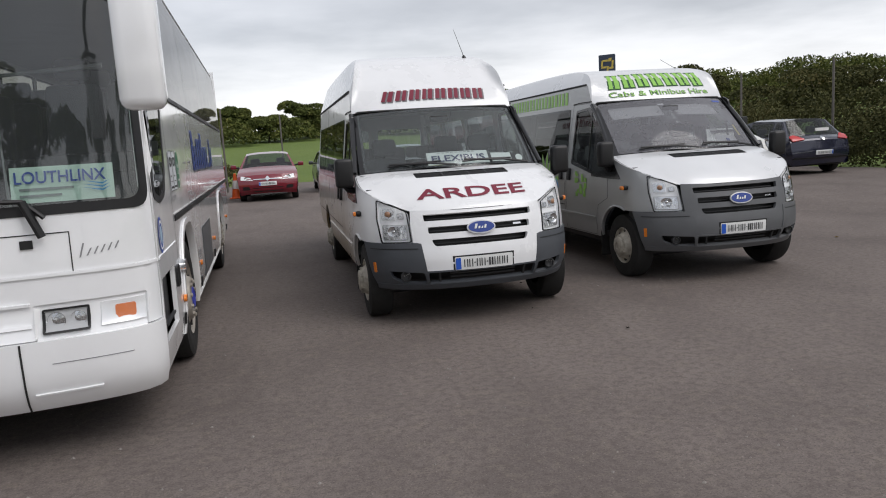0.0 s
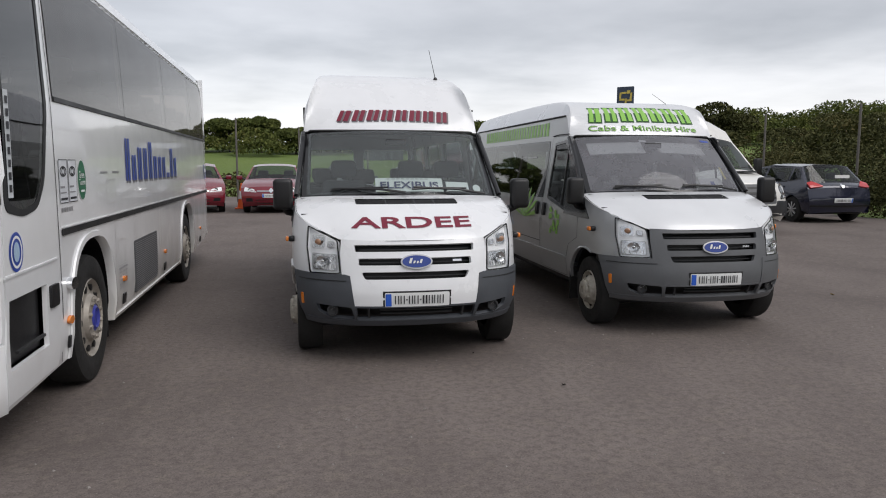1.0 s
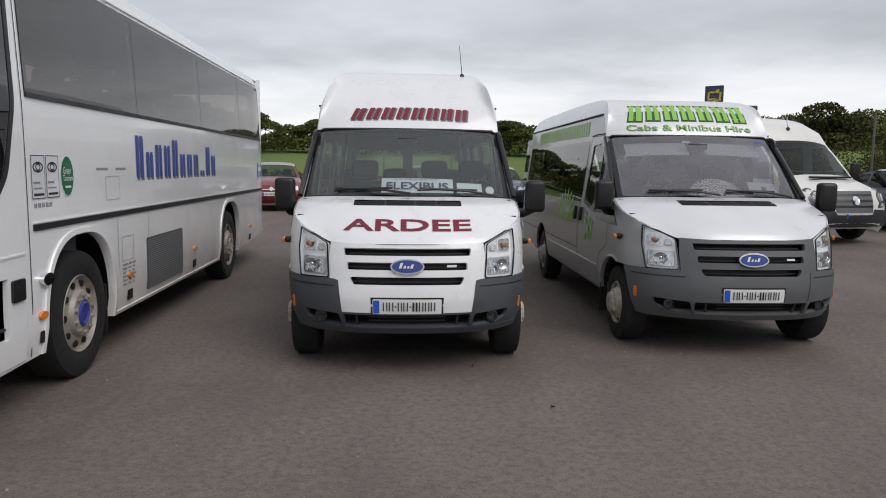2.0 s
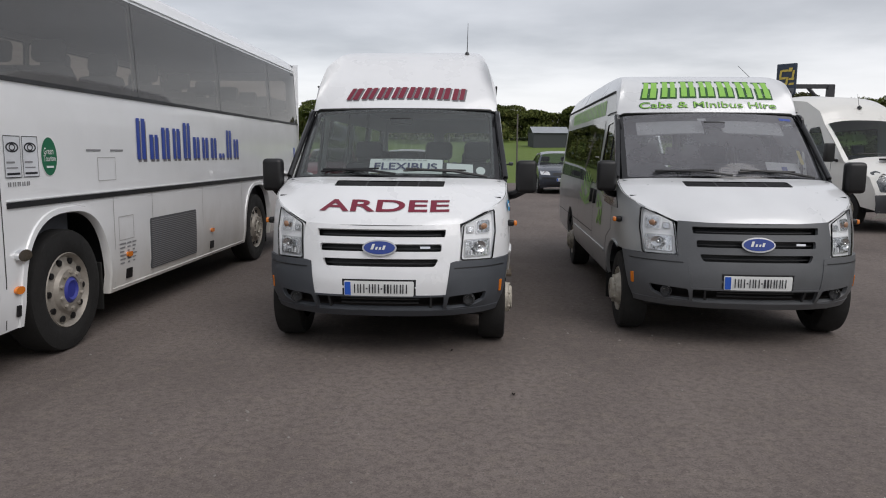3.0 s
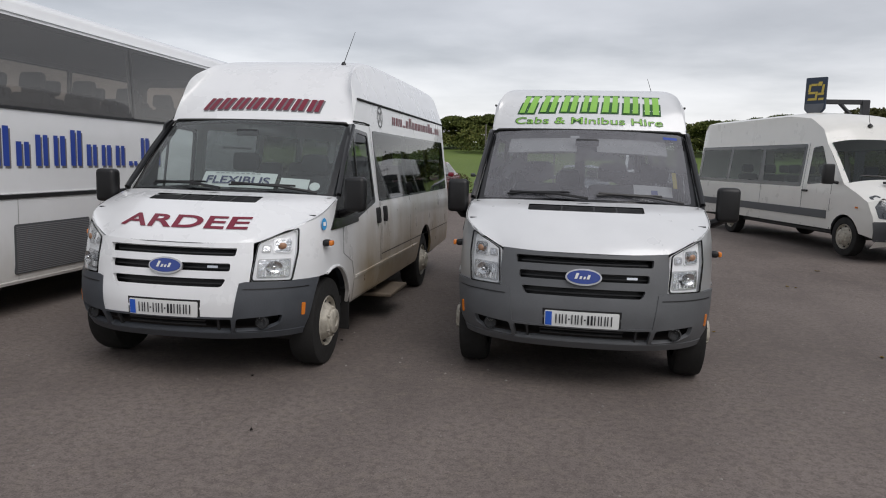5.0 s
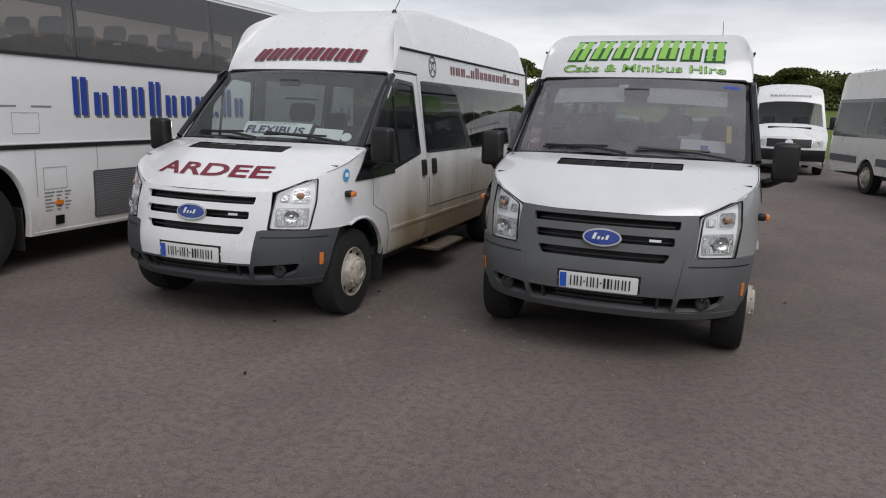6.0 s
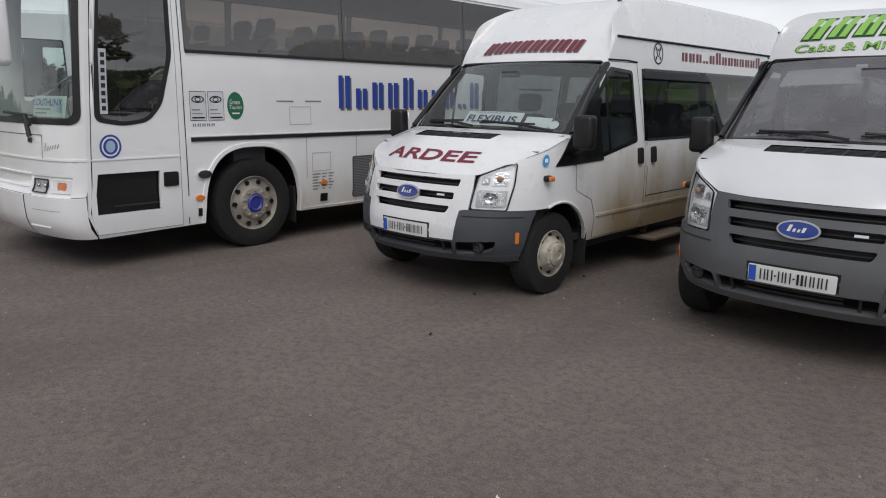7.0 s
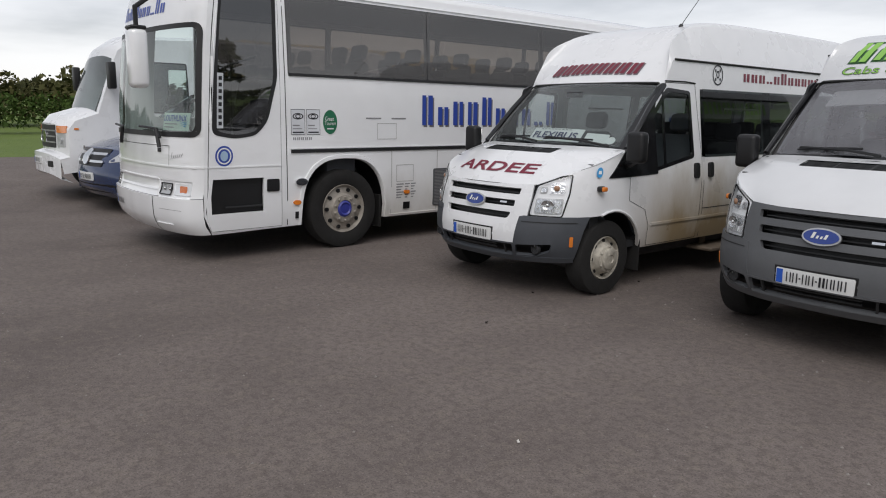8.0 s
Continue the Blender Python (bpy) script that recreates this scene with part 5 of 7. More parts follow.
# roof, tail, inside
rows = []
for y in [0.62, 0.75, 1.0, 1.5, 3, 5, 7, 8.8, 9.3, 9.48]:
    z0, up = 3.095, 0.17 * min(1, max(0.05, (y - 0.55) * 1.6)) * min(1, max(0.1, (9.6 - y) * 2))
    xe = 1.25 - 0.10
    rows.append([(xe * t, (y if y > 1.2 else y - 0.25 * (1 - t * t) * (1.2 - y)), z0 + up * (1 - abs(t) ** 4) ** 0.6) for t in [math.sin(a) for a in np.linspace(-math.pi / 2, math.pi / 2, 21)]])
part("roof", loft(rows), BUS_WHITE, bus)
part("roof_brow", loft([[bus_skin(u, 3.09) for u in np.linspace(-ue, ue, 21)], [(1.15 * t, 0.62 - 0.25 * (1 - t * t) * 0.58, 3.10 + 0.012 * (1 - abs(t) ** 4) ** 0.6) for t in [math.sin(a) for a in np.linspace(-math.pi / 2, math.pi / 2, 21)]]]), BUS_WHITE, bus)
part("tail_panel", sheet(rect(-1.22, 0.45, 1.22, 3.12), [rounded(rect(-1.0, 2.05, 1.0, 2.85), 0.1)], lambda x, z: Vector((x, 9.50, z)), 0.3, 0.03, BC), BUS_WHITE, bus)
part("rear_window", sheet(rounded(rect(-1.0, 2.05, 1.0, 2.85), 0.1), [], lambda x, z: Vector((x, 9.49, z)), 0.4), SMOKED, bus)
part("floor_pan", box((-1.2, 0.5, 1.15), (1.2, 9.4, 1.22)), DARK_IN, bus)
part("underside", box((-1.15, 0.25, 0.36), (1.15, 1.3, 0.42), 0, 1, box((-0.75, 1.3, 0.36), (0.75, 9.4, 1.15))), BLACK, bus)
part("headlining", box((-1.1, 0.8, 2.98), (1.1, 9.4, 3.02)), LINING, bus)
part("dashboard", box((-1.12, 0.28, 1.0), (1.12, 0.62, 1.40), 0.06), DARK_IN, bus)
part("steering_wheel", lathe([(0.21, 0), (0.23, 0.016), (0.25, 0), (0.23, -0.016), (0.21, 0)], 26, "y", (-0.6, 0.85, 1.55)), BLACK, bus)
seat(bus, -0.6, 1.25, 1.25, 0.5, 0.7)
part("crew_rail", tube([(0.3, 0.95, 1.2), (0.3, 0.95, 2.2), (0.95, 0.95, 2.25)], 0.018, 8), ALLOY, bus)
for y in np.arange(2.0, 9.0, 0.86):
    for x in (-0.92, -0.46, 0.46, 0.92):
        seat(bus, x, float(y), 1.55, 0.43, 0.62)


def bus_card(a, b):
    return bus_skin(a, b) + Vector((0, 0.06 + 0.1 * (b - 1.43), 0))


cd = part("route_sign", sheet(rect(0.60, 1.435, 1.10, 1.625), [], bus_card, 0.2, 0.004, BC), mat("pale_green_card", (0.62, 0.74, 0.66), 0.6), bus, "pale route card with blue words")
part("words", lettering("LOUTHLINX", 0.44, 0.065, lambda a, b: bus_card(0.84 + a, 1.535 + b), core=BC, lift=0.006, bold=0.015), BLUE_INK, cd)
ar = bmesh.new()
for k in range(3):
    sheet([(0.94, 1.50 + 0.018 * k), (1.04, 1.475 + 0.018 * k), (1.08, 1.50 + 0.018 * k), (1.04, 1.485 + 0.018 * k)], [], bus_card, 0.1, 0, BC, ar, 0.006)
part("arrow", ar, SKY_INK, cd)
part("small_print", sheet(rect(0.64, 1.50, 0.90, 1.512), [], bus_card, 0.1, 0, BC, sheet(rect(0.64, 1.465, 0.84, 1.477), [], bus_card, 0.1, 0, BC, lift=0.006), 0.006), GREY_INK, cd)


# ---- the other parked vehicles: one builder, a set of measures for each ----
def vehicle(name, label, category, m, spec, group=""):
    L, W = spec["length"], spec["width"]
    body, prof, drop = spec["paint"], spec["profile"], spec.get("drop", 0.05)
    ob = thing(name, label, category, m, group)
    nf, nr = spec.get("nose", 0.45), spec.get("tail", 0.35)
    bowf, bowr = spec.get("bow_f", 0.22), spec.get("bow_r", 0.14)
    tum = spec["tumble"]
    core = (0, L / 2, spec["height"] * 0.45)

    def half(y, z):
        w = W / 2 - soft(tum, z)
        if y < nf:
            w -= 0.16 * W / 1.8 * (1 - y / nf) ** 2.2
        if y > L - nr:
            w -= 0.10 * W / 1.8 * ((y - L + nr) / nr) ** 2.2
        return w

    def bow(y):
        return bowf * max(0, 1 - y / 1.6) - bowr * max(0, 1 - (L - y) / 1.2)

    def edge(y, z):
        ye, ze = y + bow(y), z - drop
        return ye, ze

    def cross(y, z, t):
        ye, ze = edge(y, z)
        w = half(ye, ze)
        k = abs(t)
        return Vector((w * t, y + (ye - y) * k**2, z + (ze - z) * k**3))

    front = [p for p in prof if p[0] <= spec["front_end"]]
    front = sorted(front, key=lambda p: p[1])

    def face(x, z):
        """A place on the nose."""
        y = lin([(p[1], p[0]) for p in front], z + drop * (abs(x) / (W / 2)) ** 3)
        ye, ze = edge(y, z)
        k = min(1, abs(x) / half(ye, ze))
        return Vector((x, y + (ye - y) * k**2, z))

    rear = sorted([p for p in prof if p[0] >= spec["rear_start"]], key=lambda p: p[1])

    def back(x, z):
        y = lin([(p[1], p[0]) for p in rear], z)
        ye, ze = edge(y, z)
        k = min(1, abs(x) / half(ye, ze))
        return Vector((x, y + (ye - y) * k**2, z))

    spans = spec["spans"]
    ts = [math.sin(a) for a in np.linspace(-math.pi / 2, math.pi / 2, 17)]
    for nm, i, j in spans:
        pts = prof[i:j + 1]
        dense = []
        for a, b in zip(pts, pts[1:]):
            for k in range(3):
                dense.append((a[0] + (b[0] - a[0]) * k / 3, a[1] + (b[1] - a[1]) * k / 3))
        dense.append(pts[-1])
        screen_like = nm in ("windscreen", "rear_screen")
        bm = loft([[cross(y, z, t * (0.93 if screen_like else 1)) for t in ts] for y, z in dense])
        part(nm, bm, spec.get("glass", TINTED) if screen_like else body, ob)
        if screen_like:
            for s in (-1, 1):
                part("screen_pillar", loft([[cross(y, z, s * q) for q in (0.91, 0.955, 1.0)] for y, z in dense]), spec.get("pillar", body), ob)
    sill = spec["sill"]
    r = spec["wheel"]
    for s in (-1, 1):
        fn = lambda y, z, s=s: Vector((s * half(y, z), y, z))
        out = []
        for c in spec["axles"]:
            out += [p for p in arch_poly(c, r * 1.18, r * 0.95, 12) if p[1] > sill]
        top = [edge(y, z) for y, z in reversed(prof)]
        out = out + [(L - 0.14, sill)] + [p for p in top if p[1] > sill + 0.02] + [(0.2, sill)]
        wins = [rounded(w, 0.04, 3) for w in spec["windows"]]
        side = part("side_panel", sheet(out, wins, fn, 0.22, 0.0, core), body, ob)
        for w in wins:
            wn = part("side_window", sheet(w, [], fn, 0.3, 0, core, lift=0.003), spec.get("glass", TINTED), ob)
            ys, zs = [p[0] for p in w], [p[1] for p in w]
            cy, cz = (min(ys) + max(ys)) / 2, (min(zs) + max(zs)) / 2
            kx, kz = 1 - 0.05 / (max(ys) - min(ys)), 1 - 0.05 / (max(zs) - min(zs))
            part("window_rubber", sheet(w, [[((y - cy) * kx + cy, (z - cz) * kz + cz) for y, z in w]], fn, 0.3, 0, core, lift=0.006), TRIM, wn)
        for y0, z0, z1 in spec.get("seams", []):
            part("door_seam", sheet(rect(y0, z0, y0 + 0.012, z1), [], fn, 0.3, 0, core, lift=0.004), GASKET, side)
        for y0, z0, y1, z1 in spec.get("bands", []):
            part("window_band", sheet(rounded(rect(y0, z0, y1, z1), 0.05, 3), wins, fn, 0.3, 0, core, lift=0.0025), TRIM, side)
        for y0, y1, z0, hh in spec.get("strips", []):
            part("rub_strip", sheet(rect(y0, z0, y1, z0 + hh), [], fn, 0.3, 0.01, core, lift=0.012), MID_PLASTIC, ob)
        for y0, z0 in spec.get("handles", []):
            part("door_handle", sheet(rounded(rect(y0, z0, y0 + 0.16, z0 + 0.04), 0.015), [], fn, 0.1, 0.03, core, lift=0.03), spec.get("handle_paint", BLACK), ob)
        for c in spec["axles"]:
            part("wheel_house", loft([[(s * x, c - r * 1.2 * math.cos(math.pi * i / 12), r * 0.95 + r * 1.2 * math.sin(math.pi * i / 12)) for i in range(13)] for x in (W / 2 - 0.05, W / 2 - 0.35)]), BLACK, ob)
            wheel(ob, s, s * (W / 2 - 0.02), c, r, r * 0.6, r * 0.64, spec.get("rims", "spoke"), BLACK if spec.get("rims", "spoke") == "spoke" else STEEL)
        my, mz, mw, mh = spec["mirror"]
        x = half(my, mz)
        mr = part("door_mirror", box((s * (x + 0.10 + mw / 2) - mw / 2, my - 0.05, mz), (s * (x + 0.10 + mw / 2) + mw / 2, my + 0.07, mz + mh), 0.03, 2), spec.get("mirror_paint", body), ob)
        part("mirror_arm", tube([(s * (x - 0.03), my + 0.02, mz + 0.02), (s * (x + 0.13), my + 0.01, mz + 0.05)], 0.03, 6), BLACK, mr)
        for poly in spec["lamps"]:
            q = [(s * a, b) for a, b in poly]
            lp = part("headlamp", sheet(rounded(q, 0.03, 3), [], face, 0.1, 0.02, core, lift=0.004), spec.get("lamp_bed", LAMP_BED), ob)
            cx, cz = sum(a for a, b in q) / len(q), sum(b for a, b in q) / len(q)
            c = face(cx, cz)
            for dz in spec.get("bulbs", (0.0,)):
                c = face(cx, cz + dz)
                part("reflector", lathe([(0.06, -0.015), (0.055, 0.0), (0.02, 0.02), (0.001, 0.022)], 14, "y", tuple(c)), CHROME, lp)
            part("lens", sheet(rounded(q, 0.03, 3), [], face, 0.1, 0, core, lift=0.02), LENS, lp)
        for poly in spec.get("tail_lamps", []):
            part("tail_lamp", sheet(rounded([(s * a, b) for a, b in poly], 0.03, 3), [], back, 0.08, 0.03, core, lift=0.02), RED_LENS, ob)
        for y0, z0 in spec.get("side_amber", []):
            part("side_repeater", sheet(rect(y0, z0, y0 + 0.07, z0 + 0.03), [], fn, 0.1, 0.01, core, lift=0.012), AMBER, ob)
    for nm, poly, material, lift in spec.get("front_parts", []):
        part(nm, sheet(rounded(poly, 0.02, 2), [], face, 0.12, 0.02, core, lift=lift), material, ob)
    for nm, poly, material, lift in spec.get("rear_parts", []):
        part(nm, sheet(rounded(poly, 0.02, 2), [], back, 0.12, 0.02, core, lift=lift), material, ob)
    if spec.get("plate_z"):
        plate(ob, face, core, spec["plate_z"])
    if spec.get("rear_plate_z"):
        plate(ob, back, core, spec["rear_plate_z"])
    part("cabin_floor", box((-W / 2 + 0.12, 0.5, sill - 0.02), (W / 2 - 0.12, L - 0.3, sill + 0.06), 0.02, 1), BLACK, ob)
    sy, sz = spec.get("dash", (1.5, 0.75))
    part("dashboard", box((-W / 2 + 0.16, sy - 0.35, sz), (W / 2 - 0.16, sy, sz + 0.17), 0.04), DARK_IN, ob)
    for y in spec["seats"]:
        for x in (-W * 0.23, W * 0.23):
            seat(ob, x, y, spec.get("seat_z", 0.42), 0.46, 0.52)
    return ob


RED = mat("cherry_red_paint", (0.17, 0.006, 0.018), 0.22, 0.0, vary=0.05, coat=0.8)
NAVY = mat("navy_paint", (0.014, 0.016, 0.035), 0.22, 0.2, vary=0.08, coat=0.8)
GREYCAR = mat("dark_grey_green_paint", (0.05, 0.06, 0.06), 0.3, 0.3, vary=0.08, coat=0.6)
SLATE = mat("slate_blue_paint", (0.045, 0.055, 0.075), 0.25, 0.3, vary=0.08, coat=0.8)
BLUEVAN = mat("deep_blue_paint", (0.02, 0.038, 0.105), 0.25, 0.25, vary=0.06, coat=0.8)
CREAM = mat("off_white_paint", (0.74, 0.73, 0.69), 0.3, vary=0.03, coat=0.5)
YELLOW = mat("yellow_coach_paint", (0.75, 0.50, 0.03), 0.35, vary=0.05, coat=0.4)

CAR_GLASS = pane("car_glass", (0.55, 0.62, 0.60))
SEDAN = dict(length=4.6, width=1.81, height=1.48, paint=RED, front_end=0.45, rear_start=4.3, sill=0.24, wheel=0.32, axles=(0.90, 3.58),
    profile=[(0.12, 0.24), (0.02, 0.36), (0.0, 0.52), (0.05, 0.68), (0.16, 0.80), (0.45, 0.90), (1.15, 1.03), (1.95, 1.42), (2.45, 1.48), (3.0, 1.46), (3.75, 1.12), (4.35, 1.03), (4.52, 0.95), (4.6, 0.6), (4.52, 0.28)],
    spans=[("nose", 0, 4), ("bonnet", 4, 6), ("windscreen", 6, 7), ("roof", 7, 9), ("rear_screen", 9, 10), ("boot", 10, 12), ("tail", 12, 14)],
    tumble=[(0.2, 0.06), (0.4, 0.01), (0.7, 0.0), (0.92, 0.03), (1.4, 0.24)],
    windows=[[(1.35, 0.98), (2.30, 0.99), (2.30, 1.36), (1.98, 1.34)], [(2.40, 0.99), (3.50, 1.03), (3.0, 1.36), (2.40, 1.37)]],
    seams=[(1.25, 0.3, 0.95), (2.35, 0.3, 0.95)], handles=[(2.15, 0.86)], mirror=(1.45, 0.98, 0.18, 0.13),
    lamps=[[(0.42, 0.63), (0.80, 0.66), (0.78, 0.78), (0.50, 0.72)]],
    front_parts=[("grille", [(-0.42, 0.655), (0.42, 0.655), (0.42, 0.68), (-0.42, 0.68)], CHROME, 0.012), ("badge", [(0, 0.60), (0.07, 0.675), (0, 0.75), (-0.07, 0.675)], CHROME, 0.03), ("intake", [(-0.40, 0.30), (0.40, 0.30), (0.44, 0.42), (-0.44, 0.42)], BLACK, 0.006), ("side_intake", [(0.52, 0.36), (0.74, 0.36), (0.74, 0.46), (0.56, 0.46)], BLACK, 0.006), ("side_intake", [(-0.52, 0.36), (-0.74, 0.36), (-0.74, 0.46), (-0.56, 0.46)], BLACK, 0.006)],
    plate_z=0.475, seats=(2.05, 2.9), glass=CAR_GLASS)
vehicle("car", "cherry red saloon car parked nose out by the hedge", "car", pose(-1.88, 16.3, rise(-1.9, 17.5), 0, 0, -1), SEDAN, "cars along the far edge")
HATCH = dict(SEDAN, length=4.2, profile=[(0.12, 0.24), (0.02, 0.36), (0.0, 0.52), (0.05, 0.68), (0.16, 0.80), (0.45, 0.92), (1.05, 1.05), (1.75, 1.42), (2.3, 1.5), (3.4, 1.44), (3.85, 1.0), (4.12, 0.95), (4.16, 0.9), (4.2, 0.6), (4.12, 0.28)],
    windows=[[(1.25, 0.98), (2.15, 0.99), (2.15, 1.38), (1.85, 1.36)], [(2.25, 0.99), (3.45, 1.03), (3.2, 1.36), (2.25, 1.39)]], axles=(0.82, 3.42), rear_start=4.0)
vehicle("car", "red hatchback parked beside the coach's tail", "car", pose(-4.1, 16.6, rise(-4, 17.5), 0, 0, 8), HATCH, "cars along the far edge")
SMALL_CAR = dict(HATCH, paint=GREYCAR, width=1.66, length=3.9, front_end=0.45, rear_start=3.75, axles=(0.75, 3.2),
    profile=[(0.12, 0.24), (0.02, 0.36), (0.0, 0.52), (0.03, 0.66), (0.12, 0.80), (0.40, 0.90), (0.95, 1.0), (1.6, 1.38), (2.1, 1.46), (3.1, 1.42), (3.6, 1.0), (3.82, 0.95), (3.86, 0.9), (3.9, 0.6), (3.82, 0.28)],
    windows=[[(1.15, 0.96), (2.0, 0.97), (2.0, 1.35), (1.7, 1.33)], [(2.1, 0.97), (3.2, 1.0), (2.95, 1.33), (2.1, 1.36)]],
    lamps=[oval(0.60, 0.70, 0.12, 0.11, 14)], mirror=(1.25, 0.95, 0.16, 0.12), plate_z=0.44, seats=(1.9, 2.7),
    front_parts=[("grille", rect(-0.38, 0.63, 0.38, 0.72), BLACK, 0.008), ("badge", oval(0, 0.68, 0.055, 0.055, 14), CHROME, 0.02), ("intake", rect(-0.6, 0.30, 0.6, 0.40), BLACK, 0.008), ("bumper_strip", rect(-0.75, 0.52, 0.75, 0.57), BLACK, 0.012)])
vehicle("car", "small dark grey hatchback parked nose out by the grass", "car", pose(0.59, 18.5, rise(0.6, 19), 0, 0, 0), SMALL_CAR, "cars along the far edge")
vehicle("car", "dark blue-grey hatchback parked nose out by the grass", "car", pose(3.36, 19.3, rise(3.3, 20), 0, 0, 2), dict(SMALL_CAR, paint=SLATE, width=1.72, lamps=[[(0.46, 0.64), (0.78, 0.66), (0.80, 0.78), (0.52, 0.76)]]), "cars along the far edge")
ESTATE = dict(HATCH, paint=NAVY, width=1.82, length=4.28, rear_start=3.9, axles=(0.88, 3.48), wheel=0.325,
    profile=[(0.12, 0.24), (0.02, 0.36), (0.0, 0.52), (0.05, 0.68), (0.16, 0.80), (0.45, 0.92), (1.05, 1.06), (1.75, 1.43), (2.3, 1.51), (3.55, 1.47), (4.02, 1.02), (4.16, 0.95), (4.2, 0.9), (4.28, 0.6), (4.2, 0.28)],
    windows=[[(1.25, 0.98), (2.15, 0.99), (2.15, 1.38), (1.85, 1.36)], [(2.25, 0.99), (3.2, 1.02), (3.2, 1.40), (2.25, 1.40)], [(3.27, 1.03), (3.7, 1.10), (3.45, 1.38), (3.27, 1.40)]],
    tail_lamps=[[(0.50, 0.92), (0.84, 0.88), (0.86, 1.0), (0.70, 1.04)]], rear_plate_z=0.52,
    rear_parts=[("rear_bumper", rect(-0.86, 0.42, 0.86, 0.46), BLACK, 0.02), ("rear_badge", oval(0, 0.93, 0.05, 0.05, 12), CHROME, 0.02), ("window_note", rect(-0.32, 1.13, 0.10, 1.21), PAPER, 0.02)],
    handles=[(2.0, 0.86), (3.0, 0.88)], handle_paint=NAVY, seats=(1.95, 2.85))
vehicle("car", "navy blue hatchback seen from its tail beside the hedge", "car", pose(12.4, 14.5, rise(12.4, 12.5) , 0, 0, 180), ESTATE)

BUMPER_DARK = mat("dark_bumper_plastic", (0.035, 0.037, 0.042), 0.5, vary=0.15, relief=0.2)
VAN_T = [(0.3, 0.05), (0.6, 0.0), (1.1, 0.0), (1.4, 0.03), (2.05, 0.10), (2.4, 0.14)]
CREAM_BUS = dict(length=7.3, bands=[(2.40, 1.17, 7.05, 1.99)], bulbs=(-0.11, 0.09), width=2.0, height=2.65, paint=CREAM, front_end=0.5, rear_start=7.1, sill=0.36, wheel=0.345, axles=(0.98, 5.2), rims="dish",
    profile=[(0.14, 0.30), (0.02, 0.42), (0.0, 0.62), (0.06, 0.85), (0.20, 1.08), (0.50, 1.20), (1.0, 1.36), (1.78, 2.08), (2.0, 2.36), (2.45, 2.58), (3.2, 2.66), (6.95, 2.66), (7.24, 2.5), (7.3, 1.2), (7.26, 0.42)],
    spans=[("nose", 0, 4), ("bonnet", 4, 6), ("windscreen", 6, 7), ("roof", 7, 12), ("tail", 12, 14)], drop=0.10, bow_f=0.22, bow_r=0.03, nose=0.5, tail=0.3,
    tumble=VAN_T, pillar=CREAM, windows=[[(1.50, 1.28), (2.2, 1.22), (2.2, 1.92), (1.92, 1.95)], [(2.48, 1.22), (3.85, 1.22), (3.95, 1.92), (2.48, 1.95)], [(4.05, 1.22), (5.4, 1.22), (5.4, 1.94), (4.05, 1.93)], [(5.52, 1.22), (6.95, 1.22), (6.95, 1.94), (5.52, 1.94)]],
    seams=[(1.42, 0.42, 1.25), (2.33, 0.42, 2.0), (3.9, 0.42, 1.2)], handles=[(2.15, 1.08)], strips=[(1.5, 4.75, 0.62, 0.15), (5.65, 7.0, 0.62, 0.15)], mirror=(1.25, 1.25, 0.19, 0.36), mirror_paint=BLACK,
    lamps=[[(0.66, 0.70), (0.90, 0.72), (0.93, 1.06), (0.80, 1.10), (0.70, 0.95)]], side_amber=[(0.62, 0.86)],
    front_parts=[("grille", [(-0.44, 0.62), (0.44, 0.62), (0.54, 1.04), (-0.54, 1.04)], MID_PLASTIC, 0.01), ("grille_slot", rect(-0.46, 0.72, 0.46, 0.76), BLACK, 0.016), ("grille_slot", rect(-0.48, 0.83, 0.48, 0.87), BLACK, 0.016), ("grille_slot", rect(-0.50, 0.94, 0.50, 0.98), BLACK, 0.016), ("badge", oval(0, 0.85, 0.085, 0.085, 18), CHROME, 0.03), ("bumper", [(-0.97, 0.34), (0.97, 0.34), (0.985, 0.66), (0.5, 0.68), (0.44, 0.58), (-0.44, 0.58), (-0.5, 0.68), (-0.985, 0.66)], BUMPER_DARK, 0.02)],
    plate_z=0.50, lamp_bed=LAMP_DARK, seats=(2.1, 3.2, 4.2, 5.2), seat_z=0.75, dash=(1.5, 1.1), glass=CAR_GLASS)
cr = vehicle("minibus", "cream-white minibus with a grey side strip", "minibus", pose(8.80, 8.28, rise(8.5, 10), 0, 0, 14.0), CREAM_BUS)
part("bonnet_vent", box((-0.5, 0.66, 1.285), (0.5, 0.78, 1.325), 0.01, 1, m=Matrix.Rotation(0, 4, "X")), BLACK, cr)
part("antenna", tube([(0.0, 1.98, 2.36), (0.0, 2.05, 2.62)], 0.006, 6, lathe([(0.05, 0.0), (0.04, 0.03), (0.001, 0.06)], 12, "z", (0.0, 1.97, 2.33)), 0.5), BLACK, cr)
for a in (-0.35, 0.35):
    part("wiper", tube([(a + 0.35, 0.98, 1.38), (a, 0.99, 1.41), (a - 0.4, 1.03, 1.42)], 0.012, 6), BLACK, cr)
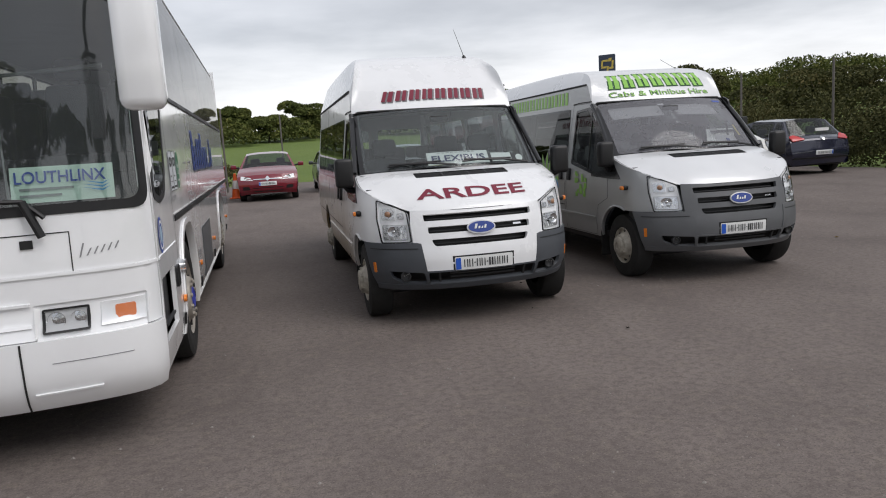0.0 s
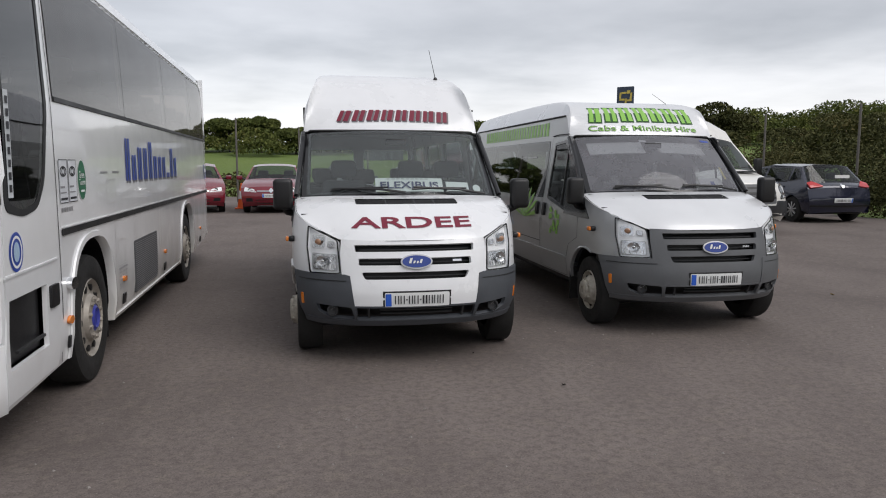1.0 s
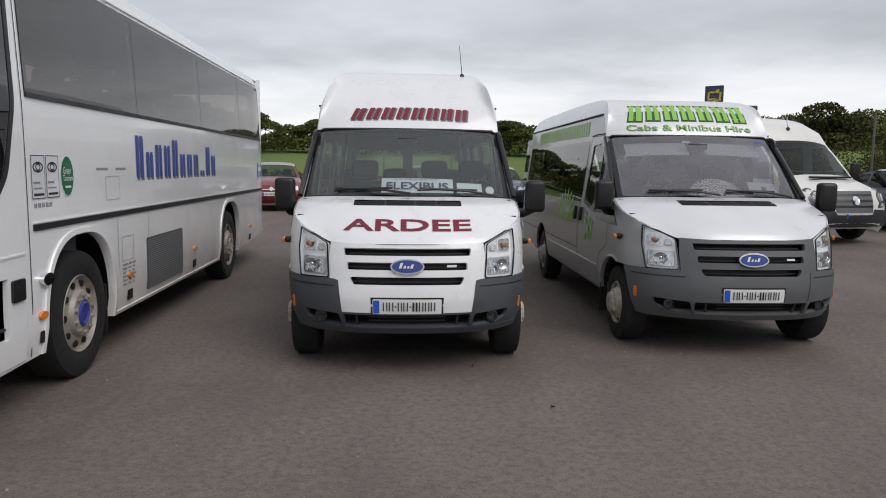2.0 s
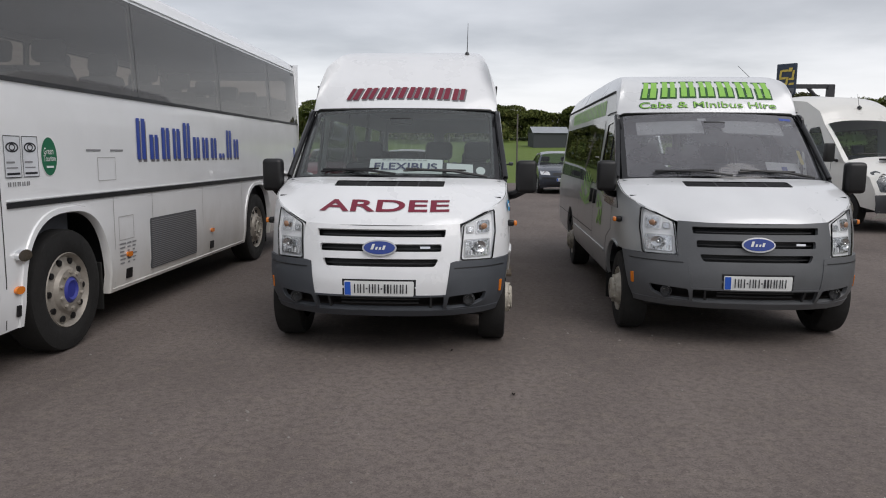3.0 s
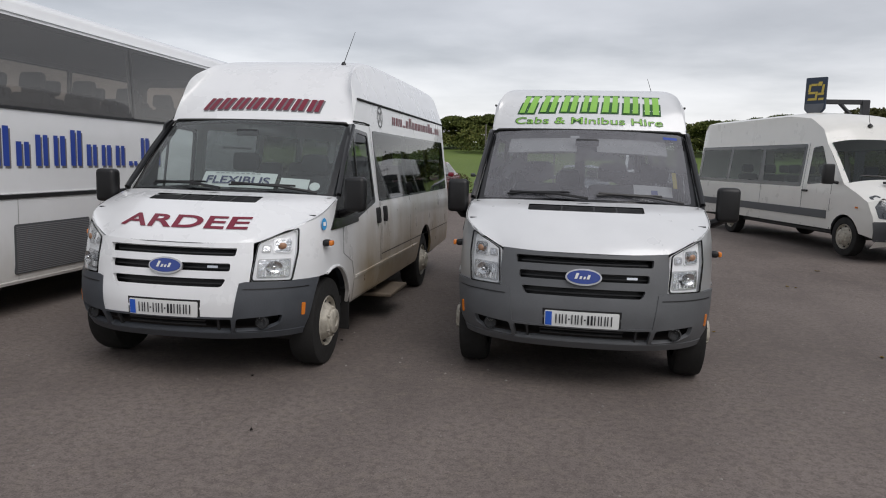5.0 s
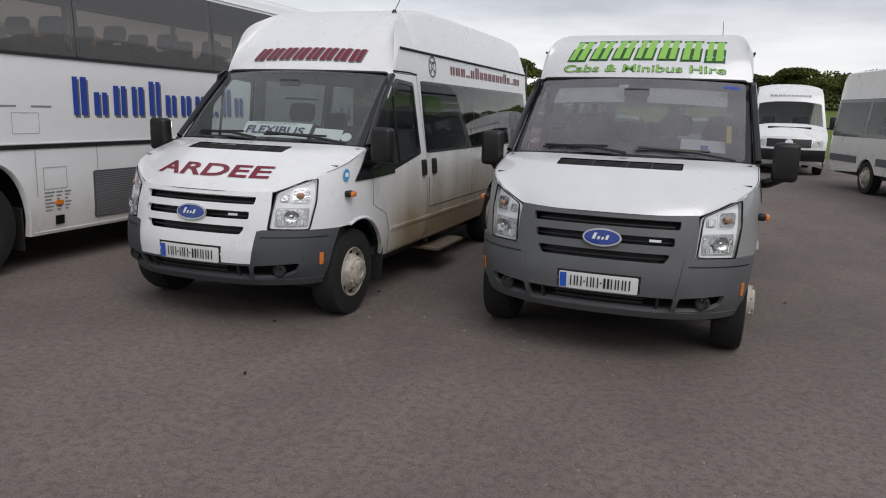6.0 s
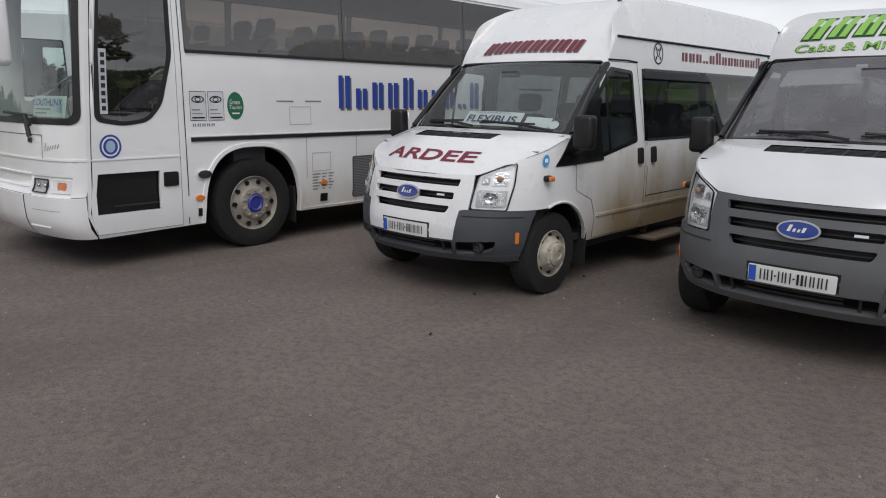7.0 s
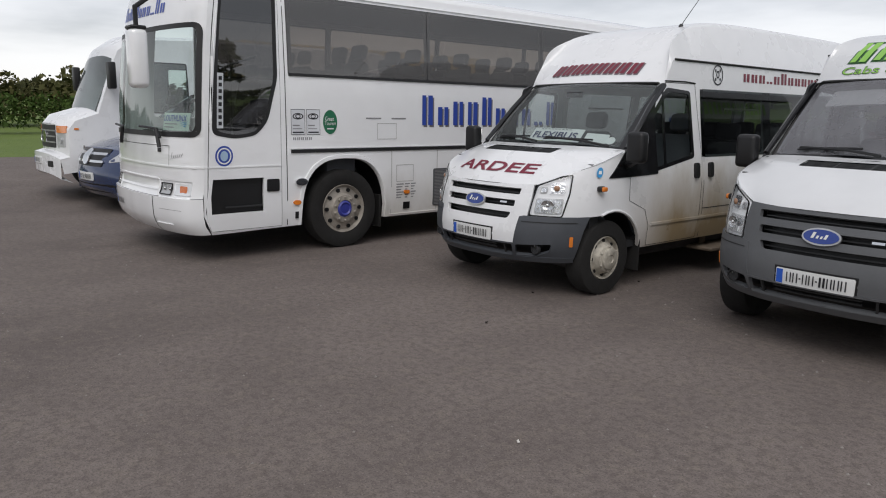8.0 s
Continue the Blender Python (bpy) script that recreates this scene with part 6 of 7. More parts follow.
OLDER_BUS = dict(CREAM_BUS, bands=[], bulbs=(0.0,), lamp_bed=LAMP_GREY, length=5.6, width=1.95, paint=WHITE, pillar=WHITE, rear_start=5.4, axles=(0.9, 4.3),
    profile=[(0.14, 0.30), (0.02, 0.42), (0.0, 0.62), (0.04, 0.85), (0.12, 1.05), (0.45, 1.26), (0.80, 1.40), (1.35, 2.02), (1.55, 2.30), (1.9, 2.48), (2.6, 2.55), (5.2, 2.55), (5.52, 2.4), (5.6, 1.2), (5.56, 0.42)],
    windows=[[(1.15, 1.25), (1.9, 1.22), (1.9, 1.9), (1.5, 1.9)], [(2.2, 1.25), (3.6, 1.25), (3.6, 1.9), (2.2, 1.9)], [(3.8, 1.25), (5.2, 1.25), (5.2, 1.9), (3.8, 1.9)]], seams=[(2.05, 0.42, 2.0)], strips=[],
    lamps=[rect(0.58, 0.78, 0.86, 0.95)], side_amber=[],
    front_parts=[("grille", rect(-0.56, 0.76, 0.56, 0.98), BLACK, 0.01), ("badge", oval(0, 0.87, 0.10, 0.10, 18), CHROME, 0.03), ("bumper", rect(-0.93, 0.40, 0.93, 0.70), BLACK, 0.02)], plate_z=0.55, seats=(1.8, 2.9, 4.0))
lt = vehicle("minibus", "white older minibus with black bumper and lettered header", "minibus", pose(5.47, 17.6, rise(6, 18), 0, 0, -1), OLDER_BUS)
name_bars(lt, "header_bar", GREY_INK, 10, 1.1, 0.06, lambda a, b: Vector((a, 1.44 + b * 0.6 + 0.02, 2.14 + b)), (0, 4, 1), 0, 0.02, 0.3)
part("bonnet_vent", box((-0.55, 0.52, 1.25), (0.55, 0.60, 1.31), 0.01, 1), BLACK, lt)
BONNETED = dict(CREAM_BUS, bands=[], bulbs=(0.0,), lamp_bed=LAMP_GREY, length=7.2, width=2.15, height=2.9, paint=WHITE, pillar=WHITE, rear_start=7.0, axles=(1.15, 5.4), wheel=0.42, sill=0.45, bow_f=0.16, glass=CLEAR,
    profile=[(0.18, 0.40), (0.0, 0.46), (0.0, 0.80), (0.16, 0.84), (0.17, 1.30), (0.30, 1.45), (0.72, 1.58), (1.08, 2.50), (1.16, 2.66), (1.45, 2.86), (2.6, 2.92), (6.8, 2.92), (7.12, 2.8), (7.2, 1.2), (7.16, 0.5)],
    tumble=[(0.4, 0.03), (0.6, 0.0), (1.4, 0.05), (1.7, 0.05), (2.5, 0.12)],
    windows=[[(1.25, 1.50), (2.4, 1.48), (2.4, 2.4), (1.60, 2.4)], [(2.7, 1.55), (4.6, 1.55), (4.6, 2.4), (2.7, 2.4)], [(4.75, 1.55), (6.8, 1.55), (6.8, 2.4), (4.75, 2.4)]], seams=[(2.55, 0.6, 2.5)], strips=[], handles=[(2.2, 1.3)],
    lamps=[rect(0.62, 0.90, 0.92, 1.12)], side_amber=[(0.4, 1.2)],
    front_parts=[("grille", rect(-0.55, 0.88, 0.55, 1.27), BLACK, 0.01), ("grille_bar", rect(-0.55, 0.96, 0.55, 0.985), ALLOY, 0.02), ("grille_bar", rect(-0.55, 1.06, 0.55, 1.085), ALLOY, 0.02), ("grille_bar", rect(-0.55, 1.16, 0.55, 1.185), ALLOY, 0.02), ("badge", oval(0, 1.06, 0.11, 0.11, 18), CHROME, 0.03), ("indicator", rect(0.62, 1.14, 0.96, 1.26), AMBER, 0.015), ("indicator", rect(-0.96, 1.14, -0.62, 1.26), AMBER, 0.015), ("bumper_slot", rect(0.55, 0.56, 0.75, 0.66), BLACK, 0.006)],
    mirror=(1.0, 1.9, 0.2, 0.45), mirror_paint=BLACK, plate_z=0.60, seats=(2.2, 3.3, 4.4, 5.5), seat_z=1.0, dash=(1.35, 1.35))
vehicle("midibus", "white bonneted midibus with amber indicators", "midibus", pose(-9.6, -1.85, rise(-9.8, 1), 0, 0, 0), BONNETED)
CARRIER = dict(CREAM_BUS, bands=[], bulbs=(0.0,), lamp_bed=LAMP_GREY, length=4.9, width=1.9, height=1.9, paint=BLUEVAN, pillar=BLUEVAN, rear_start=4.7, axles=(0.95, 4.0), wheel=0.33, sill=0.28, rims="spoke", glass=CAR_GLASS,
    profile=[(0.14, 0.24), (0.02, 0.36), (0.0, 0.55), (0.06, 0.78), (0.18, 0.92), (0.50, 1.02), (1.05, 1.16), (1.95, 1.74), (2.3, 1.86), (2.7, 1.9), (3.2, 1.9), (4.5, 1.88), (4.78, 1.75), (4.9, 1.0), (4.86, 0.35)],
    tumble=[(0.2, 0.05), (0.5, 0.0), (1.0, 0.02), (1.8, 0.18)], windows=[[(1.6, 1.12), (2.4, 1.1), (2.4, 1.7), (2.1, 1.7)], [(2.5, 1.1), (3.6, 1.1), (3.6, 1.7), (2.5, 1.72)], [(3.7, 1.1), (4.6, 1.12), (4.55, 1.68), (3.7, 1.7)]], seams=[(1.5, 0.35, 1.05), (2.45, 0.35, 1.05)], strips=[], handles=[(2.25, 0.95)],
    lamps=[[(0.55, 0.72), (0.88, 0.76), (0.88, 1.0), (0.68, 0.92)]], side_amber=[],
    front_parts=[("grille", [(-0.42, 0.66), (0.42, 0.66), (0.50, 0.90), (-0.50, 0.90)], BLACK, 0.01), ("grille_bar", rect(-0.46, 0.71, 0.46, 0.745), CHROME, 0.02), ("grille_bar", rect(-0.48, 0.81, 0.48, 0.845), CHROME, 0.02), ("badge", oval(0, 0.78, 0.11, 0.11, 18), CHROME, 0.035), ("intake", rect(-0.7, 0.30, 0.7, 0.42), BLACK, 0.008)],
    mirror=(1.5, 1.1, 0.2, 0.2), mirror_paint=BLUEVAN, plate_z=0.46, seats=(2.2, 3.2, 4.1), seat_z=0.6, dash=(1.6, 0.95))
vehicle("people_carrier", "deep blue people carrier with chrome grille", "people carrier", pose(-7.4, -1.6, rise(-7.3, 1), 0, 0, 6) @ Matrix.Scale(1.1, 4), CARRIER)
YC = dict(CREAM_BUS, bands=[], bulbs=(0.0,), lamp_bed=LAMP_GREY, length=9.5, width=2.4, height=2.95, paint=YELLOW, pillar=YELLOW, rear_start=9.3, axles=(2.2, 7.0), wheel=0.46, sill=0.36, rims="dish",
    profile=[(0.14, 0.36), (0.02, 0.42), (0.0, 0.62), (0.02, 0.85), (0.05, 1.08), (0.08, 1.20), (0.12, 1.36), (0.38, 2.7), (0.46, 2.9), (0.7, 3.1), (1.2, 3.25), (9.0, 3.25), (9.4, 3.1), (9.5, 1.2), (9.46, 0.45)], front_end=0.3,
    tumble=[(0.3, 0.03), (0.6, 0.0), (1.6, 0.0), (2.6, 0.08)], windows=[[(1.4 + 1.9 * i, 1.55), (3.2 + 1.9 * i, 1.55), (3.2 + 1.9 * i, 2.45), (1.4 + 1.9 * i, 2.45)] for i in range(4)], seams=[], strips=[], handles=[], mirror=(0.4, 1.8, 0.2, 0.4), seats=(2, 3, 4, 5, 6, 7, 8), seat_z=1.0, dash=(0.9, 1.1), side_amber=[])
vehicle("coach", "yellow coach parked on the far side of the white one", "coach", pose(-13.9, 2.6, rise(-13.5, 6), 0, 0, -1), YC)


# ---- ground, field, hedges, trees ----
def asphalt_material():
    m, nt, b = base("worn_asphalt")
    grain, pebble, coarse = tex_noise(nt, 85, 3, 0.75), tex_noise(nt, 70, 2, 0.6), tex_noise(nt, 20, 4, 0.7)
    patch, streak, stain = tex_noise(nt, 0.35, 5, 0.6), tex_noise(nt, 1.3, 6, 0.6, stretch=(1, 0.5, 1)), tex_noise(nt, 3.0, 6, 0.72)
    c = blend(nt, remap(nt, patch, 0.32, 0.68), (0.116, 0.096, 0.088), (0.190, 0.160, 0.146))
    c = blend(nt, remap(nt, streak, 0.42, 0.72, 0, 0.55), c, (0.225, 0.192, 0.172))
    c = blend(nt, remap(nt, stain, 0.60, 0.72, 0, 0.45), c, (0.090, 0.078, 0.070))
    blotch = tex_noise(nt, 7.5, 5, 0.68)
    c = blend(nt, remap(nt, blotch, 0.50, 0.68, 0, 0.42), c, (0.225, 0.190, 0.155))
    c = blend(nt, remap(nt, coarse, 0.45, 0.62, 0, 0.6), c, (0.098, 0.080, 0.072))
    c = blend(nt, remap(nt, grain, 0.48, 0.66, 0, 0.62), c, (0.058, 0.048, 0.044))
    c = blend(nt, remap(nt, pebble, 0.63, 0.72, 0, 0.5), c, (0.32, 0.28, 0.25))
    nt.links.new(c, b.inputs["Base Color"])
    b.inputs["Roughness"].default_value = 0.86
    b.inputs["Specular IOR Level"].default_value = 0.3
    bump(nt, b, grain, 0.4, 0.006)
    return m


def grass_material(name, a, bcol, scale):
    m, nt, b = base(name)
    n1, n2, n3 = tex_noise(nt, 0.12, 4), tex_noise(nt, scale, 5, 0.7), tex_noise(nt, 30, 3)
    c = blend(nt, remap(nt, n1, 0.3, 0.7), a, bcol)
    c = blend(nt, remap(nt, n2, 0.4, 0.75, 0, 0.5), c, tuple(k * 0.6 for k in a))
    c = blend(nt, remap(nt, n3, 0.4, 0.7, 0, 0.4), c, tuple(min(1, k * 1.4) for k in bcol))
    nt.links.new(c, b.inputs["Base Color"])
    b.inputs["Roughness"].default_value = 0.9
    bump(nt, b, n3, 0.8, 0.05)
    return m


ASPHALT = asphalt_material()
GRASS = grass_material("field_grass", (0.088, 0.140, 0.020), (0.120, 0.172, 0.028), 1.5)


def land(x, y):
    """The height of the country round about."""
    d = max(0.0, y - 29.0)
    z = 0.062 * d if d < 60 else 3.72 + 0.012 * (d - 60)
    e = max(0.0, x - 30.0)
    z += 0.05 * min(e, 160) + 0.6 * math.sin(x * 0.02 + 1) * min(1, d / 60)
    w = max(0.0, -x - 40)
    z += 0.01 * min(w, 200)
    return z


LOT_X0, LOT_X1, LOT_Y0, LOT_Y1 = -19.0, 14.6, -60.0, 28.6


def far_axis(lo, hi, near0, near1, fine, n):
    a = list(np.linspace(near0, near1, fine))
    grow = [1.0 * 1.28**i for i in range(n)]
    tot = np.cumsum(grow)
    return [near0 - (near0 - lo) * t / tot[-1] for t in reversed(tot)] + a + [near1 + (hi - near1) * t / tot[-1] for t in tot]


gx, gy = far_axis(-2500, 2500, -45, 60, 43, 18), far_axis(-2500, 2500, -60, 110, 69, 18)
gb_ = loft([[(x, y, land(x, y) + (-0.10 if LOT_X0 - 3 < x < LOT_X1 + 3 and LOT_Y0 - 3 < y < LOT_Y1 + 2 else 0.0)) for x in gx] for y in gy])
tagged(part("ground", gb_, GRASS), "green grass field rolling away to the horizon", "ground", kind="structure")
rnd = random.Random(11)
lot = [(LOT_X0, LOT_Y0), (LOT_X1, LOT_Y0)] + [(LOT_X1 + rnd.uniform(-0.25, 0.25), y) for y in np.arange(-58, 27, 1.5)] + [(x, LOT_Y1 + rnd.uniform(-0.2, 0.2)) for x in np.arange(14, -18, -1.5)] + [(LOT_X0 + rnd.uniform(-0.3, 0.3), y) for y in np.arange(27, -58, -1.5)]
tagged(part("car_park", sheet(lot, [], lambda x, y: Vector((x, y, rise(x, y))), 0.8, 0.0), ASPHALT), "worn brown-grey asphalt car park surface", "car park", kind="structure")

LEAF = {}


def leaf_material(name, cols, rough=0.6):
    m, nt, b = base(name)
    geo = nt.nodes.new("ShaderNodeNewGeometry")
    ramp = nt.nodes.new("ShaderNodeValToRGB")
    ramp.color_ramp.elements[0].color = (*cols[0], 1)
    ramp.color_ramp.elements[1].color = (*cols[-1], 1)
    for i, c in enumerate(cols[1:-1]):
        e = ramp.color_ramp.elements.new((i + 1) / (len(cols) - 1))
        e.color = (*c, 1)
    big = tex_noise(nt, 0.35, 3)
    mx = nt.nodes.new("ShaderNodeMath")
    mx.operation = "MULTIPLY_ADD"
    mx.inputs[1].default_value = 0.55
    nt.links.new(geo.outputs["Random Per Island"], mx.inputs[0])
    nt.links.new(remap(nt, big, 0.3, 0.7, 0.0, 0.45), mx.inputs[2])
    nt.links.new(mx.outputs[0], ramp.inputs[0])
    nt.links.new(ramp.outputs[0], b.inputs["Base Color"])
    b.inputs["Roughness"].default_value = 0.85
    b.inputs["Specular IOR Level"].default_value = 0.12
    return m


WOOD_LEAF = leaf_material("woodland_leaves", [(0.040, 0.052, 0.017), (0.072, 0.090, 0.026), (0.11, 0.125, 0.034), (0.17, 0.155, 0.048)])
HEDGE_LEAF = leaf_material("hedge_leaves", [(0.036, 0.040, 0.019), (0.060, 0.064, 0.025), (0.090, 0.088, 0.034), (0.135, 0.105, 0.045)])
GREEN_LEAF = leaf_material("garden_hedge_leaves", [(0.03, 0.05, 0.015), (0.05, 0.085, 0.02), (0.08, 0.12, 0.03)])
BARK = mat("bark", (0.06, 0.05, 0.04), 0.9, vary=0.3, relief=0.6)


def leaves(blobs, n, size, seed):
    """Small leaf sprays scattered through egg-shaped clumps (centre, radii), densest at their skins."""
    rng = np.random.default_rng(seed)
    vs, fs = [], []
    vol = np.array([b[1][0] * b[1][1] + b[1][1] * b[1][2] for b in blobs])
    counts = np.maximum(8, (n * vol / vol.sum())).astype(int)
    for (c, r), k in zip(blobs, counts):
        d = rng.normal(size=(k, 3))
        d /= np.linalg.norm(d, axis=1)[:, None]
        d[:, 2] = np.where(d[:, 2] < -0.35, -d[:, 2], d[:, 2])
        p = np.array(c) + d * np.array(r) * (0.62 + 0.48 * rng.random((k, 1)) ** 0.6)
        a = rng.normal(size=(k, 3))
        a /= np.linalg.norm(a, axis=1)[:, None]
        b = np.cross(a, rng.normal(size=(k, 3)))
        b /= np.linalg.norm(b, axis=1)[:, None]
        s = size * (0.55 + 0.9 * rng.random((k, 1)))
        i0 = len(vs)
        quad = np.stack([p - a * s, p - b * s * 0.55, p + a * s, p + b * s * 0.55], 1).reshape(-1, 3)
        vs.extend(map(tuple, quad))
        fs.extend((i0 + 4 * i, i0 + 4 * i + 1, i0 + 4 * i + 2, i0 + 4 * i + 3) for i in range(k))
    me = bpy.data.meshes.new("leaves")
    me.from_pydata(vs, [], fs)
    return me


def foliage(name, blobs, n, size, seed, material, parent=None):
    ob = new(name, leaves(blobs, n, size, seed))
    ob.data.materials.append(material)
    ob.parent = parent
    return ob


def tree(x, y, h, w, seed, material=None, label="broad leafy tree with an uneven crown", z=None, n=8000, leaf=0.13):
    rnd = random.Random(seed)
    z = land(x, y) if z is None else z
    t = thing("tree", label, "tree", pose(x, y, z), "trees behind the field")
    tb = tube([(0, 0, -0.2), (rnd.uniform(-0.1, 0.1), 0, h * 0.25), (rnd.uniform(-0.25, 0.25), rnd.uniform(-0.2, 0.2), h * 0.6)], 0.035 * h, 8, None, 0.5)
    blobs = []
    for i in range(9):
        a, q = i * 2.4 + rnd.uniform(-0.3, 0.3), rnd.uniform(0.25, 0.75)
        c = (w * 0.5 * q * math.cos(a), w * 0.5 * q * math.sin(a), h * rnd.uniform(0.48, 0.86))
        tube([(0, 0, h * 0.3), (c[0] * 0.5, c[1] * 0.5, h * 0.45), c], 0.014 * h, 5, tb, 0.35)
        blobs.append((c, (w * rnd.uniform(0.17, 0.27), w * rnd.uniform(0.17, 0.27), h * rnd.uniform(0.10, 0.17))))
    part("trunk", tb, BARK, t)
    foliage("crown", blobs, n, leaf, seed, material or WOOD_LEAF, t)
    return t


rnd = random.Random(77)
# the wood behind the field, one continuous growth
wood = []
for i in range(70):
    x = -75 + i * 2.15 + rnd.uniform(-1, 1)
    y = 70 + rnd.uniform(-5, 6) + 0.002 * (x - 5) ** 2
    h = rnd.uniform(1.5, 2.6)
    wood.append(((x, y, land(x, y) + h * 0.45), (rnd.uniform(1.6, 2.6), 1.8, h * 0.62)))
    wood.append(((x + rnd.uniform(-1, 1), y - 2.2, land(x, y) + h * 0.2), (rnd.uniform(1.5, 2.4), 1.4, h * 0.4)))
tagged(foliage("far_wood", wood, 120000, 0.16, 5, WOOD_LEAF), "dense dark green wood along the field's edge", "woodland", kind="stuff")
for i, (x, h, w) in enumerate([(-16, 4.3, 6.0), (-8.5, 3.6, 6.5), (-5.2, 3.9, 3.6), (-1.8, 3.0, 5), (2.2, 4.0, 5.4), (5.4, 3.0, 5), (10.5, 3.7, 6), (16, 3.4, 6), (22, 4.2, 7), (-24, 4.3, 7), (-31, 4, 6)]):
    tree(x, 67 + (i * 5) % 7, h, w, 100 + i)
# tall hedge on the right of the car park, and the wooded rise over it
hedge = []
for i in range(60):
    y = 2 + i * 0.62
    x = 16.8 + 0.9 * math.sin(i * 0.7) + rnd.uniform(-0.4, 0.4)
    h = rnd.uniform(1.6, 2.2) + 0.9 * math.sin(i * 0.38) ** 2 * rnd.random()
    hedge.append(((x, y, h * 0.42), (rnd.uniform(1.0, 1.6), 1.0, h * 0.60)))
    hedge.append(((x - 0.9, y + 0.3, 0.4), (0.7, 0.7, 0.7)))
tagged(foliage("tall_hedge", hedge, 95000, 0.052, 6, HEDGE_LEAF), "tall unkempt brown-green hedge beside the car park", "hedge", kind="stuff")
for i, (x, y, h, w) in enumerate([(24, 26, 3.6, 5.5), (21.9, 32, 4.9, 4.8), (31, 30, 4.4, 6), (36, 38, 5, 7), (30, 22, 3.6, 6), (38, 24, 4.6, 7), (44, 30, 5, 8), (27, 16, 3.2, 5), (34, 12, 4, 6), (46, 18, 4.6, 7), (52, 40, 6, 8), (21, 45, 4.5, 5)]):
    tree(x, y, h, w, 200 + i, HEDGE_LEAF, "dark hedgerow tree on the rise", n=7500, leaf=0.10)
ridge = []
for i in range(60):
    a = radians(8 + i * 1.15)
    d = 120 + rnd.uniform(-8, 8)
    x, y = d * math.sin(a), d * math.cos(a)
    ridge.append(((x, y, land(x, y) + rnd.uniform(0.5, 2.0)), (3.2, 3.2, rnd.uniform(2, 3.4))))
tagged(foliage("ridge_wood", ridge, 60000, 0.22, 7, WOOD_LEAF), "distant wooded ridge", "woodland", kind="stuff")
# low bank and hedge at the far edge behind the red cars
low = [((x + rnd.uniform(-0.2, 0.2), 29.4 + rnd.uniform(-0.3, 0.3), 0.35), (0.6, 0.6, rnd.uniform(0.6, 0.95))) for x in np.arange(-20, -1.9, 0.55)]
tagged(foliage("low_hedge", low, 12000, 0.07, 8, HEDGE_LEAF), "low clipped brown-green hedge", "hedge", kind="stuff")
# green hedge and trees far off beyond the midibus
west = []
for i in range(60):
    y = -22 + i * 0.95
    west.append(((-44 + rnd.uniform(-0.5, 0.5), y, 0.9), (1.2, 1.0, rnd.uniform(1.2, 1.6))))
tagged(foliage("garden_hedge", west, 14000, 0.13, 9, GREEN_LEAF), "clipped green hedge along the lawn", "hedge", kind="stuff")
for i in range(9):
    tree(-60 - (i * 7) % 9, -18 + i * 5.6, rnd.uniform(3.2, 4.4), 7, 300 + i, HEDGE_LEAF, "autumn tree beyond the lawn hedge", n=1800, leaf=0.24)
bank = []
for i in range(55):
    y = -30 + i * 1.5
    bank.append(((-56 + rnd.uniform(-2, 2), y, 1.4), (2.0, 1.6, rnd.uniform(2.0, 3.0))))
tagged(foliage("west_wood", bank, 16000, 0.26, 10, HEDGE_LEAF), "autumn-tinted wood beyond the lawn", "woodland", kind="stuff")
# wood behind the camera, that the glass mirrors
for i, (x, y) in enumerate([(-10, -34), (-3, -30), (5, -33), (13, -29), (21, -24), (26, -14), (27, -4), (26, 5), (31, 11)]):
    tree(x, y, 9 + (i * 3) % 4, 8, 400 + i, None, "tall tree across the car park", n=1700, leaf=0.34)

# ---- small things ----
CONE_O = mat("orange_cone_plastic", (0.75, 0.12, 0.02), 0.5, vary=0.1)
cone = thing("traffic_cone", "orange traffic cone with a white sleeve", "traffic cone", pose(-2.95, 19.0, rise(-2.95, 19.0)) @ Matrix.Scale(1.15, 4))
part("base", box((-0.19, -0.19, 0), (0.19, 0.19, 0.035), 0.01, 1), CONE_O, cone)
part("cone_body", lathe([(0.14, 0.03), (0.13, 0.06), (0.035, 0.72), (0.001, 0.73)], 24, "z"), CONE_O, cone)
part("sleeve", lathe([(0.104, 0.28), (0.106, 0.29), (0.068, 0.52), (0.066, 0.52)], 24, "z"), PAPER, cone)
POST = mat("weathered_post", (0.11, 0.10, 0.09), 0.8, vary=0.25, relief=0.3)
for x, y, h in ((-3.48, 23.5, 3.3), (2.15, 30.0, 3.3), (-1.15, 30.0, 3.3), (15.0, 17.3, 3.3), (15.0, 12.9, 3.3)):
    p = thing("post", "slim weathered post at the car park's edge", "post", pose(x, y, max(rise(x, y), land(x, y)) - 0.05), "posts round the car park")
    part("shaft", lathe([(0.040, 0.0), (0.034, h - 0.02), (0.024, h), (0.001, h)], 10, "z"), POST, p)
SIGN_BLUE = mat("dark_blue_sign_paint", (0.03, 0.045, 0.075), 0.5, vary=0.15)
SIGN_YELLOW = mat("yellow_sign_paint", (0.55, 0.42, 0.08), 0.5, vary=0.15)
sign = thing("hanging_sign", "dark blue hanging sign with yellow pattern on a bracket post", "sign", pose(10.34, 16.0, -0.11, 0, 0, 0))
part("post", box((-0.09, -0.09, 0), (0.09, 0.09, 3.62), 0.01, 1), mat("dark_sign_post", (0.05, 0.05, 0.055), 0.6), sign)
part("bracket", box((-1.05, -0.05, 3.52), (0.10, 0.05, 3.64), 0.01, 1), mat("dark_bracket", (0.05, 0.05, 0.055), 0.6), sign)
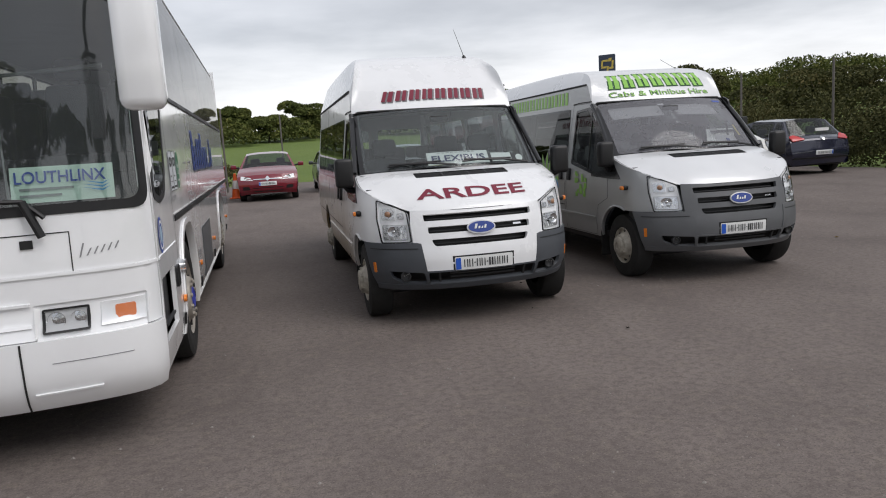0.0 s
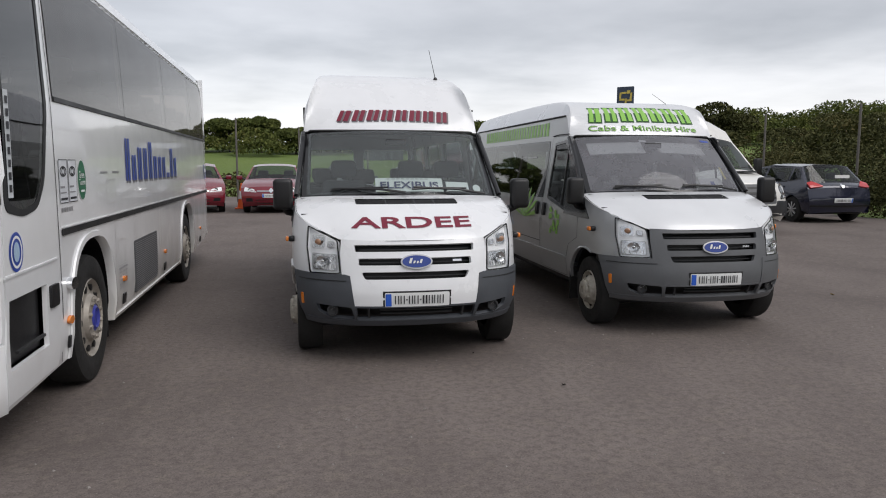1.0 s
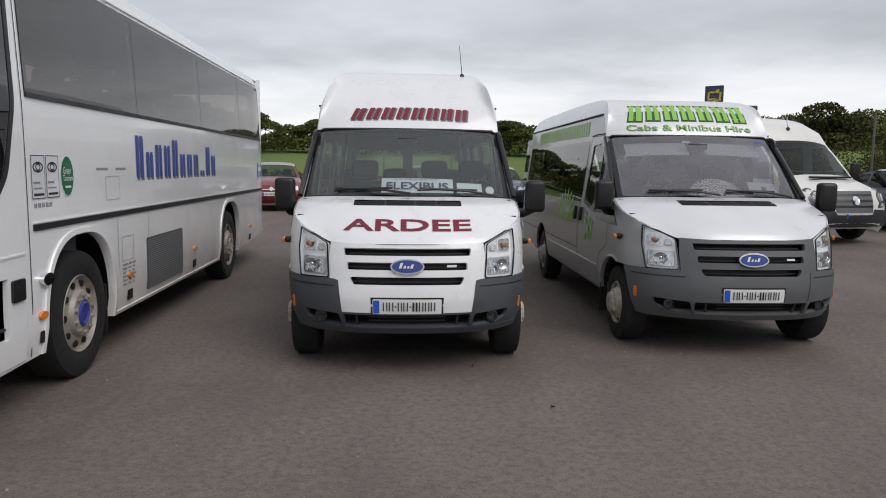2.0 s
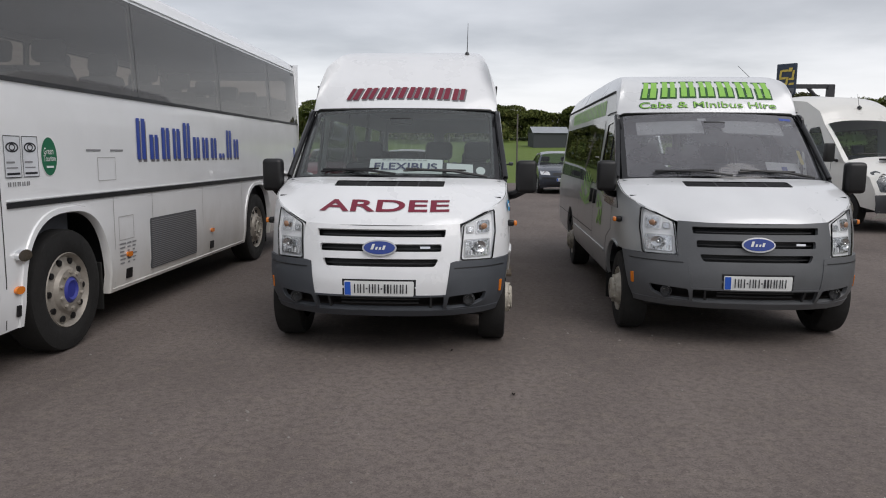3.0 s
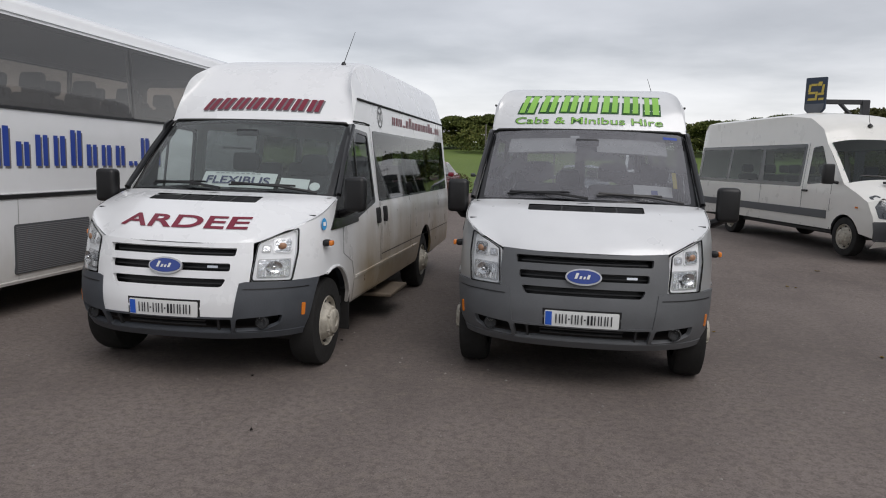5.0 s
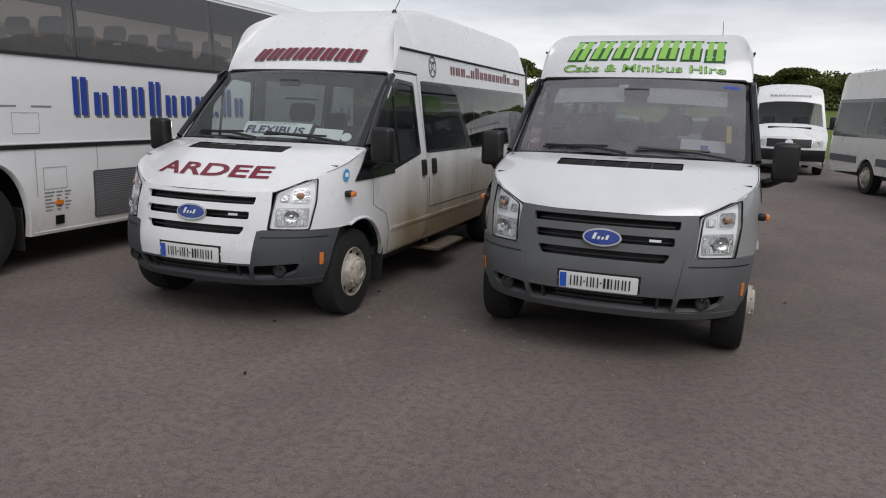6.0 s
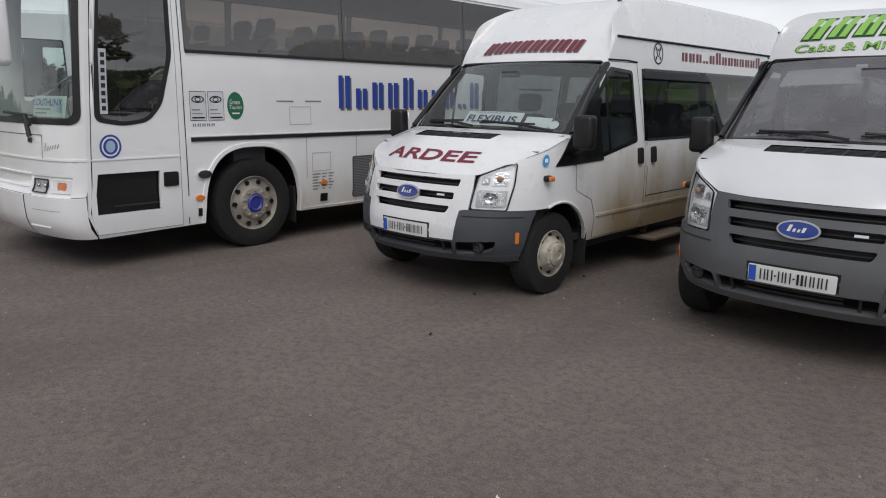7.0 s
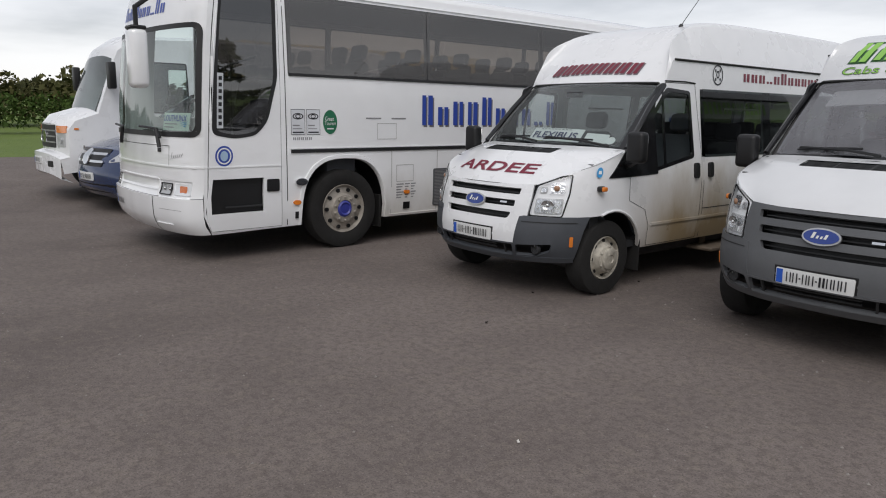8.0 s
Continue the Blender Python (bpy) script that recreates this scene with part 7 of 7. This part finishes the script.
part("brace", tube([(-0.62, 0, 3.55), (-0.08, 0, 2.98)], 0.05, 6), mat("dark_brace", (0.05, 0.05, 0.055), 0.6), sign)
SB = Matrix.Translation((-1.22, 0, 3.30)) @ Matrix.Rotation(radians(-42), 4, "Z") @ Matrix.Diagonal((0.74, 1, 0.74, 1))
bd = sheet(rounded([(-0.36, 0.12), (-0.16, -0.12), (0.16, -0.12), (0.36, 0.12), (0.36, 1.22), (-0.36, 1.22)], 0.03), [], lambda a, b: SB @ Vector((a, -0.03, b)), 0.4, 0.06, (-1.3, 5, 3.9))
board = part("board", bd, SIGN_BLUE, sign)
yb = bmesh.new()
for a, b, c, d in ((-0.26, 0.42, -0.02, 0.50), (-0.02, 0.42, 0.06, 0.72), (-0.26, 0.64, -0.02, 0.72), (-0.26, 0.72, -0.18, 0.98), (-0.18, 0.92, 0.04, 1.0), (0.08, 0.60, 0.28, 0.68), (0.20, 0.68, 0.28, 0.96), (0.06, 0.92, 0.2, 1.06), (0.10, 0.42, 0.28, 0.5)):
    sheet([(a, b), (c, b), (c + 0.03, d), (a + 0.03, d)], [], lambda u, v: SB @ Vector((u, -0.035, v)), 0.4, 0.0, (-1.3, 5, 3.9), yb, 0.006)
part("pattern", yb, SIGN_YELLOW, board)
part("lower_panel", sheet([(-0.30, 0.10), (-0.14, -0.08), (0.14, -0.08), (0.30, 0.10), (0.33, 0.30), (-0.33, 0.30)], [], lambda u, v: SB @ Vector((u, -0.035, v)), 0.4, 0, (-1.3, 5, 3.9), lift=0.004), mat("grey_sign_panel", (0.12, 0.13, 0.15), 0.5), board)
shed = thing("shed", "small grey metal shed beyond the field", "shed", pose(6.15, 58, land(6.15, 58) - 0.1, 0, 0, 8) @ Matrix.Scale(0.82, 4))
part("walls", box((-1.9, 0, 0), (1.9, 3, 1.7), 0.02, 1), mat("dark_shed_wall", (0.05, 0.055, 0.06), 0.7), shed)
part("roof", loft([[(-2.0, -0.15, 1.65), (2.0, -0.15, 1.65)], [(-2.0, 1.5, 2.35), (2.0, 1.5, 2.35)], [(-2.0, 3.15, 1.65), (2.0, 3.15, 1.65)]]), mat("grey_sheet_roof", (0.30, 0.32, 0.34), 0.5, vary=0.15), shed, smooth=False)

# fallen leaves, grit and twigs on the asphalt
LITTER = leaf_material("fallen_leaves", [(0.10, 0.06, 0.02), (0.22, 0.15, 0.04), (0.32, 0.26, 0.07)])
DARK_LITTER = leaf_material("blackened_leaves", [(0.012, 0.011, 0.010), (0.03, 0.024, 0.02)])
PALE_LITTER = mat("paper_scrap", (0.62, 0.60, 0.56), 0.8, vary=0.1)
LEAF_KIND = {"dry": (LITTER, "dry yellow-brown leaf lying on the asphalt"), "dark": (DARK_LITTER, "small blackened leaf flat on the asphalt"), "pale": (PALE_LITTER, "small pale scrap lying on the asphalt")}
for i, (x, y, look_of) in enumerate([(5.91, 6.1, "dry"), (6.0, 6.02, "dry"), (6.75, 7.51, "dry"), (5.57, 11.4, "dry"), (4.3, 2.85, "dry"), (5.62, 2.25, "dry"), (0.98, -0.70, "dark"), (0.53, 0.30, "dark"), (0.84, 1.49, "dark"), (2.62, -2.0, "pale")]):
    rr = random.Random(i)
    s = (0.022 + 0.02 * rr.random()) * (1.0 if look_of == "dry" else 0.55)
    bm = bmesh.new()
    pts = [(s * q * math.cos(a), s * 0.6 * q * math.sin(a), 0.006 + 0.012 * abs(math.cos(a * 2 + i))) for a, q in ((0, 1.2), (0.7, 0.8), (1.57, 0.9), (2.4, 0.75), (3.14, 1.1), (4, 0.8), (4.7, 0.9), (5.5, 0.7))]
    vs = [bm.verts.new(p) for p in pts]
    c = bm.verts.new((0, 0, 0.004))
    for a, b in zip(vs, vs[1:] + vs[:1]):
        bm.faces.new((c, a, b))
    lf = part("fallen_leaf", bm, LEAF_KIND[look_of][0])
    lf.matrix_world = pose(x, y, rise(x, y), 0, 0, rr.uniform(0, 360))
    tagged(lf, LEAF_KIND[look_of][1], "leaf", "fallen leaves")
rng = np.random.default_rng(3)
gv, gf = [], []
for i in range(1500):
    x, y = rng.uniform(-6, 9), rng.uniform(-6.5, 6)
    s = 0.004 + 0.008 * rng.random() ** 2
    z = rise(x, y)
    k = len(gv)
    for dx, dy, dz in ((1, 0, 0), (0, 1, 0), (-1, 0, 0), (0, -1, 0), (0, 0, 0.9)):
        gv.append((x + dx * s * (0.7 + 0.6 * rng.random()), y + dy * s * (0.7 + 0.6 * rng.random()), z + 0.0005 + dz * s))
    gf += [(k, k + 1, k + 4), (k + 1, k + 2, k + 4), (k + 2, k + 3, k + 4), (k + 3, k, k + 4)]
gm = bpy.data.meshes.new("grit")
gm.from_pydata(gv, [], gf)
gm.materials.append(mat("pale_grit", (0.24, 0.22, 0.20), 0.9, vary=0.3))
tagged(new("grit", gm), "loose pale grit on the asphalt", "grit", kind="stuff")
